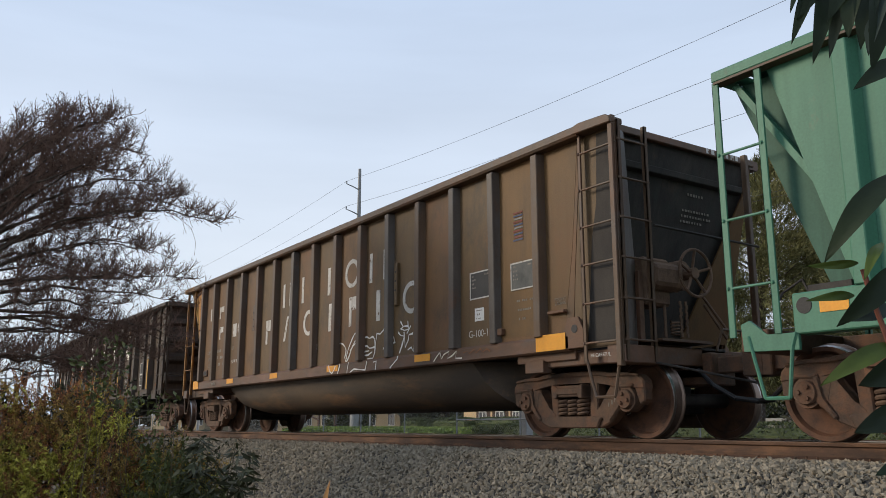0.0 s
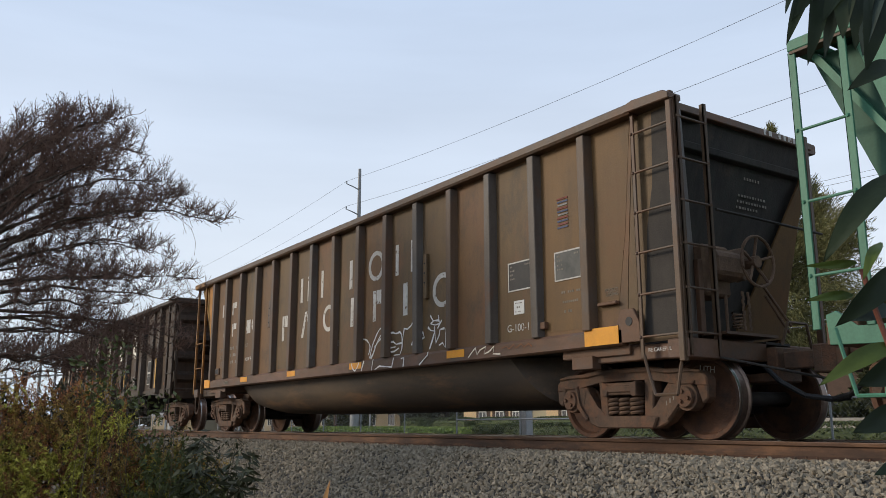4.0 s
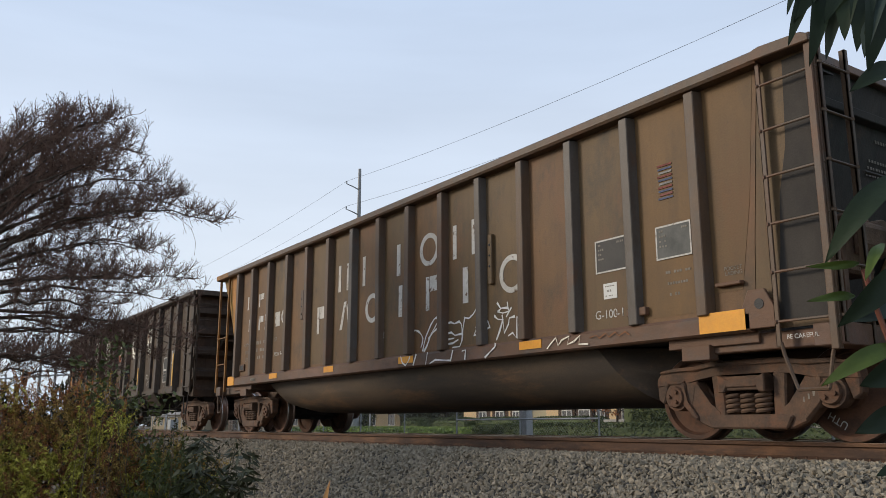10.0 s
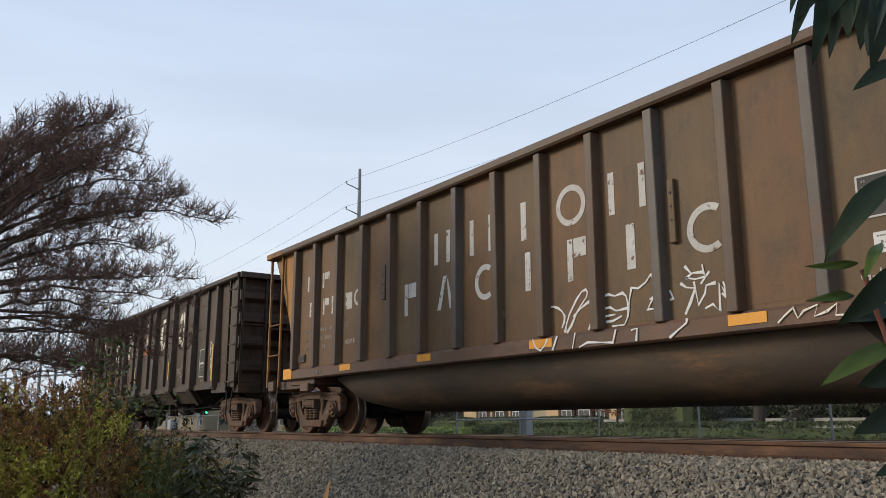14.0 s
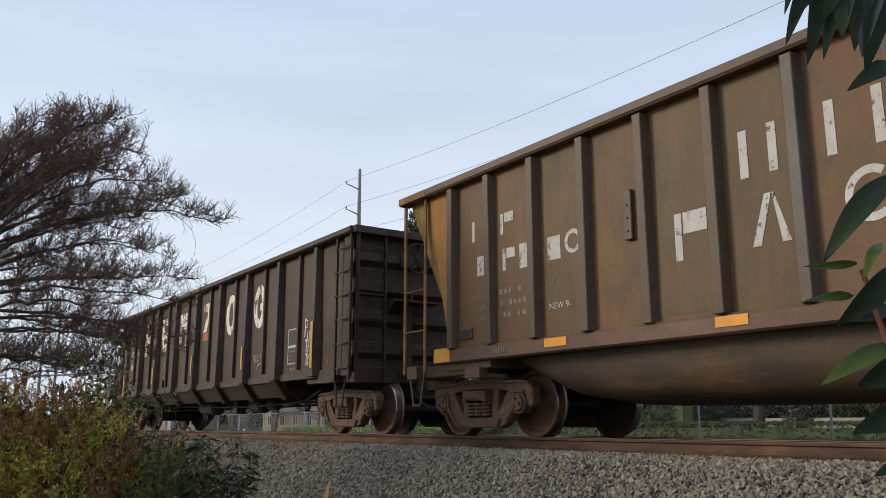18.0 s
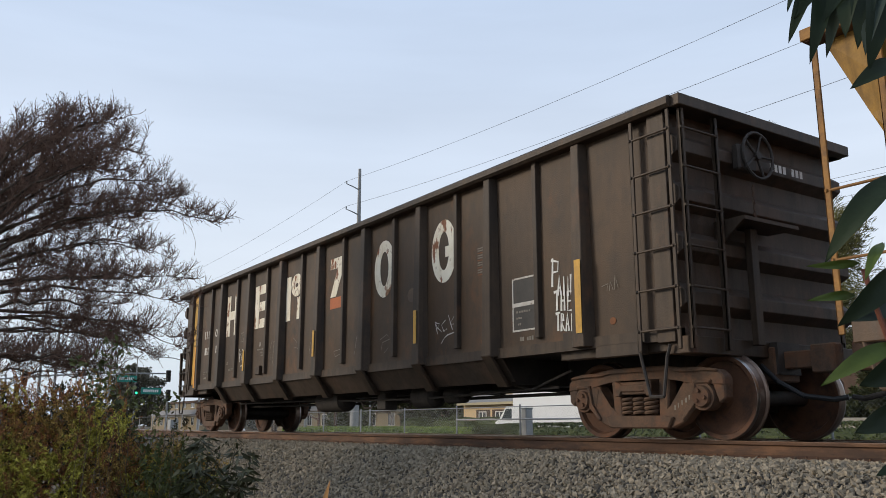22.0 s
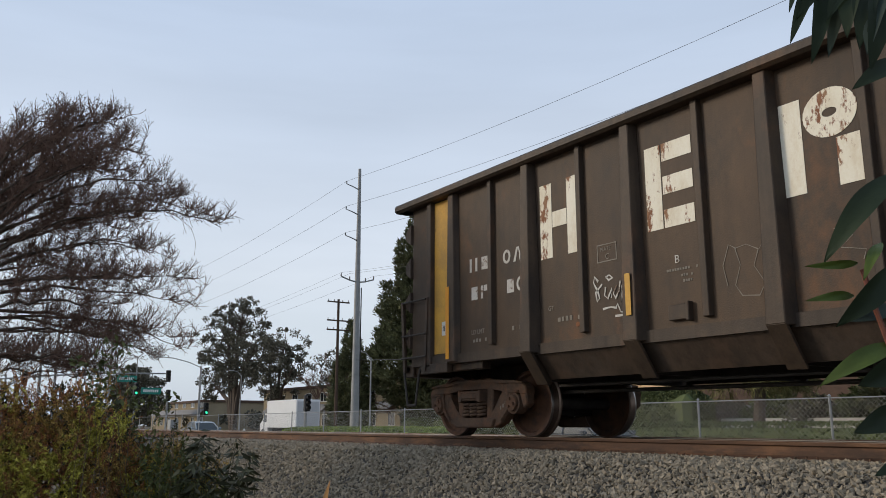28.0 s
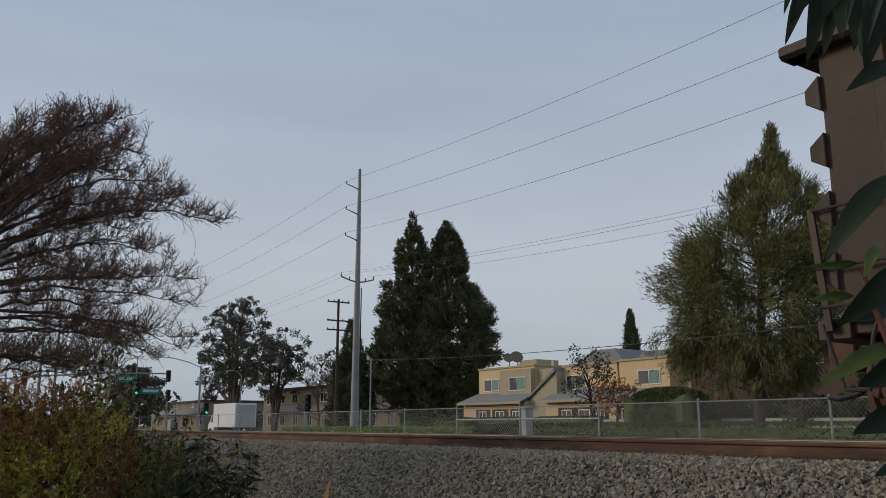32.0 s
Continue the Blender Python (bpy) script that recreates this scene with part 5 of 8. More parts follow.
def tufted_tree(name, label, x, y, z0, h, prof, mat, seed, tufts, per, tuft, card, aspect, rise=(1.0, 0.6), lean=(0.0, 0.0), limbs=60, ragged=0.16, thick=0.3, foot=0.0, clumps_of=0, clump=(0.6, 0.5), flare=1.0):
    """A conifer: trunk, limbs and tufts of needles out to a profile of (share from the top, radius)."""
    rng = np.random.default_rng(seed)
    t = thing(name, label, "tree", at=pose(x, y, z0))
    pf, pr = np.array(prof).T
    fs = np.linspace(0, 1, 200)
    dens = np.interp(fs, pf, pr) ** 1.3 + 0.22
    cum = np.cumsum(dens) / dens.sum()
    bm = B()
    at = lambda f: Vector((lean[0] * (1 - f), lean[1] * (1 - f), foot + (h - foot) * (1 - f)))
    rod(bm, (0, 0, -0.4), at(0.5), thick, thick * 0.55, 10)
    rod(bm, at(0.5), at(0.02), thick * 0.55, 0.03, 8)
    for k in range(limbs):
        f = np.interp(rng.random(), cum, fs)
        a, r = rng.uniform(0, 2 * math.pi), np.interp(f, pf, pr) * 0.9
        rod(bm, at(min(f + 0.03, 1.0)), at(f) + Vector((r * math.cos(a), r * math.sin(a), 0.15 * r)), thick * 0.16, 0.012, 5)
    part("trunk", bm, M_BARK, t)
    f = np.interp(rng.random(tufts), cum, fs)
    a = rng.uniform(0, 2 * math.pi, tufts)
    wave = 1 + ragged * (np.sin(3 * a + 11 * f + seed) * 0.6 + np.sin(5 * a - 23 * f + 2.0 * seed) * 0.4 + np.sin(31 * f + 2 * a) * 0.5)
    r = np.interp(f, pf, pr) * wave * (1 - 0.62 * rng.random(tufts) ** 2.2)
    out = np.stack([np.cos(a), np.sin(a), np.zeros(tufts)], 1)
    c = out * r[:, None] + np.stack([lean[0] * (1 - f), lean[1] * (1 - f), foot + (h - foot) * (1 - f)], 1)
    if clumps_of:
        # tufts gather in rounded clumps at the limbs' ends
        rf = np.interp(rng.random(clumps_of), cum, fs)
        ra = rng.uniform(0, 2 * math.pi, clumps_of)
        rr = np.interp(rf, pf, pr) * (1 + ragged * np.sin(7 * ra + 5 * rf + seed)) * (1 - 0.5 * rng.random(clumps_of) ** 2.5)
        k = rng.integers(0, clumps_of, tufts)
        even = (rng.random(tufts) < 0.35) | (f < 0.26)
        plain = c.copy()
        fp = f.copy()
        f, a, r = rf[k], ra[k], rr[k]
        out = np.stack([np.cos(a), np.sin(a), np.zeros(tufts)], 1)
        fat = np.clip(np.interp(f, pf, pr) / max(pr), 0.25, 1.0)[:, None]
        off = rng.normal(size=(tufts, 3))
        off *= (rng.random(tufts) ** 0.5 / (np.linalg.norm(off, axis=1) + 1e-9))[:, None]
        c = out * r[:, None] + np.stack([lean[0] * (1 - f), lean[1] * (1 - f), foot + (h - foot) * (1 - f)], 1) + off * (clump[0], clump[0], clump[1]) * fat * rng.uniform(0.7, 1.3, (clumps_of, 1))[k]
        c[even], f[even] = plain[even], fp[even]
        r = np.hypot(c[:, 0], c[:, 1])
        out = np.stack([c[:, 0], c[:, 1], 0 * r], 1) / (r[:, None] + 1e-6)
    up = rise[0] + (rise[1] - rise[0]) * f + rng.normal(0, 0.35, tufts)
    ax = flare * out * (0.35 + 0.65 * np.minimum(r, 1.0))[:, None] + np.stack([0 * up, 0 * up, up], 1)
    ax /= np.linalg.norm(ax, axis=1)[:, None]
    size = tuft * rng.uniform(0.6, 1.35, tufts) * np.clip(0.45 + np.interp(f, pf, pr) / max(pr) * 0.7, 0.4, 1.0)
    A, S = np.repeat(ax, per, 0), np.repeat(size, per)
    p = np.repeat(c, per, 0) + A * (S * rng.uniform(-0.7, 0.6, len(S)))[:, None] + rng.normal(0, 0.30, (len(S), 3)) * S[:, None]
    d = A + rng.normal(0, 0.45, A.shape)
    part("crown", needles("crown", p, d, card, aspect, mat, rng), None, t)
    return t


def broadleaf(name, label, x, y, z0, h, w, mat, seed, card=0.3, n=90, per=60, trunks=1, low=0.35, lobes=None):
    rng = np.random.default_rng(seed)
    t = thing(name, label, "tree", at=pose(x, y, z0))
    bm = B()
    cs, rs = [], []
    for q in range(trunks):
        bx = (q - (trunks - 1) / 2) * w * 0.35
        top = Vector((bx * 1.8 + rng.uniform(-0.1, 0.1) * w, rng.uniform(-0.2, 0.2) * w, h * 0.62))
        mid = Vector((bx * 1.2 + rng.uniform(-0.08, 0.08) * w, 0, h * 0.3))
        rod(bm, (bx, 0, -0.3), mid, h * 0.026, h * 0.02, 9)
        rod(bm, mid, top, h * 0.02, h * 0.011, 8)
        for k in range(n // trunks):
            f = rng.random()
            st = mid.lerp(top, f)
            a, e = rng.uniform(0, 2 * math.pi), rng.uniform(0.05, 1.2)
            ln = w * rng.uniform(0.25, 0.62) * (1.1 - 0.3 * f)
            end = st + Vector((math.cos(a) * math.cos(e), math.sin(a) * math.cos(e), math.sin(e) * 1.1 + 0.1)) * ln
            end.z = min(max(end.z, h * low), h * rng.uniform(0.9, 1.0))
            if k % 3 == 0:
                rod(bm, st, end, h * 0.007, 0.012, 5)
            cs.append(end)
            rs.append(w * rng.uniform(0.07, 0.15))
    if lobes:
        # a crown of separate masses: centre along the road, height, half width, half height
        bm.free()
        bm, cs, rs = B(), [], []
        for lx, lz, lw, lh in lobes:
            fork = Vector((lx * 0.25, 0, h * 0.22))
            knee = Vector((lx * 0.6, rng.normal(0, 0.3), (lz - lh * 0.6)))
            head = Vector((lx, 0, lz))
            tube(bm, [(0.3 * (1 if lx > 0 else -1), 0, -0.3), fork, knee, head], [h * 0.021, h * 0.017, h * 0.012, h * 0.006], 7)
            for k in range(max(int(n * lw * lh / 12), 14)):
                d = Vector(rng.normal(size=3)).normalized() * (0.45 + 0.55 * rng.random() ** 0.5)
                end = head + Vector((d.x * lw, d.y * lw, d.z * lh))
                if k % 3 == 0:
                    rod(bm, knee.lerp(head, rng.random()), end, h * 0.005, 0.015, 5)
                cs.append(end)
                rs.append(w * rng.uniform(0.05, 0.11))
    part("trunk", bm, M_BARK, t)
    part("crown", cards("crown", clumps(cs, rs, per, rng, 0.8), card, mat, rng), None, t)
    return t


def hedge(name, label, x0, x1, y0, y1, z0, z1, mat, seed, card=0.12, n=3000, round_=0.3):
    """A clipped hedge: a solid dark core under a skin of leaves."""
    rng = np.random.default_rng(seed)
    t = thing(name, label, "hedge", at=pose((x0 + x1) / 2, (y0 + y1) / 2, z0))
    a, b, h = (x1 - x0) / 2, (y1 - y0) / 2, z1 - z0
    u = rng.uniform(-1, 1, (n, 3))
    k = rng.integers(0, 3, n)
    u[np.arange(n), k] = np.sign(u[np.arange(n), k])
    u[:, 2] = np.where(k == 2, 1, u[:, 2])
    e = 2.0 / max(round_, 0.05)
    s = (np.abs(u[:, 0]) ** e + np.abs(u[:, 1]) ** e + np.maximum(u[:, 2], 0) ** e) ** (-1 / e)
    p = u * np.minimum(s, 1.3)[:, None] * (1 + rng.normal(0, 0.018, (n, 1)))
    p = np.stack([p[:, 0] * a, p[:, 1] * b, (p[:, 2] * 0.5 + 0.5) * h], 1)
    bm = B()
    box(bm, -a * 0.9, a * 0.9, -b * 0.9, b * 0.9, -0.2, h * 0.85)
    part("hedge_core", bm, M_HEDGE, t, bevel=min(a, b, h) * 0.25)
    part("leaves", cards("leaves", p, card, mat, rng), None, t)
    return t


PINE_1 = [(0, 0.1), (0.06, 0.45), (0.11, 0.9), (0.16, 1.45), (0.24, 1.7), (0.31, 1.9), (0.37, 2.9), (0.44, 3.4), (0.52, 2.9), (0.57, 3.2), (0.63, 4.4), (0.72, 4.9), (0.80, 3.6), (0.87, 1.8), (1.0, 0.6)]
PINE_2 = [(0, 0.15), (0.05, 0.9), (0.12, 1.7), (0.18, 2.1), (0.28, 2.4), (0.34, 3.3), (0.40, 4.4), (0.47, 4.7), (0.53, 4.0), (0.60, 5.2), (0.69, 4.6), (0.80, 4.2), (0.90, 3.8), (1.0, 2.4)]
tufted_tree("pine_tree", "tall dense dark green conifer behind the road", -79.7, 49.6, -0.8, 24.9, PINE_1, M_PINE, 11, 2600, 26, 0.50, 0.46, 0.26, rise=(1.2, 0.5), clumps_of=190, clump=(1.0, 0.75), ragged=0.12)
tufted_tree("pine_tree", "broad dense dark green conifer behind the road", -77.9, 53.2, -0.8, 23.8, PINE_2, M_PINE, 12, 4300, 26, 0.54, 0.46, 0.26, rise=(1.2, 0.5), clumps_of=330, clump=(1.05, 0.8), ragged=0.12)
CEDAR = [(0, 0.05), (0.08, 0.30), (0.14, 0.6), (0.22, 1.1), (0.30, 1.9), (0.38, 2.7), (0.48, 3.3), (0.60, 3.6), (0.70, 3.6), (0.80, 3.3), (0.90, 2.5), (1.0, 1.6)]
tufted_tree("cedar_tree", "broad olive green conifer with drooping feathery branches", -22.4, 31.1, -0.8, 13.7, CEDAR, M_CEDAR, 13, 2900, 50, 0.55, 0.27, 0.12, rise=(2.6, -1.6), lean=(1.5, 0.5), ragged=0.34, thick=0.27, foot=2.3, limbs=60, clumps_of=95, clump=(0.66, 1.1), flare=0.6)
tufted_tree("cypress_tree", "slim dark cypress behind the houses", -66.4, 70.6, -0.8, 13.6, [(0, 0.05), (0.12, 0.45), (0.3, 0.75), (0.6, 0.95), (1, 0.9)], M_PINE, 14, 700, 26, 0.4, 0.4, 0.3, rise=(2.5, 2.0), ragged=0.06, limbs=10)
tufted_tree("cypress_tree", "small dark conifer beside the wooden pole", -83.5, 44.0, -0.8, 12.3, [(0, 0.1), (0.3, 1.2), (0.7, 2.2), (1, 2.0)], M_PINE, 15, 900, 24, 0.5, 0.45, 0.28, limbs=20)
tufted_tree("dark_tree", "dark green tree beside the brown building", -19.5, 40.5, -0.8, 8.5, [(0, 0.3), (0.2, 1.6), (0.5, 2.6), (0.8, 2.7), (1, 1.6)], M_PINE, 16, 1000, 30, 0.55, 0.34, 0.3, rise=(0.8, 0.0), foot=0.8)
tufted_tree("dark_tree", "dark green tree beside the brown building", -15.0, 41.0, -0.8, 7.2, [(0, 0.3), (0.2, 1.6), (0.5, 2.4), (0.8, 2.5), (1, 1.6)], M_HEDGE, 17, 900, 30, 0.55, 0.34, 0.3, rise=(0.8, 0.0), foot=0.6)
for k, (bx, bh) in enumerate(((-32.0, 2.2), (-29.2, 2.8), (-26.4, 2.4), (-23.6, 3.0), (-20.6, 2.5), (-17.5, 2.8), (-14.0, 2.4))):
    tufted_tree("shrub", "dark green garden shrub before the brown building", bx, 42.0 + 0.4 * (k % 2), -0.85, bh, [(0, 0.5), (0.3, 1.4), (0.7, 1.8), (1, 1.6)], M_HEDGE if k % 2 else M_EUC, 70 + k, 320, 26, 0.32, 0.26, 0.4, rise=(0.8, 0.2), limbs=14, thick=0.06)
broadleaf("street_tree", "tall grey-green eucalyptus with two trunks", -118.5, 43.6, -0.8, 19.8, 9.0, M_EUC, 21, n=46, per=56, card=0.36, lobes=[(-6.0, 14.6, 4.2, 3.6), (1.8, 15.8, 4.2, 3.6), (-3.4, 10.6, 4.6, 3.6), (-8.8, 7.0, 3.4, 2.6), (4.6, 10.8, 3.8, 3.4), (0.5, 8.0, 3.6, 2.4)])
broadleaf("street_tree", "grey-green street tree beside the apartments", -104.5, 44.0, -0.8, 13.5, 8.0, M_EUC, 22, n=50, per=56, card=0.34, lobes=[(-2.5, 9.6, 4.0, 3.2), (2.5, 10.9, 3.4, 2.6), (4.2, 7.2, 3.4, 2.6), (-0.5, 6.4, 3.6, 2.4)])
broadleaf("street_tree", "thin brownish street tree near the pole", -96.0, 50.0, -0.8, 11.5, 8.0, M_EUC, 24, n=60, per=40, card=0.35)
broadleaf("street_tree", "dark street tree behind the crossing signals", -155.0, 38.5, -1.0, 13.0, 11.0, M_EUC, 25, n=60, per=50, card=0.5, lobes=[(-3, 8.5, 4.5, 3.2), (3.5, 7.5, 4.5, 3.0), (0, 5.0, 6.0, 2.6)])
broadleaf("small_tree", "small sparse young tree before the houses", -39.6, 38.5, -0.8, 6.2, 4.2, M_EUC, 26, n=50, per=26, card=0.2)
broadleaf("small_tree", "low brownish bush before the houses", -37.3, 38.3, -0.8, 3.9, 3.0, M_BUSH_R, 27, n=40, per=34, card=0.16, low=0.2)
hedge("hedge", "large rounded clipped green hedge before the houses", -36.6, -30.9, 37.2, 40.2, -0.8, 2.3, M_HEDGE, 31, n=18000, round_=0.8, card=0.17)
hedge("hedge", "long low clipped hedge along the road", -35.0, 12.0, 25.2, 27.4, -0.95, 0.24, M_HEDGE, 32, n=40000, card=0.14)
hedge("groundcover", "bright green leafy groundcover round the power pole", -58.0, -35.2, 24.8, 28.2, -0.95, 0.0, M_IVY, 33, n=22000, card=0.20)
for x0, x1, s in ((-62.0, -56.5, 34), (-55.5, -50.0, 35), (-48.5, -41.5, 36), (-67, -64, 37)):
    hedge("hedge", "low brownish green hedge before the houses", x0, x1, 40.5, 42.0, -0.8, 0.75, M_HEDGE, s, n=2600, card=0.16)
bm = B()
box(bm, -41.0, 60, 40.6, 40.9, -0.9, 0.52)
tagged(part("garden_wall", bm, M_CONCRETE, None, bevel=0.02), "low pale garden wall beyond the road", "wall", kind="structure")


def tree_line(x0, x1, y, h, n, seed):
    rng = np.random.default_rng(seed)
    xs = rng.uniform(x0, x1, n)
    cs = [(x, y + rng.normal(0, 4), h * rng.uniform(0.15, 0.8) * (0.7 + 0.3 * math.sin(x * 0.13 + seed))) for x in xs]
    pts = clumps(cs, [h * rng.uniform(0.14, 0.26) for _ in cs], 70, rng, 0.8)
    tagged(part("far_trees", cards("far_trees", pts, 0.8, M_EUC, rng), None), "hazy line of far green trees", "trees", kind="stuff")


tree_line(-70, 60, 75, 4.6, 330, 61)
tree_line(-420, -140, 60, 6.0, 420, 62)
tree_line(-330, -170, 20, 4.0, 160, 63)


# ---- fence ----
FENCE_Y, F_BASE, F_TOP = 14.9, -0.8, 0.66
post_bm = B()
rod(post_bm, (0, 0, F_BASE - 0.1), (0, 0, F_TOP + 0.04), 0.024, seg=8)
rod(post_bm, (0, 0, F_TOP + 0.04), (0, 0, F_TOP + 0.07), 0.034, 0.012, seg=8)
POST = mesh_of("fence_post", post_bm, M_GALV, smooth=True)
fence = thing("chain_link_fence", "galvanised chain-link fence beside the track", "fence", at=pose(0, FENCE_Y, 0))
for k in range(26):
    part("fence_post", POST, None, fence, at=pose(-12.15 + 3.05 * (k - 20), 0, 0))
bm = B()
tube(bm, [(-90, 0, F_TOP), (12, 0, F_TOP)], 0.012, 6)
part("top_wire", bm, M_GALV, fence)
bm = B()
tube(bm, [(-21.3, 0.0, 0.32), (-15.2, 0.0, 0.32)], 0.021, 8)
part("brace_rail", bm, M_GALV, fence)


def mesh_panel():
    V, F = [], []
    step, x0, x1 = 0.10, -40.0, 6.0
    h = F_TOP - F_BASE
    r = 0.0026
    n = int((x1 - x0) / step)
    for k in range(-int(h / step), n):
        for s in (1, -1):
            xa = x0 + k * step if s > 0 else x0 + k * step + h
            xb = xa + s * h
            i = len(V)
            d = r * 1.0
            V += [(xa - d, 0.002 * s, F_BASE), (xa + d, 0.002 * s, F_BASE), (xb + d, 0.002 * s, F_TOP), (xb - d, 0.002 * s, F_TOP), (xa, 0.002 * s + d, F_BASE), (xb, 0.002 * s + d, F_TOP)]
            F += [(i, i + 1, i + 2, i + 3), (i + 1, i + 4, i + 5, i + 2), (i + 4, i, i + 3, i + 5)]
    return raw("chain_link", V, F, M_GALV)


tagged(part("chain_link", mesh_panel(), None, fence, "woven wire mesh"), kind="stuff")
bm = B()
box(bm, -18.52, -18.30, 15.15, 15.40, -0.9, 0.60)
box(bm, -18.54, -18.28, 15.13, 15.42, 0.60, 0.64)
tagged(part("utility_cabinet", bm, M_GALV, None, bevel=0.015), "grey metal utility cabinet behind the fence", "cabinet")


# ---- poles and wires ----
def steel_pole():
    t = thing("power_pole", "tall grey steel power pole with side arms", "utility pole", at=pose(-49.6, 26.5, -0.9))
    bm = B()
    rod(bm, (0, 0, -0.3), (0, 0, 18.6), 0.30, 0.10, 16)
    part("pole", bm, M_STEELPOLE, t, smooth=True)
    bm = B()
    rod(bm, (0, 0, -0.3), (0, 0, 1.7), 0.32, 0.315, 16)
    part("pole_foot", bm, M_STEELPOLE, t, "grey pole foot")
    for z in (17.35, 15.55, 13.7):
        bm = B()
        tube(bm, [(0, -0.1, z - 0.25), (0, -0.5, z - 0.12), (0, -1.0, z)], [0.05, 0.04, 0.03], 7)
        arm = part("side_arm", bm, M_STEELPOLE, t)
        bm = B()
        for q in range(4):
            rod(bm, (0, -1.0, z + 0.02 + q * 0.05), (0, -1.0, z + 0.055 + q * 0.05), 0.05, 0.03, 8)
        part("insulator", bm, M_STEELPOLE, arm)
    for s in (-1, 1):
        bm = B()
        tube(bm, [(0, 0, 10.55), (0, s * 0.6, 10.65), (0, s * 1.25, 10.85)], 0.05, 7)
        arm = part("cross_arm", bm, M_STEELPOLE, t)
        bm = B()
        rod(bm, (0, s * 1.25, 10.85), (0, s * 1.25, 11.1), 0.05, 0.03, 8)
        rod(bm, (0, s * 0.6, 10.65), (0, s * 0.6, 10.9), 0.05, 0.03, 8)
        part("insulator", bm, M_WOODPOLE, arm)
    bm = B()
    tube(bm, [(0.05, 0.28, 1), (0.05, 0.28, 10.2)], 0.04, 6)
    part("riser_pipe", bm, M_BLACK, t)


steel_pole()


def wood_pole():
    t = thing("power_pole", "brown wooden distribution pole with crossarms", "utility pole", at=pose(-80.0, 40.5, -0.9))
    bm = B()
    rod(bm, (0, 0, -0.3), (0, 0, 14.3), 0.20, 0.13, 10)
    part("pole", bm, M_WOODPOLE, t, smooth=True)
    for z in (14.0, 12.0, 11.0):
        bm = B()
        box(bm, -0.06, 0.06, -1.3, 1.3, z - 0.07, z + 0.07)
        arm = part("cross_arm", bm, M_WOODPOLE, t)
        for y in (-1.2, -0.5, 0.5, 1.2):
            bm = B()
            rod(bm, (0, y, z + 0.07), (0, y, z + 0.28), 0.05, 0.03, 6)
            part("insulator", bm, M_STEELPOLE, arm)


wood_pole()


def span(name, label, a, b, sag, r):
    a, b = Vector(a), Vector(b)
    pts = []
    for k in range(17):
        u = k / 16
        p = a.lerp(b, u)
        p.z -= sag * 4 * u * (1 - u)
        pts.append(p)
    bm = B()
    smooth_tube(bm, pts, r * 0.72)
    return tagged(part(name, bm, M_WIRE), label, "cable", "overhead wires")


for z in (16.65, 14.85, 13.0):
    span("overhead_wire", "thin overhead power wire strung from the steel pole", (-49.6, 25.5, z), (30, 25.5, z + 0.6), 1.9, 0.0125)
    span("overhead_wire", "thin overhead power wire strung from the steel pole", (-49.6, 25.5, z), (-125, 25.5, z + 0.3), 1.5, 0.0125)
for y in (25.25, 25.9, 27.75):
    span("overhead_wire", "thin lower overhead wire", (-49.6, y, 10.2), (20, y, 8.3), 1.2, 0.009)
    span("overhead_wire", "thin lower overhead wire", (-49.6, y, 10.2), (-125, y, 10.4), 1.2, 0.009)
span("overhead_wire", "thick sagging telephone cable", (-49.6, 26.4, 4.4), (20, 26.4, 5.2), 1.3, 0.022)


def street_lamp(x, y, h, arm):
    t = thing("street_lamp", "grey street lamp on a slim pole", "street lamp", "street lamps", at=pose(x, y, -0.9))
    bm = B()
    rod(bm, (0, 0, -0.1), (0, 0, h), 0.09, 0.06, 8)
    part("pole", bm, M_STEELPOLE, t)
    bm = B()
    tube(bm, [(0, 0, h - 0.2), (0, -arm * 0.4, h + 0.35), (0, -arm, h + 0.5)], 0.04, 6)
    part("arm", bm, M_STEELPOLE, t)
    bm = B()
    box(bm, -0.14, 0.14, -arm - 0.35, -arm + 0.2, h + 0.42, h + 0.54)
    part("lamp_head", bm, M_STEELPOLE, t, bevel=0.03)


street_lamp(-66.0, 36.8, 7.0, 1.2)
street_lamp(-98.0, 36.8, 7.0, 1.2)
street_lamp(-108.0, 27.0, 9.5, 4.5)


# ---- houses ----
def window(parent, x, y, z, w, h, s=-1, curtain=True):
    """A window on a wall that faces -y: frame, two panes, a mullion."""
    bm = B()
    for a in (rect(x - w / 2, x + w / 2, z + h - 0.07, z + h), rect(x - w / 2, x + w / 2, z, z + 0.07), rect(x - w / 2, x - w / 2 + 0.07, z + 0.07, z + h - 0.07), rect(x + w / 2 - 0.07, x + w / 2, z + 0.07, z + h - 0.07), rect(x - 0.03, x + 0.03, z + 0.07, z + h - 0.07)):
        prism(bm, a, "y", y - 0.06, y + 0.02)
    win = part("window", bm, M_TRIM, parent, "white window frame")
    for q in (-1, 1):
        bm = B()
        xa, xb = sorted((x + q * 0.03, x + q * (w / 2 - 0.07)))
        prism(bm, rect(xa, xb, z + 0.07, z + h - 0.07), "y", y - 0.03, y - 0.02)
        part("pane", bm, M_PANE if q < 0 or not curtain else M_CURTAIN, win)
    return win


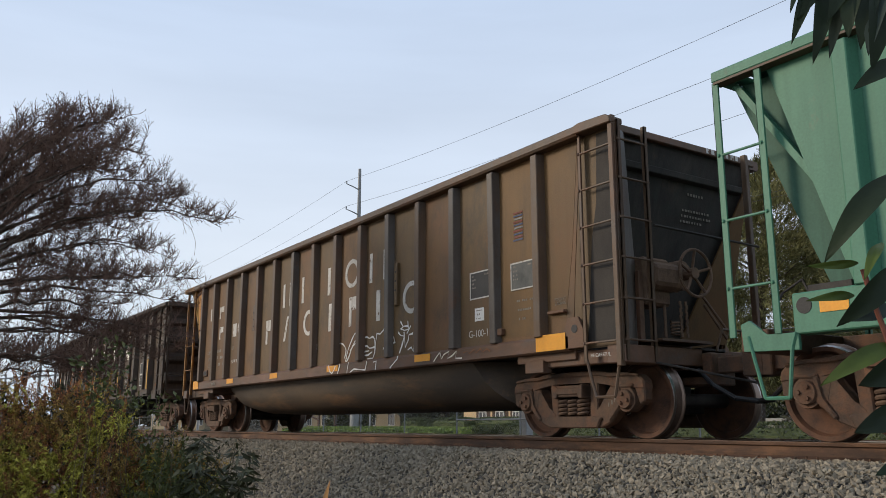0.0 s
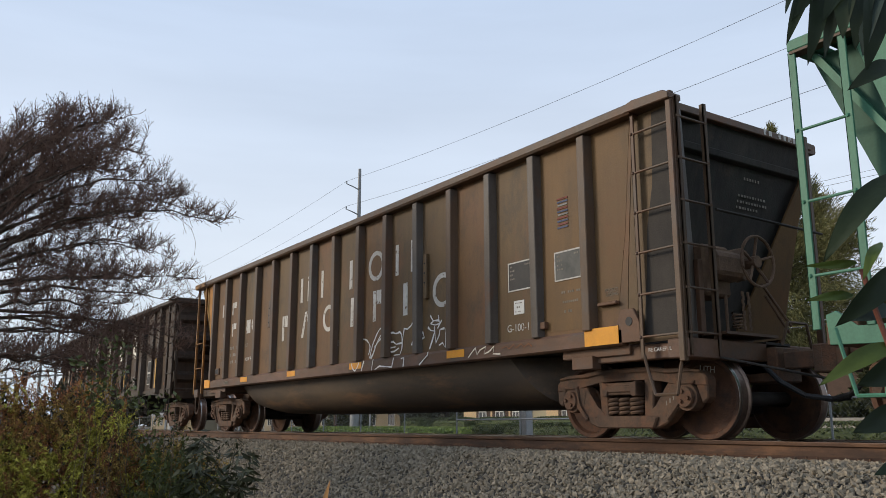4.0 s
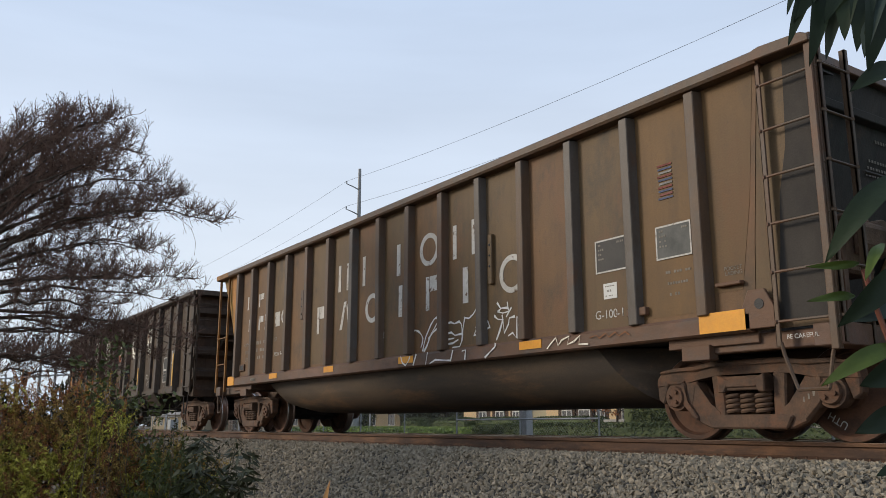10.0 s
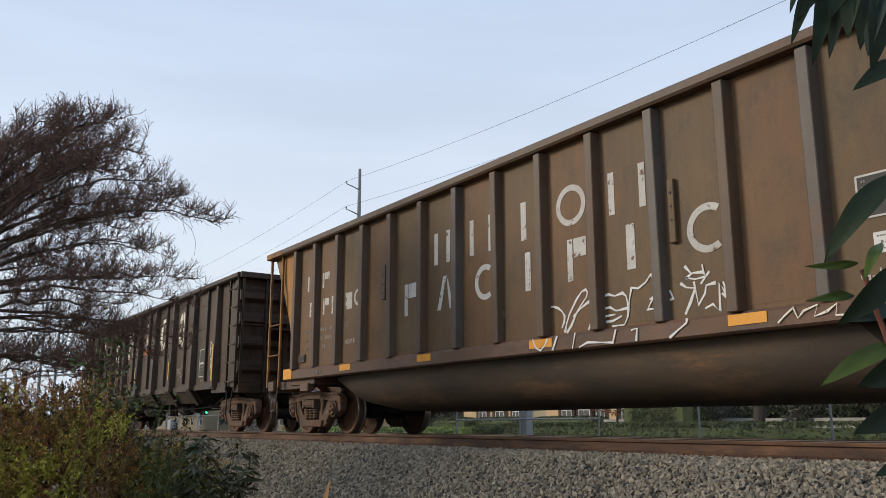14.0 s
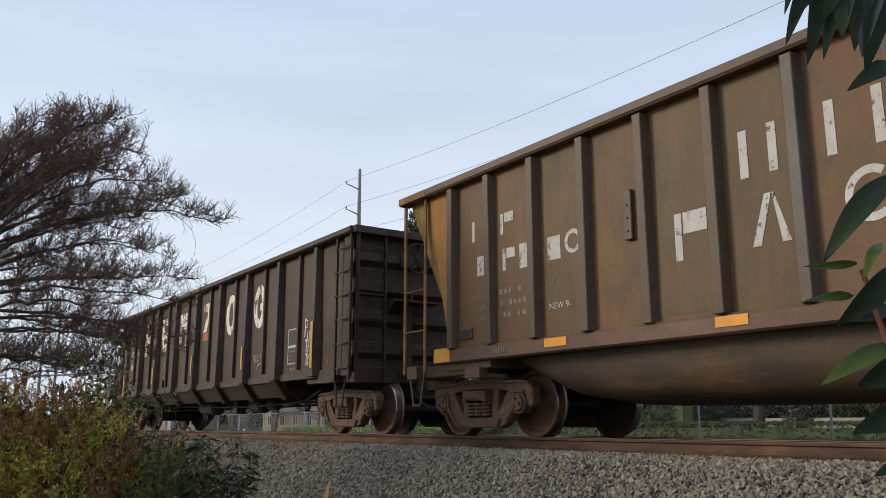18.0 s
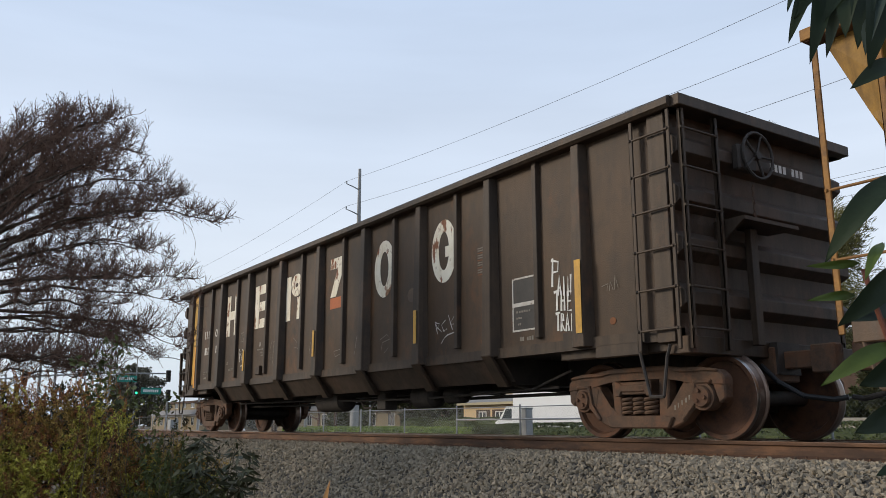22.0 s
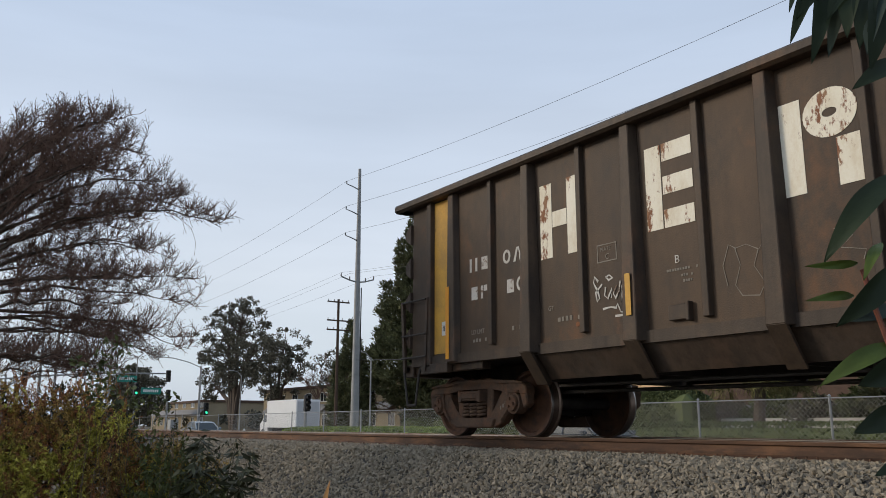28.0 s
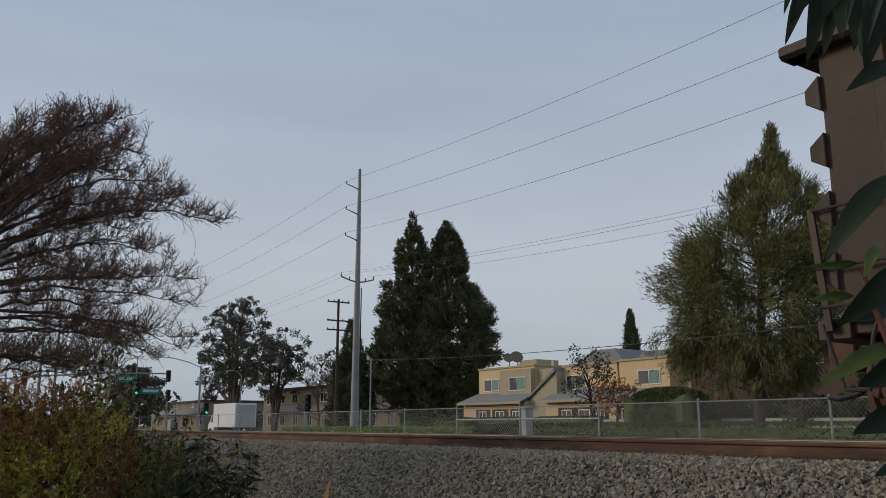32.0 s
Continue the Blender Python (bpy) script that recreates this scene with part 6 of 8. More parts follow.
def house(xe0, xe1, xu0, xu1, top, wins, peak=None, eave=2.05):
    """A two-storey stuccoed townhouse: ground floor xe0 to xe1, upper floor xu0 to xu1, a lean-to roof between them."""
    g, y = -0.85, 44.0
    t = thing("town_house", "two-storey tan stucco townhouse with a grey shingle lean-to roof", "house", "row of townhouses")
    bm = B()
    box(bm, xe0 + 0.2, xe1, y, y + 9, g, eave + 0.05)
    part("ground_wall", bm, M_STUCCO, t, "tan stucco ground floor")
    bm = B()
    box(bm, xu0, xu1, y + 1.3, y + 9, eave, top)
    part("upper_wall", bm, M_STUCCO, t, "tan stucco upper floor")
    bm = B()
    box(bm, xu0 - 0.1, xu1 + 0.1, y + 1.2, y + 9.1, top, top + 0.16)
    part("parapet_cap", bm, M_STUCCO2, t, bevel=0.02)
    bm = B()
    prism(bm, [(y - 0.6, eave - 0.12), (y - 0.6, eave), (y + 1.35, eave + 0.85), (y + 1.35, eave + 0.73)], "x", xe0, xe1 + 0.1)
    for v in bm.verts:
        if v.co.x < xe0 + 0.1 and v.co.y > y:
            v.co.x = xu0 - 0.2
    part("lean_to_roof", bm, M_ROOF, t, "grey shingle lean-to roof")
    bm = B()
    box(bm, xe0, xe1 + 0.1, y - 0.64, y - 0.60, eave - 0.2, eave + 0.01)
    part("fascia", bm, M_STUCCO2, t)
    if peak:
        bm = B()
        prism(bm, [(xu0 + 0.2, top + 0.1), (xu0 + 1.2, peak), (xu1 - 0.3, peak), (xu1 - 0.1, top + 0.1)], "y", y + 2.0, y + 8)
        part("roof_ridge", bm, M_ROOF, t, "grey hipped roof top")
    for x0, x1, z0, z1 in wins:
        window(t, (x0 + x1) / 2, y + 1.3, z0, x1 - x0, z1 - z0)
    w = xe1 - xe0
    for f, ww in ((0.24, 2.0), (0.50, 2.2), (0.78, 1.6)):
        # Flat brown panels on the wall carry the shade of the porches.
        bm = B()
        box(bm, xe0 + w * f, xe0 + w * f + ww, y - 0.02, y + 0.02, g, 1.45)
        porch = part("porch_opening", bm, M_WOODPOLE, t, "flat brown panel painted as a shaded porch opening")
        window(t, xe0 + w * f + ww * 0.5, y - 0.03, 0.1, ww * 0.55, 1.2, curtain=False)
    return t


h1 = house(-62.0, -53.2, -61.2, -53.5, 4.95, [(-60.4, -58.2, 3.05, 4.1)])
bm = B()
box(bm, -57.6, -53.5, 44.9, 45.35, 2.4, 4.75)
part("upper_bay", bm, M_STUCCO2, h1, "stucco bay turned olive for shade")
window(h1, -55.25, 44.9, 2.98, 2.2, 1.15)
bm = B()
prism(bm, [(-53.7, 1.95), (-53.6, 2.15), (-49.9, 4.62), (-49.9, 4.3)], "y", 44.3, 47.0)
part("side_roof", bm, M_ROOF, h1, "steep grey side roof")
bm = B()
prism(bm, [(-53.5, -0.85), (-49.9, -0.85), (-49.9, 4.3), (-53.5, 2.0)], "y", 44.5, 52)
part("side_wall", bm, M_STUCCO2, h1, "side wall, stucco turned olive for shade")
bm = B()
prism(bm, [(-53.5, 2.1), (-53.5, 4.7), (-49.9, 4.7), (-49.9, 4.5)], "y", 45.6, 52)
part("rear_wall", bm, M_STUCCO2, h1, "rear wall, stucco turned olive for shade")
bm = B()
prism(bm, [(-58.2, 4.9), (-57.3, 5.7), (-55.2, 5.7), (-55.2, 4.9)], "y", 47, 49.5)
part("roof_house", bm, M_STUCCO2, h1, "boxy stucco roof house with a sloping side")
for q in (-56.2, -52.0):
    bm = B()
    rod(bm, (q, 46.0, 4.9), (q, 46.0, 5.35), 0.09, seg=8)
    part("roof_vent", bm, M_TRIM, h1, "small white roof vent")
h2 = house(-50.9, -43.9, -49.9, -44.1, 4.65, [(-49.6, -47.6, 2.85, 3.98)], None)
bm = B()
prism(bm, [(-50.9, 4.7), (-48.9, 6.0), (-46.4, 6.0), (-45.4, 4.7)], "y", 47.5, 52)
part("roof_ridge", bm, M_ROOF, h2, "grey roof with a tan peak")
h3 = house(-44.2, -39.1, -43.9, -39.2, 4.7, [(-42.1, -40.0, 2.95, 4.0)], None, 1.9)
bm = B()
prism(bm, [(-43.8, 4.85), (-43.0, 5.5), (-38.2, 5.5), (-37.2, 4.85)], "y", 47.0, 52)
part("roof_ridge", bm, M_ROOF, h3, "shallow grey roof top")
bm = B()
box(bm, -39.2, -34.6, 46.2, 53, -0.85, 4.7)
part("side_wall", bm, M_STUCCO2, h3, "side wall in duller stucco, olive for shade")
window(h3, -36.6, 46.2, 3.1, 0.9, 0.8, curtain=False)
for x, s in ((-58.7, 1.0), (-57.5, 1.25)):
    d = thing("satellite_dish", "grey satellite dish on a flat roof", "satellite dish", at=pose(x, 46.8, 5.6))
    b2 = B()
    rod(b2, (0, 0, -0.7), (0, 0, 0.4), 0.05, seg=6)
    part("mast", b2, M_STEELPOLE, d)
    b2 = B()
    lathe(b2, [(0.46 * s, -0.04), (0.42 * s, 0.05), (0.2 * s, 0.12), (0.03, 0.15)], seg=16)
    part("dish", b2, M_STEELPOLE, d, at=pose(0, -0.1, 0.45, 35, 0, 35))


def apartment(x0, x1, y, tall, name_label):
    t = thing("apartment_building", name_label, "building")
    g = -0.9
    bm = B()
    box(bm, x0, x1, y, y + 12, g, tall)
    part("wall", bm, M_STUCCO3, t, "dull tan stucco wall")
    bm = B()
    prism(bm, [(y - 1.0, 2.0), (y - 1.0, 2.15), (y + 0.02, 3.0), (y + 0.02, 2.85)], "x", x0 + 2, x1 - 1)
    part("awning_roof", bm, M_ROOF, t)
    bm = B()
    box(bm, x0 - 0.3, x1 + 0.3, y - 0.3, y + 12.3, tall, tall + 0.4)
    part("roof", bm, M_CHERRY, t, "brown roof edge")
    n = int((x1 - x0) / 4.5)
    for k in range(n):
        x = x0 + (k + 0.5) * (x1 - x0) / n
        window(t, x, y, 3.3, 2.0, 1.3, curtain=False)
        window(t, x + 0.4, y, 0.1, 1.6, 1.5, curtain=False)
    return t


apartment(-128, -104, 52, 5.2, "two-storey dull tan apartment block behind trees")
apartment(-100, -86, 52, 5.2, "two-storey dull tan apartment block behind trees")
apartment(-82, -72, 60, 3.4, "small tan house beside the conifers")
apartment(-185, -150, 50, 4.2, "far brown-roofed house beyond the crossing")
bt = thing("brick_building", "reddish brown building beyond the conifer", "building")
bm = B()
box(bm, -38.0, 6, 46, 58, -0.9, 5.3)
part("wall", bm, M_CHERRY, bt)
bm = B()
box(bm, -38.2, 6.2, 45.6, 58.2, 5.3, 5.6)
part("roof", bm, M_ROOF, bt)
for k in range(5):
    window(bt, -34.0 + 5.2 * k, 46, 3.7, 1.2, 0.8, curtain=False)


# ---- traffic lights and signs ----
def signal(t, x, y, z, color):
    """A three-lamp head on a signal pole, in the pole's space; its lamps face +x."""
    bm = B()
    box(bm, x - 0.16, x + 0.16, y - 0.20, y + 0.20, z - 0.55, z + 0.55)
    head = part("signal_head", bm, M_BLACK, t, "black three-lamp signal head", bevel=0.03)
    for k, zz in enumerate((0.35, 0.0, -0.35)):
        m = M_RED if k == 0 and color == "red" else M_GREENLAMP if k == 2 and color == "green" else M_LAMPOFF
        bm = B()
        rod(bm, (x + 0.16, y, z + zz), (x + 0.19, y, z + zz), 0.13, seg=12)
        part("lamp", bm, m, head)
        bm = B()
        rod(bm, (x + 0.17, y, z + zz + 0.02), (x + 0.36, y, z + zz + 0.04), 0.15, 0.15, 10, caps=False)
        part("visor", bm, M_BLACK, head)
    return head


M_RED = glow("red_lamp", (1.0, 0.05, 0.03), 1.5)
M_GREENLAMP = glow("green_lamp", (0.05, 0.9, 0.45), 1.2)
M_LAMPOFF = material("dark_lens", (0.03, 0.025, 0.02), None, 0.3)

cp = thing("carport", "long low dark carport behind the garden wall", "carport")
bm = B()
box(bm, -37.0, 8.0, 42.6, 45.8, 1.15, 1.32)
part("roof", bm, M_ROOF, cp, bevel=0.02)
bm = B()
box(bm, -37.0, 8.0, 45.7, 45.8, -0.9, 1.15)
part("back_wall", bm, M_CHERRY, cp)
for k in range(12):
    bm = B()
    box(bm, -36.9 + 4.05 * k, -36.78 + 4.05 * k, 42.7, 42.82, -0.9, 1.15)
    part("post", bm, M_CHERRY, cp)
def signal_pole(label, x, y, h, arm, arm_z):
    """A pole with a mast arm that reaches towards arm = (dx, dy)."""
    t = thing("signal_mast", label, "signal pole", "signal poles", at=pose(x, y, -1.0))
    bm = B()
    rod(bm, (0, 0, -0.1), (0, 0, h), 0.12, 0.08, 10)
    part("pole", bm, M_STEELPOLE, t)
    if arm:
        bm = B()
        smooth_tube(bm, [(0, 0, arm_z - 0.9), (arm[0] * 0.3, arm[1] * 0.3, arm_z - 0.45), (arm[0] * 0.65, arm[1] * 0.65, arm_z - 0.1), (arm[0], arm[1], arm_z)], 0.07, 8)
        part("mast_arm", bm, M_STEELPOLE, t)
    return t


def street_sign(t, x, y, z, w):
    bm = B()
    box(bm, x, x + 0.04, y - w / 2, y + w / 2, z, z + 0.62)
    sg = part("street_sign", bm, M_SIGN, t, "green street name sign with white bars")
    bm = B()
    for q in range(8):
        box(bm, x + 0.04, x + 0.046, y - w * 0.38 + q * w * 0.095, y - w * 0.38 + q * w * 0.095 + w * 0.06, z + 0.20, z + 0.44)
    part("sign_bars", bm, M_TRIM, sg)


mast = signal_pole("grey signal mast arm with green street signs", -84.2, 8.6, 6.2, (2.4, 14.8), 6.0)
signal(mast, 2.5, 14.8, 5.75, "off")
signal(mast, 2.0, 12.0, 4.45, "green")
street_sign(mast, 2.0, 11.1, 5.1, 1.8)
street_sign(mast, 2.4, 13.3, 4.0, 1.9)
low = signal_pole("short signal pole by the crossing", -85.4, 24.5, 4.6, None, 0)
signal(low, 0.15, 0, 4.05, "off")
ped = signal_pole("grey street lamp pole with a signal head", -76.1, 24.7, 6.45, None, 0)
signal(ped, 0.2, 0.6, 2.6, "green")
bm = B()
smooth_tube(bm, [(0, 0, 6.3), (-0.3, -1.0, 6.75), (-0.7, -2.3, 7.1), (-1.0, -3.3, 7.2)], 0.04, 7)
part("lamp_arm", bm, M_STEELPOLE, ped)
bm = B()
box(bm, -1.2, -0.9, -3.8, -3.2, 7.13, 7.25)
part("lamp_head", bm, M_STEELPOLE, ped, bevel=0.03)
far = signal_pole("signal mast with two heads across the crossing", -84.6, 9.8, 5.6, (0.3, 1.5), 5.2)
signal(far, 0.4, 1.5, 5.2, "off")
signal(far, 0.3, 0.95, 4.25, "off")
near = signal_pole("short signal pole on the median", -54.4, 25.2, 3.2, None, 0)
signal(near, 0.2, 0, 2.65, "off")
for x, y, h in ((-69.2, 10.3, 12.0), (-68.9, 11.3, 9.0), (-68.4, 15.1, 9.5)):
    tp = thing("line_pole", "slim grey pole beyond the crossing", "utility pole", "slim poles", at=pose(x, y, -1.0))
    bm = B()
    rod(bm, (0, 0, -0.1), (0, 0, h), 0.11, 0.07, 8)
    part("shaft", bm, M_STEELPOLE, tp)
hy = thing("fire_hydrant", "white fire hydrant on the pavement", "hydrant", at=pose(-64.6, 24.7, -0.9))
bm = B()
rod(bm, (0, 0, 0), (0, 0, 0.6), 0.11, 0.10, 12)
rod(bm, (0, 0, 0.6), (0, 0, 0.78), 0.13, 0.04, 12)
part("barrel", bm, M_VAN, hy, smooth=True)
bm = B()
rod(bm, (0, -0.2, 0.45), (0, 0.2, 0.45), 0.06, seg=10)
part("outlet", bm, M_VAN, hy)
cab = thing("utility_cabinet", "pale grey roadside equipment cabinet", "cabinet", at=pose(-88, 26.0, -1.0))
bm = B()
box(bm, -0.5, 0.5, -0.4, 0.4, 0, 1.7)
part("body", bm, M_GALV, cab, bevel=0.02)


# ---- vehicles on the road ----
def wheel_small(car, x, y, r=0.34, w=0.24):
    bm = B()
    rod(bm, (x, y - w / 2, r), (x, y + w / 2, r), r, seg=20)
    ty = part("wheel", bm, M_TYRE, car, bevel=0.02)
    bm = B()
    rod(bm, (x, y - w / 2 - 0.01, r), (x, y + w / 2 + 0.01, r), r * 0.6, seg=16)
    part("rim", bm, M_STEELPOLE, ty)


def make_truck():
    """Faces -x; origin on the road under its middle."""
    t = thing("box_truck", "white box truck with a roll-up rear door greyed for shade", "truck")
    bm = B()
    box(bm, -2.4, 4.6, -1.2, 1.2, 0.95, 3.55)
    part("cargo_box", bm, M_VAN, t, "white cargo box", bevel=0.03)
    bm = B()
    box(bm, 4.6, 4.63, -1.08, 1.08, 1.05, 3.35)
    part("rear_door", bm, M_VAN_REAR, t, "roll-up rear door, white greyed for shade")
    bm = B()
    prism(bm, [(-4.6, 0.55), (-2.5, 0.55), (-2.5, 2.35), (-3.4, 2.35), (-3.95, 1.55), (-4.6, 1.35)], "y", -1.0, 1.0)
    part("cab", bm, M_VAN, t, "white truck cab", bevel=0.06)
    bm = B()
    prism(bm, [(-3.35, 1.5), (-2.75, 1.5), (-2.75, 2.2), (-3.30, 2.2), (-3.75, 1.55)], "y", -1.02, 1.02)
    part("cab_window", bm, M_PANE, t)
    bm = B()
    box(bm, -4.6, 4.5, -0.5, 0.5, 0.5, 0.95)
    box(bm, 4.45, 4.7, -1.1, 1.1, 0.5, 0.65)
    part("chassis", bm, M_BLACK, t)
    for x in (-3.6, 2.9):
        for y in (-0.95, 0.95):
            wheel_small(t, x, y, 0.42, 0.28)
    return t


def make_sedan(label, paint, length, colour):
    """Faces +x; origin on the road under its middle."""
    t = thing("sedan_car", label, "car", "cars on the road")
    h = length / 2
    bm = B()
    prism(bm, [(-h, 0.38), (-h + 0.05, 0.30), (h - 0.1, 0.28), (h, 0.40), (h - 0.02, 0.62), (h - 0.35, 0.74), (h * 0.42, 0.92), (-h * 0.62, 0.97), (-h + 0.1, 0.90)], "y", -0.9, 0.9)
    part("body", bm, paint, t, colour + " car body", bevel=0.07)
    bm = B()
    prism(bm, [(-h * 0.72, 0.95), (h * 0.46, 0.91), (h * 0.16, 1.36), (-h * 0.02, 1.42), (-h * 0.40, 1.40)], "y", -0.76, 0.76)
    for v in bm.verts:
        if v.co.z > 1.2:
            v.co.y *= 0.82
    part("cabin_glass", bm, M_CAR_GLASS, t, "dark car windows", bevel=0.04)
    bm = B()
    prism(bm, [(-h * 0.42, 1.395), (h * 0.17, 1.365), (h * 0.05, 1.43), (-h * 0.10, 1.46), (-h * 0.34, 1.44)], "y", -0.64, 0.64)
    part("roof", bm, paint, t, bevel=0.02)
    for s in (-1, 1):
        for x0, x1 in ((h * 0.46, h * 0.16), (-h * 0.72, -h * 0.40), (-h * 0.10, -h * 0.10)):
            bm = B()
            tube(bm, [(x0, s * 0.77, 0.94), (x1, s * 0.635, 1.40)], 0.035, 6)
            part("pillar", bm, paint, t)
        bm = B()
        box(bm, h * 0.30, h * 0.38, *sorted((s * 0.90, s * 1.06)), 0.94, 1.06)
        part("wing_mirror", bm, paint, t, bevel=0.02)
        bm = B()
        box(bm, h - 0.12, h + 0.01, *sorted((s * 0.55, s * 0.82)), 0.55, 0.68)
        part("headlight", bm, M_TRIM, t, "pale headlight", bevel=0.02)
        bm = B()
        box(bm, -h - 0.01, -h + 0.1, *sorted((s * 0.55, s * 0.84)), 0.70, 0.84)
        part("tail_light", bm, M_TAIL, t, "red tail light", bevel=0.02)
    for x in (-h * 0.60, h * 0.62):
        for y in (-0.82, 0.82):
            wheel_small(t, x, y, 0.33, 0.22)
    return t


M_CAR_GLASS = material("tinted_car_glass", (0.050, 0.060, 0.066), (0.040, 0.048, 0.054), 0.45, 0.0, 1, 10, 0.5, 0.0, spec=0.25)
M_TAIL = material("red_tail_lens", (0.30, 0.02, 0.02), None, 0.3)
M_CAR2 = material("dark_grey_car_paint", (0.060, 0.068, 0.078), (0.048, 0.055, 0.064), 0.35, 0.2, 0.8, 30, 0.2, 0.0, spec=0.6)
BOX_TRUCK = make_truck()
SEDAN = make_sedan("silver grey sedan passing on the road", M_CAR, 4.6, "silver grey")
DARK_SEDAN = make_sedan("dark grey sedan passing on the road", M_CAR2, 5.0, "dark grey")
TRUCK_ROWS = [(0, 60.0), (12, 30.0), (20, -20.0), (22.5, -43.6), (23, -49.0), (25.5, -67.5), (28, -77.2), (29.4, -81.0), (30.6, -85.2), (32, -93.0)]
SEDAN_ROWS = [(0, -440.0), (27.5, -66.0), (29.4, -38.0), (30.0, -29.1), (30.6, -20.2), (31.0, -14.3), (32, 0.5)]
DARK_SEDAN_ROWS = [(0, -335.0), (27.6, -23.0), (28.2, -16.2), (28.6, -11.7), (30, 4.1), (32, 26.6)]


# ---- bare tree ----
def sticks(name, segs, mat, sides=3):
    """Thin tapered sticks from rows of (p0, p1, r0, r1)."""
    P0 = np.array([q[0] for q in segs])
    P1 = np.array([q[1] for q in segs])
    R0 = np.array([q[2] for q in segs])[:, None]
    R1 = np.array([q[3] for q in segs])[:, None]
    d = P1 - P0
    d /= np.linalg.norm(d, axis=1)[:, None] + 1e-9
    a = np.cross(d, np.array((0.31, 0.52, 0.79)))
    a /= np.linalg.norm(a, axis=1)[:, None] + 1e-9
    b = np.cross(d, a)
    v = []
    for P, R in ((P0, R0), (P1, R1)):
        for k in range(sides):
            w = 2 * math.pi * k / sides
            v.append(P + (a * math.cos(w) + b * math.sin(w)) * R)
    v = np.stack(v, 1)
    base = np.arange(len(segs)) * 2 * sides
    f = np.concatenate([np.stack([base + k, base + (k + 1) % sides, base + sides + (k + 1) % sides, base + sides + k], 1) for k in range(sides)])
    me = bpy.data.meshes.new(name)
    me.from_pydata(v.reshape(-1, 3), [], f)
    me.materials.append(mat)
    return me


BOUGHS = [(1.96, 1.00, 0.150, 4.3), (1.88, 0.30, 0.050, 4.1), (1.79, 0.16, 0.055, 4.3), (1.30, 0.36, 0.100, 3.6), (2.25, 1.00, 0.136, 4.5), (1.97, 1.68, 0.215, 2.9), (1.60, 2.35, 0.28, 1.75), (1.96, 1.42, 0.205, 3.6), (2.0, 3.3, 0.72, 1.35), (1.78, 0.92, 0.150, 3.85), (1.95, 0.36, 0.045, 4.1), (1.21, 0.04, 0.055, 2.6), (1.6, 2.15, 0.39, 3.1), (2.33, 0.66, 0.045, 3.9), (2.1, 2.5, 0.55, 2.4), (1.5, 0.30, 0.07, 3.9), (2.2, 2.2, 0.42, 2.7), (2.4, 2.9, 0.75, 1.9), (2.3, 1.75, 0.30, 3.3), (1.05, 0.16, 0.05, 3.1), (0.95, 0.08, 0.04, 2.4)]


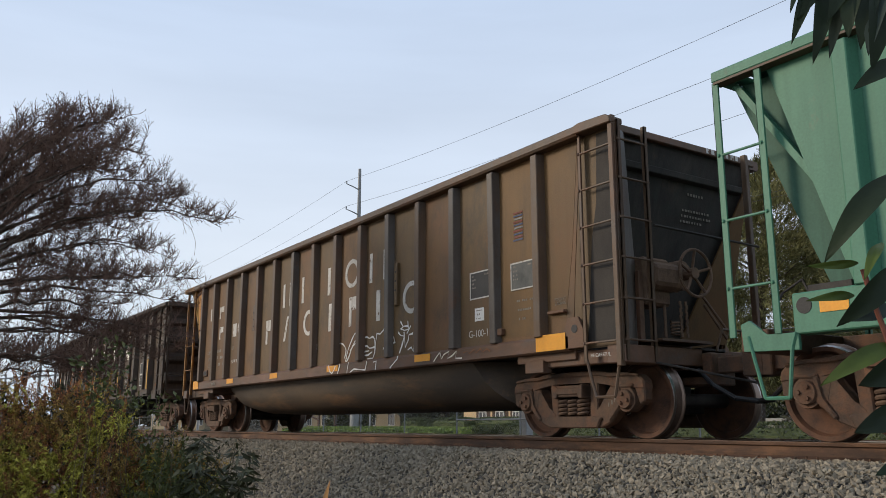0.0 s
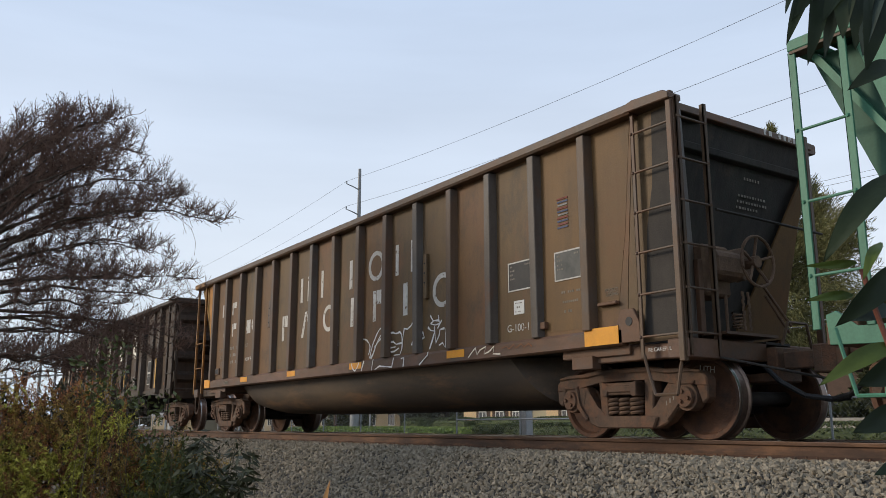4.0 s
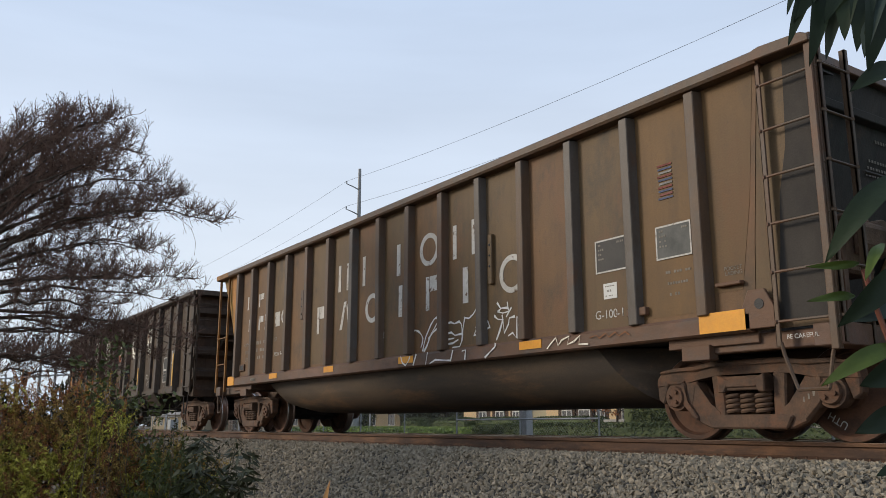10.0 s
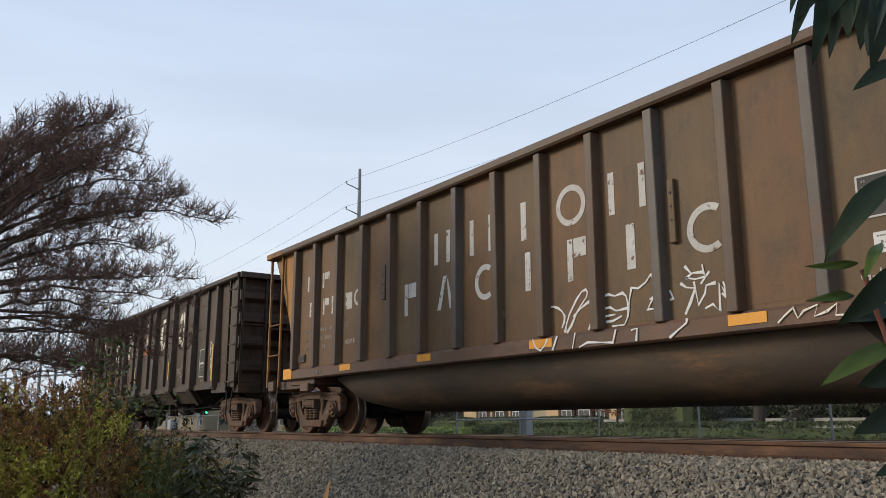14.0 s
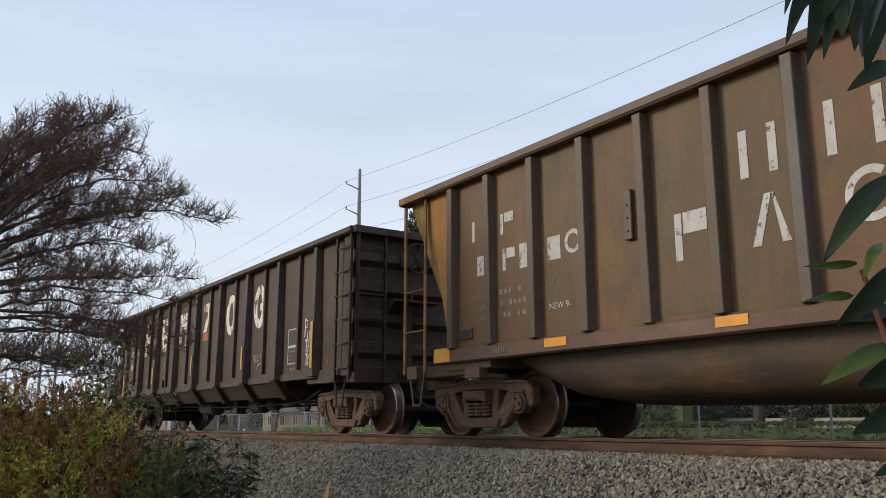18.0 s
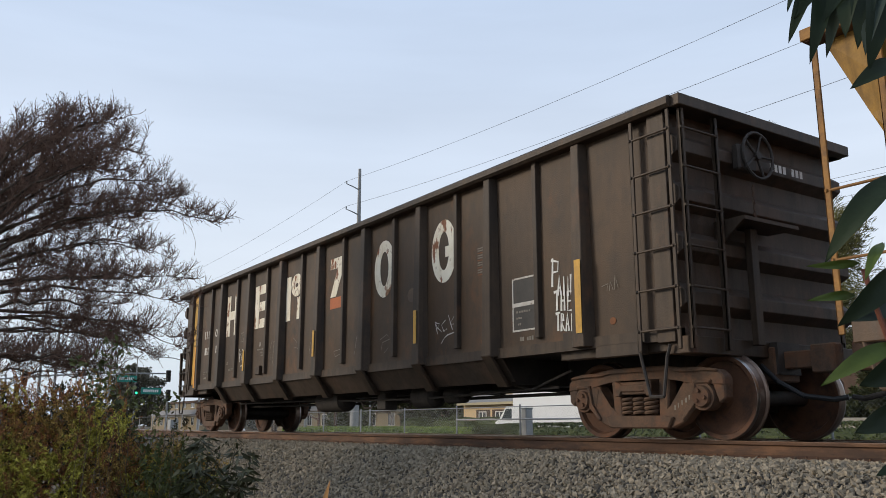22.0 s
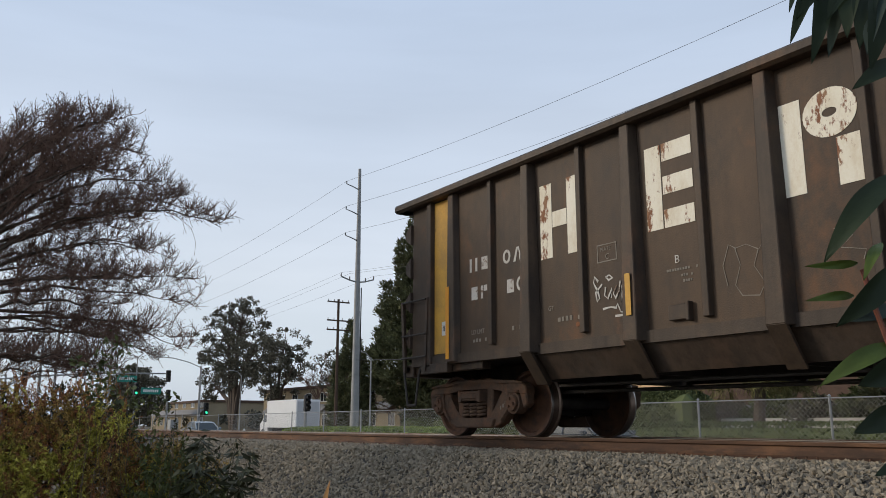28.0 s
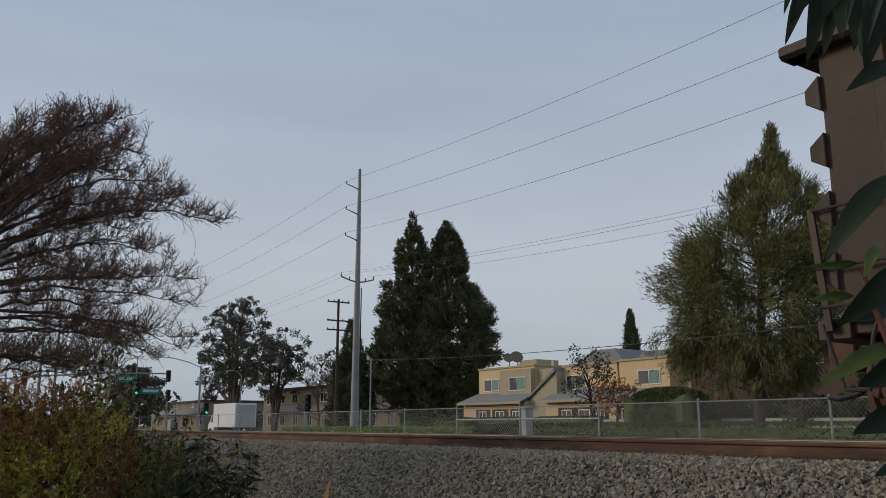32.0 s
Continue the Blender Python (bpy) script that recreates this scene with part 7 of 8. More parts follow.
def bare_tree():
    """A spreading leafless tree: limbs arch out flat from the trunk, and shoots and twigs turn up along them."""
    rng = np.random.default_rng(8)
    t = thing("bare_tree", "leafless tree with flat spreading limbs and fine upturned twigs", "tree")
    root = np.array((-14.3, 0.35, -1.5))
    trunk = [root, root + (0, 0.02, 1.2), root + (0.03, 0.1, 2.5), root + (0.0, 0.1, 3.65), root + (0.05, 0.15, 4.9)]
    bm = B()
    tube(bm, [tuple(p) for p in trunk], [0.17, 0.14, 0.12, 0.09, 0.05], 9)
    part("trunk", bm, M_BARK, t, "", smooth=True)
    UPZ = np.array((0.0, 0.0, 1.0))

    def path(p, d, length, n, lift, wob):
        out = [p]
        for k in range(n):
            d = d + UPZ * lift + rng.normal(0, wob, 3)
            d = d / np.linalg.norm(d)
            p = p + d * length / n
            out.append(p)
        return out

    rows = []
    for k, row in enumerate(BOUGHS):
        rows.append((row, 90 + rng.normal(0, 5), 1.0))
        for q in range(1 if row[1] < 0.5 else 2):
            side = -1 if (k + q) % 2 else 1
            z0, a, b, reach = row
            rows.append(((z0 + rng.normal(0, 0.10), a * rng.uniform(0.88, 1.02), b * rng.uniform(0.95, 1.1), reach), 90 + side * rng.uniform(10, 48), rng.uniform(0.66, 0.96)))
    for k in range(9):
        rows.append(((rng.uniform(1.5, 2.6), rng.uniform(0.3, 1.6), 0.16, 3.4), rng.uniform(170, 370), 0.9))
    fine, buds = [], []
    for (z0, a, b, reach), az, cut in rows:
        az = radians(az)
        reach *= cut
        n = 16
        out = np.array((math.cos(az), math.sin(az), 0.0))
        sway = rng.normal(0, 0.07)
        pts = [np.array((root[0], root[1] + 0.1, z0 - 0.02))]
        for i in range(1, n + 1):
            u = reach * i / n
            side = np.array((-out[1], out[0], 0.0)) * (sway * math.sin(u * 1.7 + z0) + rng.normal(0, 0.018))
            pts.append(np.array((root[0], root[1], 0.0)) + out * u + side + UPZ * (z0 + a * u - b * u * u + rng.normal(0, 0.022)))
        r0 = 0.040 * rng.uniform(0.75, 1.15)
        rr = [max(r0 * (1 - 0.92 * i / n), 0.005) for i in range(n + 1)]
        limbs = [(pts[i], pts[i + 1], rr[i], rr[i + 1]) for i in range(n)]
        shoots = []
        for j in range(int(6.5 * reach) + 4):
            f = 0.27 + 0.73 * rng.random() ** 0.8
            i = min(int(f * n), n - 1)
            p = pts[i] + (pts[i + 1] - pts[i]) * (f * n - i)
            tan = (pts[i + 1] - pts[i]) / np.linalg.norm(pts[i + 1] - pts[i])
            across = np.cross(tan, UPZ)
            d = tan * 0.50 + across * rng.normal(0, 0.55) + UPZ * rng.normal(0.18, 0.36)
            d /= np.linalg.norm(d)
            ln = rng.uniform(0.35, 0.85) * (1.05 - 0.45 * f)
            m = 7
            q = path(p, d, ln, m, 0.05, 0.15)
            for c in range(m):
                shoots.append((q[c], q[c + 1], 0.0066 * (1 - 0.6 * c / m), 0.0066 * (1 - 0.6 * (c + 1) / m)))
            for c in range(1, m + 1):
                for e in range(3):
                    w = (q[c] - q[c - 1]) / (ln / m) * 0.45 + UPZ * 0.40 + rng.normal(0, 0.55, 3)
                    w /= np.linalg.norm(w)
                    st = q[c] + (q[c - 1] - q[c]) * rng.random()
                    s = path(st, w, rng.uniform(0.09, 0.25), 2, 0.16, 0.16)
                    fine.append((s[0], s[1], 0.0038, 0.0032))
                    fine.append((s[1], s[2], 0.0032, 0.0020))
                    buds += [s[1], s[2]]
                    if rng.random() < 0.5:
                        w = w + rng.normal(0, 0.6, 3) + UPZ * 0.2
                        s2 = s[1] + w / np.linalg.norm(w) * rng.uniform(0.05, 0.12)
                        fine.append((s[1], s2, 0.0034, 0.002))
                        buds.append(s2)
        limb = part("limb", sticks("limb", limbs, M_BARK, 7), None, t, "grey-brown flat spreading limb")
        tagged(part("shoot_spray", sticks("shoot_spray", shoots, M_TWIG, 4), None, limb, "thin brown side shoots"), kind="stuff")
    for k in range(7):
        # a few long hanging strands
        p = np.array((-14.1 + rng.normal(0, 0.3), rng.uniform(2.6, 4.4), rng.uniform(1.6, 3.5)))
        q = path(p, np.array((0.0, 0.3, -0.6)), rng.uniform(0.4, 0.9), 8, -0.05, 0.08)
        for c in range(8):
            fine.append((q[c], q[c + 1], 0.0035, 0.003))
    tagged(part("fine_branching", sticks("fine_branching", fine, M_TWIG, 3), None, t, "fine brown bare twigs"), kind="stuff")
    buds = np.array(buds)
    buds = buds[rng.random(len(buds)) < 0.35]
    tagged(part("budding", cards("budding", buds + rng.normal(0, 0.008, buds.shape), 0.030, M_BUD, rng), None, t, "small dry rust-coloured buds"), kind="stuff")


bare_tree()


def leafless(label, x, y, h, w, seed):
    """A small upright bare tree, forked over and over."""
    rng = np.random.default_rng(seed)
    t = thing("bare_tree", label, "tree", at=pose(x, y, -0.9))
    segs = []

    def grow(p, d, ln, r, level):
        q = p + d * ln
        segs.append((p, q, r, r * 0.7))
        if level == 0:
            return
        for k in range(3 if level > 1 else 4):
            e = d + rng.normal(0, 0.42, 3) + np.array((0, 0, 0.12))
            e[:2] *= 1 + 0.5 * w / h
            grow(q if k else p + d * ln * rng.uniform(0.6, 1.0), e / np.linalg.norm(e), ln * rng.uniform(0.62, 0.86), r * 0.62, level - 1)

    grow(np.array((0.0, 0.0, -0.2)), np.array((0.0, 0.0, 1.0)), h * 0.24, h * 0.018, 5)
    part("branching", sticks("branching", segs, M_TWIG, 4), None, t, "pale pinkish brown bare branches")


for k, (x, y, h) in enumerate(((-93.0, 46.5, 12.0), (-88.5, 45.0, 9.5), (-97.5, 47.0, 10.5), (-84.2, 46.0, 8.5))):
    leafless("leafless pinkish brown street tree beyond the road", x, y, h, h * 0.7, 90 + k)


# ---- shrubs before the camera ----
def polar(a, r, z):
    """A point at bearing a (degrees) and range r from the bank's viewpoint."""
    return np.array((r * math.cos(radians(a)), r * math.sin(radians(a)), z))


def thicket(name, label, mat, seed, n, a0, a1, r0, tops, low, leaf, aspect, lengths, per, keep, lean=0.35, stem_r=0.0016):
    """Wild shrub of upright leafy sprigs over a front that leans towards the track; tops: (bearing, height) of its crest."""
    rng = np.random.default_rng(seed)
    t = thing(name, label, "shrub")
    ta, tz = np.array(sorted(tops)).T
    P, D, S, stems = [], [], [], []
    made = 0
    while made < n:
        a = rng.uniform(a0, a1)
        top = np.interp(a, ta, tz) + 0.10 * math.sin(a * 5.1) + 0.06 * math.sin(a * 13.0 + 1)
        z = top - (top - low) * rng.random() ** 1.15
        patch = noise.noise(Vector((a * 0.42 + seed * 3.1, z * 2.1, seed)))
        if patch < keep - rng.random() * 0.25:
            continue
        made += 1
        r = r0 - 0.48 * (top - z) + rng.normal(0, 0.13)
        L = rng.uniform(*lengths)
        foot = polar(a, r, z - L * 0.7)
        d = np.array((rng.normal(0, lean), rng.normal(0, lean), 1.0)) + polar(a, -0.28, 0)
        d /= np.linalg.norm(d)
        bow = rng.normal(0, 0.28, 3)
        bow[2] = -abs(bow[2]) * 0.6
        u = rng.uniform(0.12, 1.0, per)
        pos = foot + d * (L * u)[:, None] + bow * (L * u * u)[:, None]
        dirs = d * 0.55 + rng.normal(0, 0.62, (per, 3))
        P.append(pos)
        D.append(dirs)
        S.append(1.15 - 0.55 * u)
        k = foot + d * L * 0.5 + bow * L * 0.25
        stems += [(foot, k, stem_r, stem_r * 0.8), (k, foot + d * L + bow * L, stem_r * 0.8, stem_r * 0.4)]
    P, D, S = np.concatenate(P), np.concatenate(D), np.concatenate(S)
    part("leaves", needles("leaves", P, D, leaf * S, aspect, mat, rng), None, t)
    tagged(part("stem_tangle", sticks("stem_tangle", stems, M_BARK, 3), None, t), kind="stuff")
    return t


def shrub(name, label, spots, mat, seed, card, per, stems, aspect=0.5, up=0.5):
    rng = np.random.default_rng(seed)
    t = thing(name, label, "shrub")
    pts = clumps([s[:3] for s in spots], [s[3] for s in spots], per, rng, 0.85)
    part("leaves", cards("leaves", pts, card, mat, rng, aspect=aspect, up=up), None, t)
    bm = B()
    for s in spots:
        for k in range(stems):
            o = rng.normal(0, 0.5, 3) * s[3]
            top = np.array(s[:3]) + (o[0], o[1], abs(o[2]) * 0.6 + s[3] * 0.25)
            foot = (s[0] + o[0] * 0.4, s[1] + o[1] * 0.4, -1.5)
            mid = (s[0] + o[0] * 0.6 + rng.normal(0, 0.12), s[1] + o[1] * 0.6 + rng.normal(0, 0.12), (top[2] - 1.5) / 2)
            smooth_tube(bm, [foot, mid, tuple(top)], 0.0018, 3)
    tagged(part("stem_tangle", bm, M_BARK, t), kind="stuff")
    return t


CREST = [(178, 0.60), (173, 0.60), (170, 0.58), (168, 0.58), (166.6, 0.46), (165.7, 0.20), (164.5, 0.06), (162.5, 0.02), (161.0, -0.10), (159.8, -0.35), (158.9, -0.8)]
# Dark filler leaves added behind the sprigs so the gaps read as shade.
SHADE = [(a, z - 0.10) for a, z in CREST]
thicket("shrub", "dark green filler leaves behind the shrubs, for shaded gaps", M_BUSH_D, 41, 850, 161.2, 178, 8.85, SHADE, -1.35, 0.060, 0.40, (0.3, 0.6), 50, -1.0)
thicket("shrub", "reddish brown wild shrub with fine dry sprigs", M_BUSH_R, 42, 640, 165.0, 178, 8.42, CREST, -0.9, 0.034, 0.26, (0.2, 0.45), 62, -0.12)
thicket("shrub", "brown and olive tangled undergrowth on the bank", M_BUSH_O, 43, 1100, 160.6, 178, 8.34, [(a, z - 0.06) for a, z in CREST], -1.3, 0.038, 0.28, (0.2, 0.42), 58, -0.15)
thicket("shrub", "yellow-green leafy wild shrub on the bank", M_BUSH_G, 44, 950, 161.6, 178, 8.22, [(a, z - 0.24) for a, z in CREST], -1.3, 0.044, 0.30, (0.18, 0.4), 55, -0.03)
thicket("shrub", "dark green leafy stems over grey ballast stones", M_BUSH_V, 47, 260, 159.6, 165.5, 7.85, [(a, z - 0.06) for a, z in CREST], -1.3, 0.055, 0.42, (0.2, 0.45), 28, -0.3)


def drooping_shrub(name, label, mat, seed, tips, leaf, per):
    """Arching stems that end in whorls of long drooping leaves."""
    rng = np.random.default_rng(seed)
    t = thing(name, label, "shrub")
    stems, P, D = [], [], []
    for a, r, z in tips:
        top = polar(a, r, z)
        foot = polar(a + rng.normal(0.8, 0.5), r + 0.25, -1.5 + 0.2 * rng.random())
        mid = (top + foot) / 2 + rng.normal(0, 0.06, 3) + (0, 0, 0.12)
        stems += [(foot, mid, 0.0035, 0.003), (mid, top, 0.003, 0.002)]
        for k in range(per):
            u = rng.random() ** 1.6
            P.append(top + (mid - top) * u * 0.55 + rng.normal(0, 0.012, 3))
            w = rng.uniform(0, 2 * math.pi)
            D.append((math.cos(w), math.sin(w), rng.uniform(-1.1, 0.15)))
    part("leaves", needles("leaves", np.array(P), np.array(D), leaf, 0.27, mat, rng), None, t)
    tagged(part("stem_tangle", sticks("stem_tangle", stems, M_BUSH_D, 4), None, t), kind="stuff")
    return t


rs = np.random.default_rng(77)
TIPS = [(158.5 + 4.6 * rs.random() ** 1.9, 7.35 + rs.normal(0, 0.15), 0) for _ in range(62)]
TIPS = [(a, r, np.interp(a, [158.5, 159.6, 161.2, 163.6], [-0.02, 0.20, 0.10, 0.04]) - 0.85 * rs.random() ** 1.3) for a, r, _ in TIPS]
drooping_shrub("shrub", "dark green shrub with long drooping leaves", M_BUSH_D, 53, [q for q in TIPS if q[2] > -0.25 - 0.25 * (q[0] - 158.6)], 0.112, 14)
VINE = [(168.6, 6.95, 0.36), (168.3, 6.95, 0.50), (167.9, 6.9, 0.44), (167.4, 6.9, 0.33), (167.0, 6.9, 0.55), (168.0, 6.95, 0.66), (166.4, 6.9, 0.38), (165.6, 6.9, 0.33), (167.7, 6.95, 0.80), (166.9, 6.95, 0.72), (169.4, 7.0, 0.62), (164.6, 6.8, 0.27), (163.9, 6.8, 0.33)]
shrub("climbing_vine", "green climbing vine sprigs over the shrubs", [(*polar(a, r, z), 0.10) for a, r, z in VINE], M_BUSH_V, 55, 0.055, 22, 1, 0.5)


# ---- leaves close to the camera ----
def leaf_mesh(name, p0, p1, width, mat, curl, roll):
    p0, p1 = Vector(p0), Vector(p1)
    d = p1 - p0
    L = d.length
    d.normalize()
    s = d.cross(Vector((0.55, -0.83, 0.0))).normalized()
    s = (Matrix.Rotation(roll, 3, d) @ s).normalized()
    n = s.cross(d).normalized()
    V, F = [], []
    N = 14
    for i in range(N + 1):
        u = i / N
        w = width * 0.5 * (math.sin(math.pi * min(u * 0.97 + 0.03, 1)) ** 0.8) * (1 - 0.35 * u)
        mid = p0 + d * (L * u) + n * (curl * L * math.sin(math.pi * u) - 0.1 * L * u * u)
        for q, e in ((-1, 0.22), (-0.5, 0.06), (0, 0.0), (0.5, 0.06), (1, 0.22)):
            V.append(mid + s * (w * q) + n * (w * e * 1.0 + 0.0006 * math.sin(9 * u + q * 4)))
    for i in range(N):
        for j in range(4):
            a = i * 5 + j
            F.append((a, a + 1, a + 6, a + 5))
    me = raw(name, V, F, mat, True)
    return me


branch = thing("leafy_branch", "dark glossy broad leaves on a reddish stem", "plant", "leafy branches")
UPPER = thing("leafy_branch", "drooping dark green pointed leaves", "plant", "leafy branches")
LEAVES = [((-0.479, 0.832, 0.662), (-0.485, 0.782, 0.576), 0.015, 0), ((-0.487, 0.828, 0.664), (-0.485, 0.782, 0.612), 0.010, 0), ((-0.473, 0.835, 0.66), (-0.466, 0.793, 0.548), 0.019, 0), ((-0.463, 0.864, 0.665), (-0.464, 0.817, 0.561), 0.017, 1), ((-0.443, 0.851, 0.651), (-0.439, 0.808, 0.571), 0.022, 0), ((-0.425, 0.861, 0.649), (-0.418, 0.82, 0.529), 0.027, 0), ((-0.415, 0.866, 0.542), (-0.436, 0.81, 0.51), 0.019, 0), ((-0.425, 0.861, 0.422), (-0.474, 0.789, 0.332), 0.032, 0), ((-0.466, 0.839, 0.33), (-0.486, 0.781, 0.323), 0.011, 2), ((-0.472, 0.836, 0.296), (-0.488, 0.78, 0.289), 0.012, 2), ((-0.445, 0.851, 0.349), (-0.443, 0.806, 0.309), 0.014, 2), ((-0.434, 0.856, 0.324), (-0.465, 0.794, 0.261), 0.030, 0), ((-0.454, 0.869, 0.284), (-0.472, 0.813, 0.27), 0.026, 1), ((-0.441, 0.853, 0.244), (-0.484, 0.782, 0.206), 0.023, 2), ((-0.438, 0.854, 0.227), (-0.453, 0.801, 0.202), 0.033, 0), ((-0.443, 0.852, 0.177), (-0.46, 0.796, 0.158), 0.030, 0), ((-0.443, 0.852, 0.128), (-0.448, 0.804, 0.119), 0.019, 0), ((-0.452, 0.846, 0.665), (-0.449, 0.800, 0.592), 0.020, 0), ((-0.432, 0.858, 0.655), (-0.428, 0.814, 0.556), 0.024, 0), ((-0.418, 0.864, 0.640), (-0.424, 0.816, 0.548), 0.022, 1), ((-0.468, 0.838, 0.668), (-0.476, 0.787, 0.600), 0.016, 0)]
for k, (a, b, w, kind) in enumerate(LEAVES):
    part("leaf", leaf_mesh("leaf", a, b, w * (1.3 if a[2] > 0.5 else 1.0), (M_LEAF, M_LEAF_B, M_LEAF_Y)[kind], 0.10, 0.35 * math.sin(k * 2.1)), None, UPPER if a[2] > 0.5 else branch)
bm = B()
smooth_tube(bm, [(-0.458, 0.832, 0.321), (-0.452, 0.836, 0.284), (-0.444, 0.84, 0.246), (-0.437, 0.844, 0.193), (-0.40, 0.87, -0.2), (-0.45, 0.92, -1.55)], 0.0028, 7)
part("stem", bm, M_REDSTEM, branch)
bm = B()
smooth_tube(bm, [(-0.405, 0.885, 0.66), (-0.385, 0.875, 0.57), (-0.375, 0.88, 0.3), (-0.38, 0.9, -0.3), (-0.45, 0.95, -1.55)], 0.0035, 7)
part("stem", bm, M_REDSTEM, UPPER)
dl = thing("dry_leaf", "dry orange leaf blade standing on a thin stalk", "leaf")
part("blade", leaf_mesh("blade", (-2.72, 1.30, -0.30), (-2.686, 1.336, -0.022), 0.035, M_DRYLEAF, 0.03, 0.2), None, dl)
bm = B()
tube(bm, [(-2.78, 1.28, -1.55), (-2.72, 1.30, -0.29)], 0.004, 5)
part("stalk", bm, M_TWIG, dl)
stones()


# ---- markings of the brown gondola ----
YS = -1.426


def blocks(car, rows, mat, y, label, t=0.105):
    """Lettering of the owner, kept as plain painted shapes: bars and rings of the size of the letters."""
    for kind, x0, x1, z0, z1 in rows:
        if kind == "ring":
            ring(car, "paint_ring", mat, (x0 + x1) / 2, (z0 + z1) / 2, x1 - x0, z1 - z0, t * 0.8, y, label)
        elif kind == "arc":
            ring(car, "paint_arc", mat, (x0 + x1) / 2, (z0 + z1) / 2, x1 - x0, z1 - z0, t * 0.8, y, label, 55, 305)
        elif kind == "bar":
            flat(car, "paint_bar", mat, rect(x0, x1, z0, z1), y, label, 0.004)
        elif kind == "pair":
            flat(car, "paint_bar", mat, rect(x0, x0 + t, z0, z1), y, label, 0.004)
            flat(car, "paint_bar", mat, rect(x1 - t, x1, z0, z1), y, label, 0.004)
        elif kind == "wedge":
            m = (x0 + x1) / 2
            flat(car, "paint_bar", mat, [(x0, z0), (x0 + t, z0), (m + t * 0.3, z1), (m - t * 0.5, z1)], y, label, 0.004)
            flat(car, "paint_bar", mat, [(x1 - t, z0), (x1, z0), (m + t * 0.6, z1), (m + t * 0.35, z1)], y, label, 0.004)
        elif kind == "flag":
            flat(car, "paint_bar", mat, rect(x0, x0 + t, z0, z1), y, label, 0.004)
            flat(car, "paint_bar", mat, rect(x0 + t + 0.02, x1, z0 + (z1 - z0) * 0.55, z1), y, label, 0.004)


WB = "worn white painted block"
blocks(BROWN, [("pair", -1.74, -1.32, 2.54, 3.03), ("pair", -0.82, -0.28, 2.53, 3.05), ("bar", 0.34, 0.45, 2.54, 3.06), ("ring", 1.04, 1.57, 2.56, 3.08), ("pair", 1.95, 2.52, 2.55, 3.06), ("flag", -2.60, -2.18, 1.85, 2.36), ("wedge", -1.66, -1.24, 1.84, 2.34), ("arc", -0.70, -0.22, 1.86, 2.36), ("bar", 0.41, 0.52, 1.86, 2.37), ("flag", 1.22, 1.55, 1.87, 2.39), ("bar", 2.20, 2.33, 1.87, 2.39), ("arc", 3.06, 3.60, 1.88, 2.40)], M_WHITE, YS - 0.002, WB, 0.095)
blocks(BROWN, [("pair", -6.26, -5.90, 2.72, 3.02), ("flag", -5.60, -5.32, 2.71, 3.0), ("bar", -6.14, -5.90, 2.21, 2.49), ("flag", -5.56, -5.30, 2.20, 2.50), ("bar", -5.20, -4.96, 2.18, 2.51), ("bar", -4.64, -4.40, 2.19, 2.49), ("ring", -4.32, -4.03, 2.22, 2.52)], M_WHITE, YS - 0.002, WB, 0.065)
flat(BROWN, "paint_square", M_WHITE, rect(-0.20, -0.05, 1.56, 1.67), YS - 0.004, "small white square")
for text, x, z, size in (("CAPY", -6.36, 1.885, 0.08), ("LD LMT", -6.28, 1.72, 0.08), ("LT WT", -6.28, 1.56, 0.08), ("GT", -4.66, 1.88, 0.085), ("NEW 9-", -4.64, 1.57, 0.085), ("G-100-1", 4.86, 1.36, 0.10), ("POCKET", 6.68, 1.66, 0.04), ("LADING", 6.69, 1.61, 0.04)):
    words(BROWN, text, M_FAINT if size < 0.09 and text[0] != "N" else M_WHITE, x, z, size, YS - 0.001, "stencil", "faded white stencil")
for x, z, w, h, n, s in ((-5.64, 1.89, 0.6, 0.075, 6, 1), (-5.62, 1.73, 0.56, 0.075, 6, 2), (-5.56, 1.57, 0.50, 0.075, 5, 3), (-5.70, 1.10, 0.28, 0.07, 5, 4), (5.94, 1.74, 0.34, 0.03, 9, 5), (5.96, 1.62, 0.28, 0.03, 8, 6), (5.98, 1.50, 0.18, 0.04, 5, 7)):
    bars(BROWN, M_FAINT, x, z, w, h, YS - 0.001 if z > 1.3 else -1.512, n, "stencil_bar", "faded unreadable stencil", s)
words(BROWN, "BE CAREFUL", M_WHITE, 7.36, 0.925, 0.042, -1.503, "stencil", "small white stencilled warning")


def panel_sign(car, x0, x1, z0, z1, y, seed, fill):
    """A dark painted panel with a white border and small rows of bars."""
    p = flat(car, "data_panel", fill, rect(x0, x1, z0, z1), y, "dark data panel with a white border", 0.003)
    t = 0.018
    for a in (rect(x0, x1, z1 - t, z1), rect(x0, x1, z0, z0 + t), rect(x0, x0 + t, z0 + t, z1 - t), rect(x1 - t, x1, z0 + t, z1 - t)):
        flat(car, "border", M_WHITE, a, y - 0.002, "", 0.002, parent=p)
    rnd = random.Random(seed)
    for k in range(4):
        bars(p, M_FAINT, x0 + 0.05, z1 - 0.07 - 0.055 * k, rnd.uniform(0.06, 0.12), 0.025, y - 0.002, 3, "panel_bar", "", seed + k)
    bars(p, M_FAINT, x1 - 0.15, z1 - 0.07, 0.11, 0.025, y - 0.002, 4, "panel_bar", "", seed + 9)


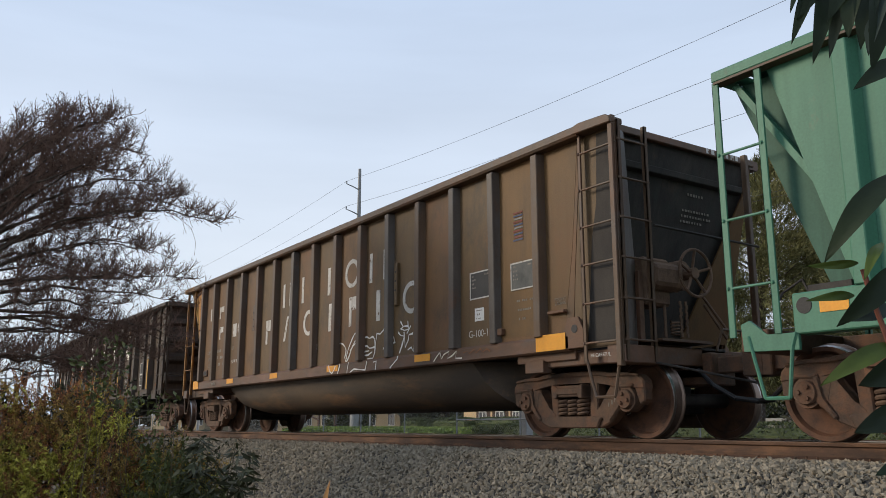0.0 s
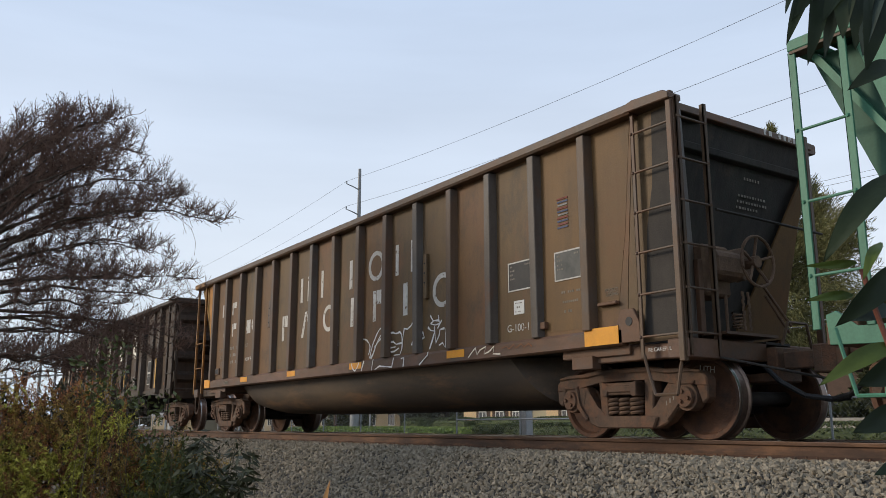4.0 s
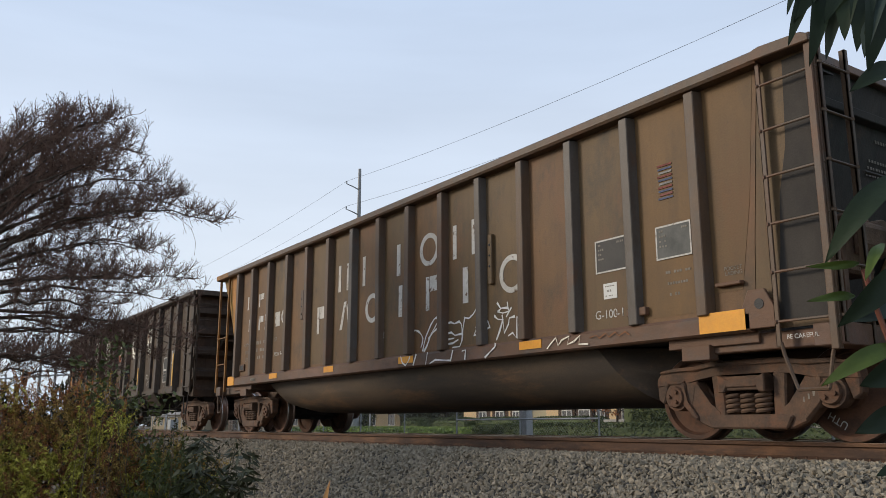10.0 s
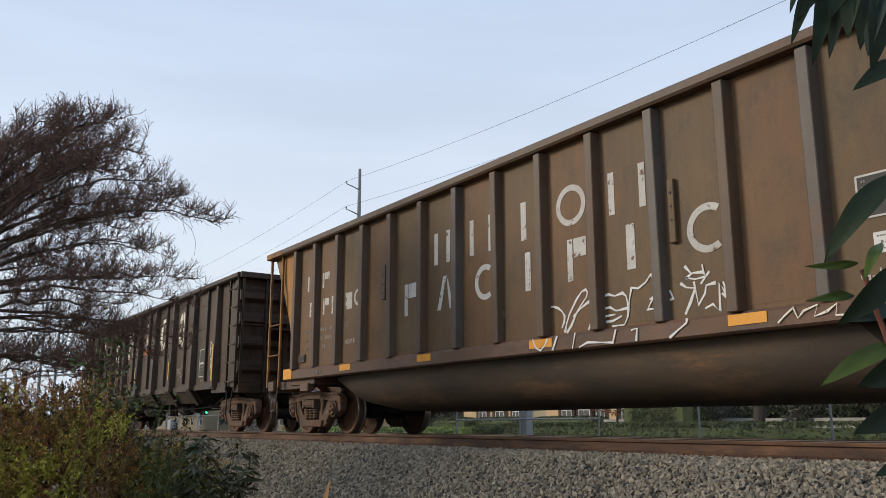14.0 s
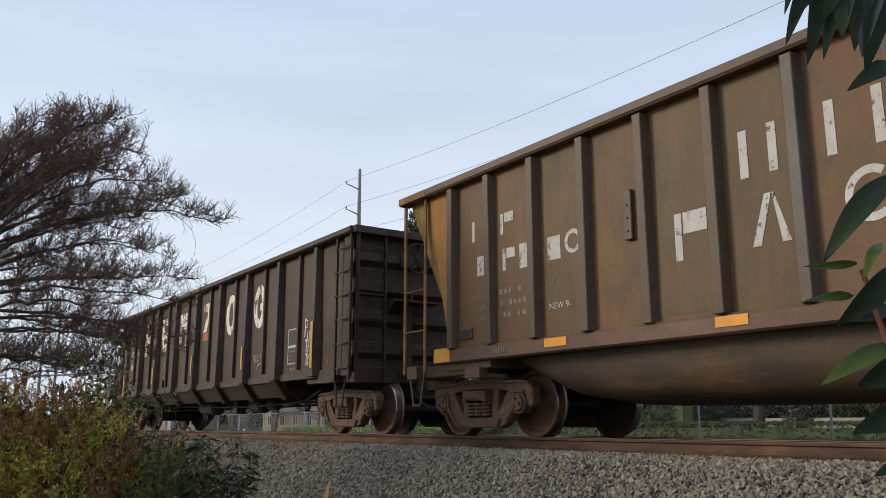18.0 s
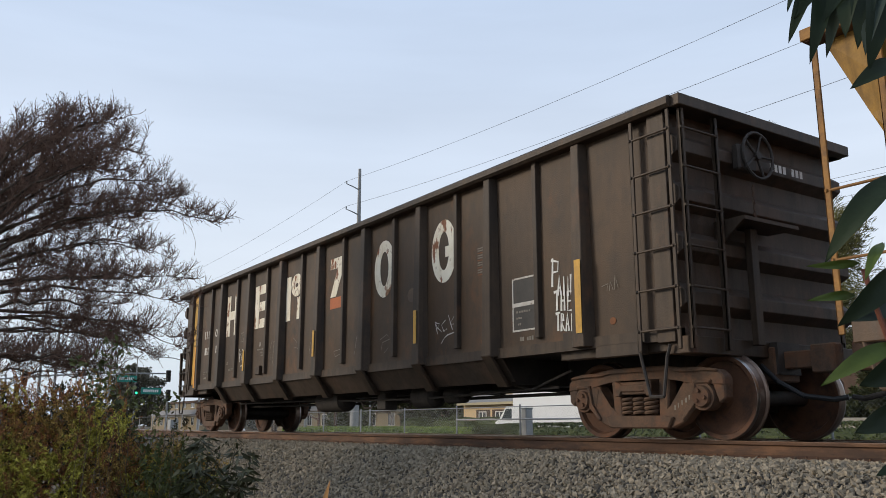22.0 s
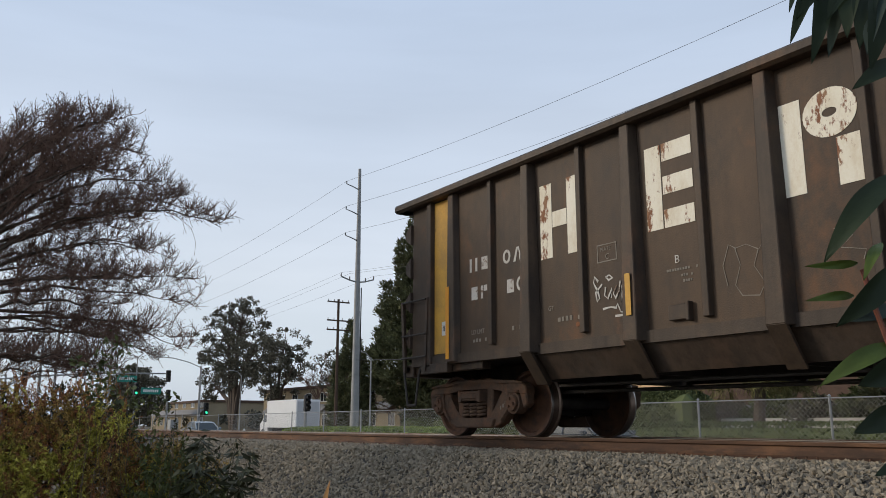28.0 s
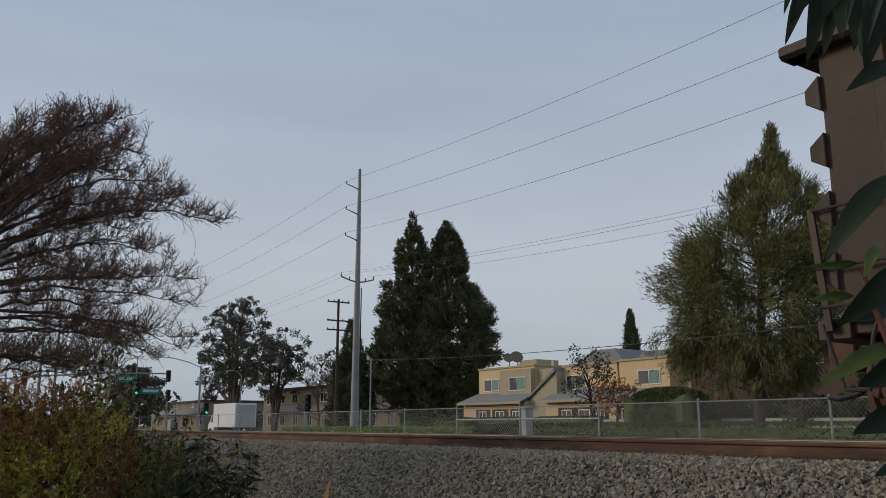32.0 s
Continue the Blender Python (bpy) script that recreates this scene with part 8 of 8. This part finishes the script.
M_PANEL = material("black_panel_paint", (0.035, 0.035, 0.035), (0.06, 0.055, 0.05), 0.6, 0, 4, 60, 0.5, 0.02)
M_PANEL2 = material("scuffed_grey_panel", (0.055, 0.058, 0.055), (0.11, 0.11, 0.10), 0.6, 0, 5, 60, 0.7, 0.02)
panel_sign(BROWN, 4.90, 5.40, 1.89, 2.28, YS - 0.004, 3, M_PANEL)
panel_sign(BROWN, 5.83, 6.31, 1.90, 2.27, YS - 0.006, 5, M_PANEL2)
st = flat(BROWN, "paper_label", M_TRIM, rect(5.01, 5.22, 1.58, 1.76), YS - 0.002, "white paper label")
bars(st, M_FAINT, 5.04, 1.72, 0.15, 0.015, YS - 0.004, 6, "label_bar", "", 21)
bars(st, M_FAINT, 5.07, 1.66, 0.08, 0.03, YS - 0.004, 2, "label_bar", "", 22)
bars(st, M_FAINT, 5.04, 1.61, 0.15, 0.012, YS - 0.004, 6, "label_bar", "", 23)
# the sheets of the bays differ in tone
SHEETS = [M_BROWN, M_OLIVE, M_BROWN, M_OLIVE, M_OLIVE, M_BROWN, M_OLIVE, M_BROWN, M_OLIVE, M_OLIVE, M_BROWN, M_OLIVE, M_OCHRE]
for k, m in enumerate(SHEETS):
    x0 = -6.69 + 0.12 if k == 0 else U_POSTS[13 - k] + 0.085
    x1 = U_POSTS[12 - k] - 0.085
    z0 = 1.26 + 0.03 * math.sin(k * 2.7)
    flat(BROWN, "bay_sheet", m, [(x0, z0), (x1, z0), (x1, 3.59), (x0, 3.59)], YS + 0.003, "weathered steel bay sheet", 0.003)
flat(BROWN, "bay_sheet", M_OCHRE, [(6.55, 1.45), (6.88, 1.45), (7.03, 2.3), (7.17, 3.59), (6.55, 3.59)], YS + 0.003, "ochre brown end bay sheet", 0.003)
for k, c in enumerate(((0.25, 0.07, 0.05), (0.10, 0.12, 0.20), (0.30, 0.28, 0.26), (0.25, 0.07, 0.05), (0.10, 0.12, 0.20), (0.30, 0.28, 0.26), (0.25, 0.07, 0.05), (0.10, 0.12, 0.20), (0.28, 0.10, 0.08), (0.12, 0.13, 0.20))):
    mm = material("faded_code_stripe", c, None, 0.7, 0, 20, 90, 0.6, 0)
    flat(BROWN, "code_stripe", mm, rect(5.90 + 0.01 * (k % 3), 6.10, 2.93 - 0.041 * k, 2.952 - 0.041 * k), YS - 0.006, "faded coloured code stripe", 0.003)
# small fittings on the side
for x0, x1, z0, z1, d, m in ((5.40, 5.68, 1.33, 1.42, 0.06, M_SILL), (6.60, 6.90, 1.50, 1.54, 0.06, M_SILL), (-6.54, -6.26, 1.35, 1.50, 0.03, M_SILL), (-3.28, -3.16, 2.20, 2.78, 0.05, M_BROWN_POST), (2.86, 2.95, 2.05, 2.75, 0.05, M_OLIVE)):
    bm = B()
    box(bm, x0, x1, YS - d, YS + 0.01, z0, z1)
    part("side_fitting", bm, m, BROWN, bevel=0.008)
bm = B()
box(bm, -6.51, -6.29, YS - 0.033, YS - 0.029, 1.375, 1.475)
part("pocket_hole", bm, M_BLACK, BROWN)
for x in (-3.22, 2.905):
    for z in (2.3, 2.45, 2.6):
        bm = B()
        rod(bm, (x, YS - 0.06, z), (x, YS - 0.04, z), 0.014, seg=7)
        part("bolt", bm, M_BLACK, BROWN)
GR = "white spray-paint scrawl"
for run in ([(0.71, 1.56), (0.77, 1.59), (0.84, 1.60), (0.94, 1.60), (1.03, 1.57), (1.10, 1.52), (1.14, 1.46), (1.13, 1.39), (1.09, 1.33)],
            [(1.14, 1.27), (1.18, 1.38), (1.23, 1.48), (1.36, 1.64), (1.45, 1.72), (1.52, 1.74), (1.55, 1.70), (1.53, 1.65), (1.37, 1.50), (1.26, 1.34), (1.18, 1.26)],
            [(1.30, 1.44), (1.42, 1.52), (1.55, 1.58), (1.74, 1.62), (1.70, 1.54), (1.65, 1.44), (1.55, 1.26)],
            [(1.76, 1.62), (1.90, 1.63), (1.99, 1.60), (2.11, 1.62), (2.16, 1.58), (2.18, 1.51), (2.19, 1.42), (2.18, 1.35), (2.12, 1.26), (1.94, 1.26)],
            [(1.75, 1.47), (1.91, 1.48), (2.0, 1.43), (2.19, 1.44)], [(1.74, 1.32), (1.95, 1.32), (2.08, 1.36)], [(1.62, 1.30), (1.70, 1.38), (1.98, 1.39)],
            [(2.18, 1.35), (2.21, 1.52), (2.25, 1.66), (2.35, 1.64), (2.46, 1.69), (2.54, 1.77), (2.62, 1.64), (2.55, 1.50), (2.47, 1.39), (2.64, 1.39)],
            [(2.51, 1.50), (2.60, 1.53), (2.69, 1.58), (2.79, 1.55), (2.83, 1.47), (2.71, 1.44)],
            [(2.94, 1.61), (3.01, 1.56), (3.12, 1.54), (3.05, 1.40), (2.98, 1.29)], [(3.11, 1.60), (3.13, 1.48), (3.15, 1.36), (3.24, 1.47), (3.26, 1.55), (3.37, 1.56)],
            [(3.24, 1.32), (3.33, 1.35), (3.41, 1.27), (3.42, 1.56), (3.49, 1.43)], [(3.47, 1.55), (3.50, 1.45), (3.60, 1.48)], [(3.45, 1.44), (3.52, 1.38), (3.59, 1.27)],
            [(3.02, 1.66), (3.10, 1.70), (3.24, 1.69), (3.26, 1.64), (3.13, 1.63), (3.02, 1.66)], [(3.01, 1.78), (3.08, 1.70)], [(3.23, 1.76), (3.24, 1.68)], [(3.20, 1.58), (3.30, 1.68)]):
    scrawl(BROWN, M_CHALK, [run], YS - 0.002, 0.017, GR)
for run in ([(0.63, 1.21), (0.68, 1.11), (0.77, 1.065), (0.85, 1.12), (0.90, 1.19)], [(1.08, 1.21), (1.0, 1.06)], [(1.40, 1.22), (1.35, 1.05)], [(1.47, 1.055), (1.61, 1.10), (1.84, 1.08), (2.01, 1.065), (2.06, 1.20)], [(2.83, 1.055), (2.94, 1.12), (3.05, 1.18), (3.06, 1.22)], [(2.30, 1.18), (2.38, 1.19), (2.36, 1.06)]):
    scrawl(BROWN, M_CHALK, [run], -1.511, 0.015, GR)
scrawl(BROWN, M_CREAM, [[(4.10, 1.08), (4.16, 1.13), (4.26, 1.20), (4.30, 1.10), (4.36, 1.16), (4.50, 1.20), (4.46, 1.10), (4.58, 1.13), (4.68, 1.19), (4.66, 1.09), (4.81, 1.08)]], -1.511, 0.012, "pale yellow spray scrawl")
scrawl(BROWN, M_BUSH_R, [[(4.85, 1.15), (4.95, 1.17), (5.0, 1.13), (5.1, 1.18), (5.15, 1.13), (5.25, 1.18), (5.3, 1.13), (5.4, 1.17), (5.46, 1.13)]], -1.511, 0.008, "faint red scrawl")

# ---- markings of the dark gondola ----
YH = -1.495
CB = "peeling cream painted block"
blocks(DARK, [("pair", -5.18, -4.46, 2.20, 3.16)], M_CREAM, YH, CB, 0.22)
flat(DARK, "paint_bar", M_CREAM, rect(-4.95, -4.69, 2.58, 2.78), YH, CB, 0.004)
flat(DARK, "paint_bar", M_CREAM, rect(-3.40, -3.18, 2.22, 3.16), YH, CB, 0.004)
for z in (2.22, 2.59, 2.96):
    flat(DARK, "paint_bar", M_CREAM, rect(-3.16, -2.76, z, z + 0.20), YH, CB, 0.004)
blocks(DARK, [("bar", -1.72, -1.50, 2.22, 3.12), ("ring", -1.48, -0.96, 2.68, 3.14), ("bar", -1.18, -0.96, 2.22, 2.66), ("ring", 1.95, 2.60, 2.22, 3.18), ("ring", 3.71, 4.36, 2.22, 3.18)], M_CREAM, YH, CB, 0.235)
flat(DARK, "paint_bar", M_CREAM, [(0.30, 2.46), (0.52, 2.46), (0.80, 2.96), (0.80, 3.18), (0.28, 3.18), (0.28, 2.98), (0.56, 2.98)], YH, CB, 0.004)
flat(DARK, "paint_patch", material("orange_red_patch", (0.48, 0.13, 0.04), (0.36, 0.10, 0.03), 0.6, 0, 4, 50, 0.5, 0), rect(0.30, 0.82, 2.24, 2.44), YH, "orange-red paint patch", 0.004)
flat(DARK, "paint_bar", M_CREAM, rect(4.08, 4.34, 2.60, 2.76), YH - 0.003, CB, 0.003)
NB = "white stencilled block"
blocks(DARK, [("pair", -6.72, -6.54, 2.27, 2.46), ("bar", -6.44, -6.27, 2.27, 2.45), ("ring", -5.96, -5.80, 2.27, 2.46), ("wedge", -5.74, -5.56, 2.27, 2.46), ("bar", -6.68, -6.54, 1.87, 2.05), ("flag", -6.46, -6.32, 1.87, 2.05), ("bar", -5.88, -5.74, 1.87, 2.05), ("ring", -5.68, -5.52, 1.87, 2.06)], M_WHITE, YH, NB, 0.045)
for text, x, z, size in (("LD LMT", -6.69, 1.39, 0.065), ("GT", -5.07, 1.54, 0.06), ("B", -3.06, 1.82, 0.09), ("PLATE", -4.14, 2.13, 0.045), ("C", -4.06, 2.03, 0.065)):
    words(DARK, text, M_WHITE if size > 0.08 else M_FAINT, x, z, size, YH - 0.001, "stencil", "white stencil")
for x, z, w, h, n, s in ((-5.94, 1.37, 0.46, 0.06, 6, 31), (-4.97, 1.39, 0.5, 0.06, 7, 32), (-3.17, 1.74, 0.42, 0.03, 12, 33), (-2.98, 1.67, 0.16, 0.03, 5, 34), (-2.96, 1.61, 0.13, 0.03, 4, 35), (5.78, 1.215, 0.28, 0.055, 6, 36), (-6.65, 1.28, 0.34, 0.05, 5, 37)):
    bars(DARK, M_FAINT, x, z, w, h, YH - 0.001, n, "stencil_bar", "faded unreadable stencil", s)


def outline(car, x0, x1, z0, z1, y, t, mat, label):
    for a in (rect(x0, x1, z1 - t, z1), rect(x0, x1, z0, z0 + t), rect(x0, x0 + t, z0 + t, z1 - t), rect(x1 - t, x1, z0 + t, z1 - t)):
        flat(car, "outline_bar", mat, a, y, label, 0.004)


outline(DARK, -4.19, -3.88, 2.0, 2.21, YH, 0.012, M_FAINT, "thin white outlined box")
flat(DARK, "data_panel", M_PANEL, rect(5.66, 6.17, 1.36, 2.02), YH + 0.001, "dark data panel", 0.003)
outline(DARK, 5.64, 6.19, 1.34, 2.04, YH - 0.003, 0.022, M_WHITE, "white outlined panel border")
flat(DARK, "outline_bar", M_WHITE, rect(5.66, 6.17, 1.66, 1.71), YH - 0.004, "", 0.003)
bars(DARK, M_FAINT, 5.72, 1.58, 0.3, 0.03, YH - 0.003, 6, "panel_bar", "", 41)
bars(DARK, M_FAINT, 5.72, 1.50, 0.12, 0.03, YH - 0.003, 3, "panel_bar", "", 42)
bars(DARK, M_FAINT, 5.72, 1.42, 0.10, 0.03, YH - 0.003, 3, "panel_bar", "", 43)
for x, z0, z1, w in ((7.0, 1.20, 2.06, 0.10), (3.45, 1.36, 1.86, 0.075), (-0.09, 1.40, 1.88, 0.075), (-3.62, 1.32, 1.78, 0.075)):
    flat(DARK, "reflector", M_YEL, rect(x - 0.01, x - 0.01 + w, z0, z1), -1.652, "ochre yellow reflector strip", 0.006)
flat(DARK, "paint_strip", M_YEL, rect(-7.62, -7.24, 1.18, 3.47), YH, "tall faded yellow painted strip", 0.004)
flat(DARK, "reflector", M_ORANGE, rect(-7.20, -7.12, 1.08, 2.12), -1.585, "orange reflector strip", 0.006)
pl = flat(DARK, "paper_label", M_TRIM, rect(-7.42, -7.30, 1.44, 1.64), YH - 0.004, "white paper label", 0.004)
bars(pl, M_BLACK, -7.39, 1.50, 0.06, 0.09, YH - 0.006, 3, "label_bar", "", 71)
M_BLOTCH = material("dull_orange_blotch", (0.26, 0.10, 0.04), (0.16, 0.07, 0.035), 0.8, 0, 6, 50, 0.6, 0)
for x, z, w, m in ((7.43, 1.31, 0.10, M_BLOTCH), (5.00, 1.27, 0.12, M_BLOTCH), (3.15, 2.15, 0.27, M_TUB), (-4.55, 1.33, 0.07, M_BLOTCH)):
    flat(DARK, "paint_blotch", m, [(x + w / 2 * math.cos(a * 0.524), z + w * 0.42 * math.sin(a * 0.524)) for a in range(12)], YH - 0.001, "dull round paint blotch", 0.004)
for k in range(12):
    flat(DARK, "code_stripe", M_FAINT if k % 3 else M_BLOTCH, rect(4.88, 5.02, 2.20 + 0.034 * k, 2.216 + 0.034 * k), YH, "faded code stripe", 0.003)
bm = B()
box(bm, -3.14, -2.90, YH - 0.05, YH + 0.01, 1.22, 1.38)
box(bm, -2.90, -2.86, YH - 0.07, YH + 0.01, 1.20, 1.40)
part("side_fitting", bm, M_CHAR_POST, DARK, bevel=0.008)
bm = B()
box(bm, 6.62, 6.92, YH - 0.03, YH + 0.01, 1.14, 1.24)
part("side_fitting", bm, M_CHAR_POST, DARK, bevel=0.008)
for run in ([(3.81, 1.65), (3.93, 1.62), (3.87, 1.57), (3.82, 1.63), (3.87, 1.48)], [(3.87, 1.57), (3.98, 1.50)], [(4.08, 1.66), (3.98, 1.60), (4.04, 1.50), (4.12, 1.53)], [(4.16, 1.72), (4.26, 1.51)], [(4.35, 1.74), (4.20, 1.59), (4.44, 1.57)], [(3.98, 1.33), (4.05, 1.40), (4.14, 1.44), (4.36, 1.47)]):
    scrawl(DARK, M_WHITE, [run], YH - 0.001, 0.009, GR)
for run in ([(-4.19, 1.79), (-4.24, 1.85), (-4.26, 1.78), (-4.20, 1.68), (-4.17, 1.59), (-4.21, 1.55), (-4.23, 1.66), (-4.13, 1.74)], [(-4.07, 1.70), (-4.09, 1.61), (-4.04, 1.57), (-3.97, 1.68), (-3.98, 1.58)], [(-3.90, 1.70), (-3.95, 1.62), (-3.92, 1.56), (-3.86, 1.64), (-3.84, 1.74)], [(-3.82, 1.69), (-3.84, 1.52), (-3.79, 1.71), (-3.65, 1.67), (-3.77, 1.55), (-3.64, 1.45)], [(-4.06, 1.82), (-4.01, 1.84), (-3.96, 1.80), (-4.02, 1.78), (-4.06, 1.82)], [(-4.12, 1.46), (-4.0, 1.47), (-3.92, 1.45), (-3.90, 1.50), (-3.85, 1.40), (-3.67, 1.36), (-3.93, 1.36)]):
    scrawl(DARK, M_WHITE, [run], YH - 0.001, 0.014, GR)
for run in ([(-1.28, 1.85), (-1.12, 1.76), (-1.23, 1.67), (-1.01, 1.62), (-1.04, 1.54)], [(-0.49, 1.71), (-0.54, 1.45)], [(0.79, 1.73), (0.82, 1.41), (0.57, 1.36), (0.50, 1.46), (0.75, 1.48)], [(1.37, 1.65), (1.29, 1.35)], [(2.18, 1.53), (2.40, 1.60), (2.50, 1.52), (2.26, 1.48), (2.21, 1.34)], [(2.33, 1.31), (2.44, 1.38)], [(-2.31, 1.85), (-2.18, 1.87), (-2.05, 1.80), (-2.11, 1.65), (-2.0, 1.47), (-2.07, 1.36), (-2.26, 1.38), (-2.33, 1.49), (-2.26, 1.68), (-2.31, 1.85)], [(-2.42, 1.5), (-2.46, 1.7), (-2.38, 1.9), (-2.3, 1.85)], [(-2.04, 1.8), (-1.96, 1.92), (-1.88, 1.7), (-1.92, 1.5)]):
    scrawl(DARK, M_FAINT, [run], YH - 0.001, 0.005, "faint chalk scrawl")
GLYPH = {"P": [[(0, 0), (0.1, 1)], [(0, 0.95), (0.6, 0.85), (0.55, 0.5), (0.05, 0.5)]], "A": [[(0, 0), (0.35, 1), (0.6, 0)], [(0.1, 0.35), (0.55, 0.35)]], "I": [[(0.2, 0), (0.25, 0.9)]], "N": [[(0, 0), (0.05, 0.95), (0.5, 0.05), (0.6, 1)]], "T": [[(0.3, 0), (0.35, 1)], [(-0.05, 0.95), (0.7, 1)]], "H": [[(0, 0), (0.05, 1)], [(0.5, 0), (0.55, 1)], [(0, 0.5), (0.55, 0.5)]], "E": [[(0.5, 0), (0, 0), (0.05, 1), (0.55, 1)], [(0, 0.5), (0.45, 0.5)]], "R": [[(0, 0), (0.05, 1), (0.5, 0.9), (0.45, 0.55), (0.05, 0.5), (0.6, 0)]], "S": [[(0, 0.1), (0.4, 0), (0.55, 0.3), (0.1, 0.65), (0.2, 1), (0.55, 0.9)]]}
for text, x, z, w, h, drop in (("P", 6.43, 1.84, 0.20, 0.34, 0.0), ("AINT", 6.53, 1.72, 0.092, 0.24, -0.014), ("THE", 6.47, 1.54, 0.115, 0.23, -0.016), ("TRAIN", 6.49, 1.29, 0.084, 0.21, -0.008)):
    for k, ch in enumerate(text):
        for run in GLYPH[ch]:
            scrawl(DARK, M_TRIM, [[(x + (k + u) * w, z + drop * k + v * h) for u, v in run]], YH - 0.001, 0.0165, GR)
for k in range(6):
    a = 5.0 + 0.028 * k
    scrawl(DARK, M_FAINT, [[(a, 1.66 - 0.03 * (k % 2)), (a + 0.02, 1.74), (a + 0.045, 1.62), (a + 0.01, 1.52 + 0.02 * (k % 3)), (a + 0.05, 1.48)]], YH - 0.001, 0.005, "faint chalk scrawl")
scrawl(DARK, M_FAINT, [[(7.28, 1.72), (7.38, 1.74), (7.36, 1.66)], [(7.40, 1.66), (7.42, 1.76), (7.46, 1.66)], [(7.48, 1.66), (7.5, 1.82), (7.54, 1.68)]], YH - 0.001, 0.005, "faint chalk scrawl")


# ---- motion ----
# seconds and the distance rolled by the train, in metres
ROLL = [(0, -1.196), (1, -0.967), (2, -0.735), (3, -0.507), (3.5, -0.408), (5.5, -0.079), (6, 0.0), (7, 0.203), (8, 0.485), (9, 0.861), (10, 1.326), (11, 1.905), (12, 2.629), (13, 3.496), (14, 4.522), (14.5, 5.10), (16.5, 7.718), (17, 8.446), (18, 10.02), (19, 11.70), (20, 13.466), (21, 15.30), (22, 17.20), (23, 19.117), (24, 21.06), (25, 23.014), (25.5, 23.97), (27.5, 27.723), (28, 28.611), (29, 30.368), (30, 32.10), (31, 33.847), (32, 35.594)]


def rolled(t):
    k = max(i for i in range(len(ROLL) - 1) if ROLL[i][0] <= t) if t < 32 else len(ROLL) - 2
    def slope(i):
        a, b = ROLL[max(i - 1, 0)], ROLL[min(i + 1, len(ROLL) - 1)]
        return (b[1] - a[1]) / (b[0] - a[0])
    (t0, p0), (t1, p1) = ROLL[k], ROLL[k + 1]
    h = t1 - t0
    u = (t - t0) / h
    return (2 * u ** 3 - 3 * u ** 2 + 1) * p0 + (u ** 3 - 2 * u ** 2 + u) * h * slope(k) + (-2 * u ** 3 + 3 * u ** 2) * p1 + (u ** 3 - u ** 2) * h * slope(k + 1)


def motions():
    coarse = [0.5 * k for k in range(65)]
    fine = [0.2 * k for k in range(161)]
    for car, x in ((BROWN, UX), (DARK, HX), (GREEN, GX)):
        walk(car, [(t, pose(x + rolled(t), TRACK, 0)) for t in coarse])
    for ws, x, first in SPINS:
        walk(ws, [(t, pose(x, 0, 0.457) @ Matrix.Rotation(first + rolled(t) / 0.457, 4, "Y")) for t in fine])
    # leaves stir in a light wind
    for ob, amp, ph in ((branch, 0.0012, 0.0), (UPPER, 0.0025, 1.3)):
        walk(ob, [(t, pose(amp * math.sin(0.9 * t + ph), amp * math.sin(1.3 * t + ph), amp * 0.4 * math.sin(1.7 * t))) for t in coarse])
    walk(BOX_TRUCK, [(t, pose(x, 33.9, -1.05)) for t, x in TRUCK_ROWS])
    walk(SEDAN, [(t, pose(x, 19.4, -1.05)) for t, x in SEDAN_ROWS])
    walk(DARK_SEDAN, [(t, pose(x, 17.6, -1.05)) for t, x in DARK_SEDAN_ROWS])


motions()
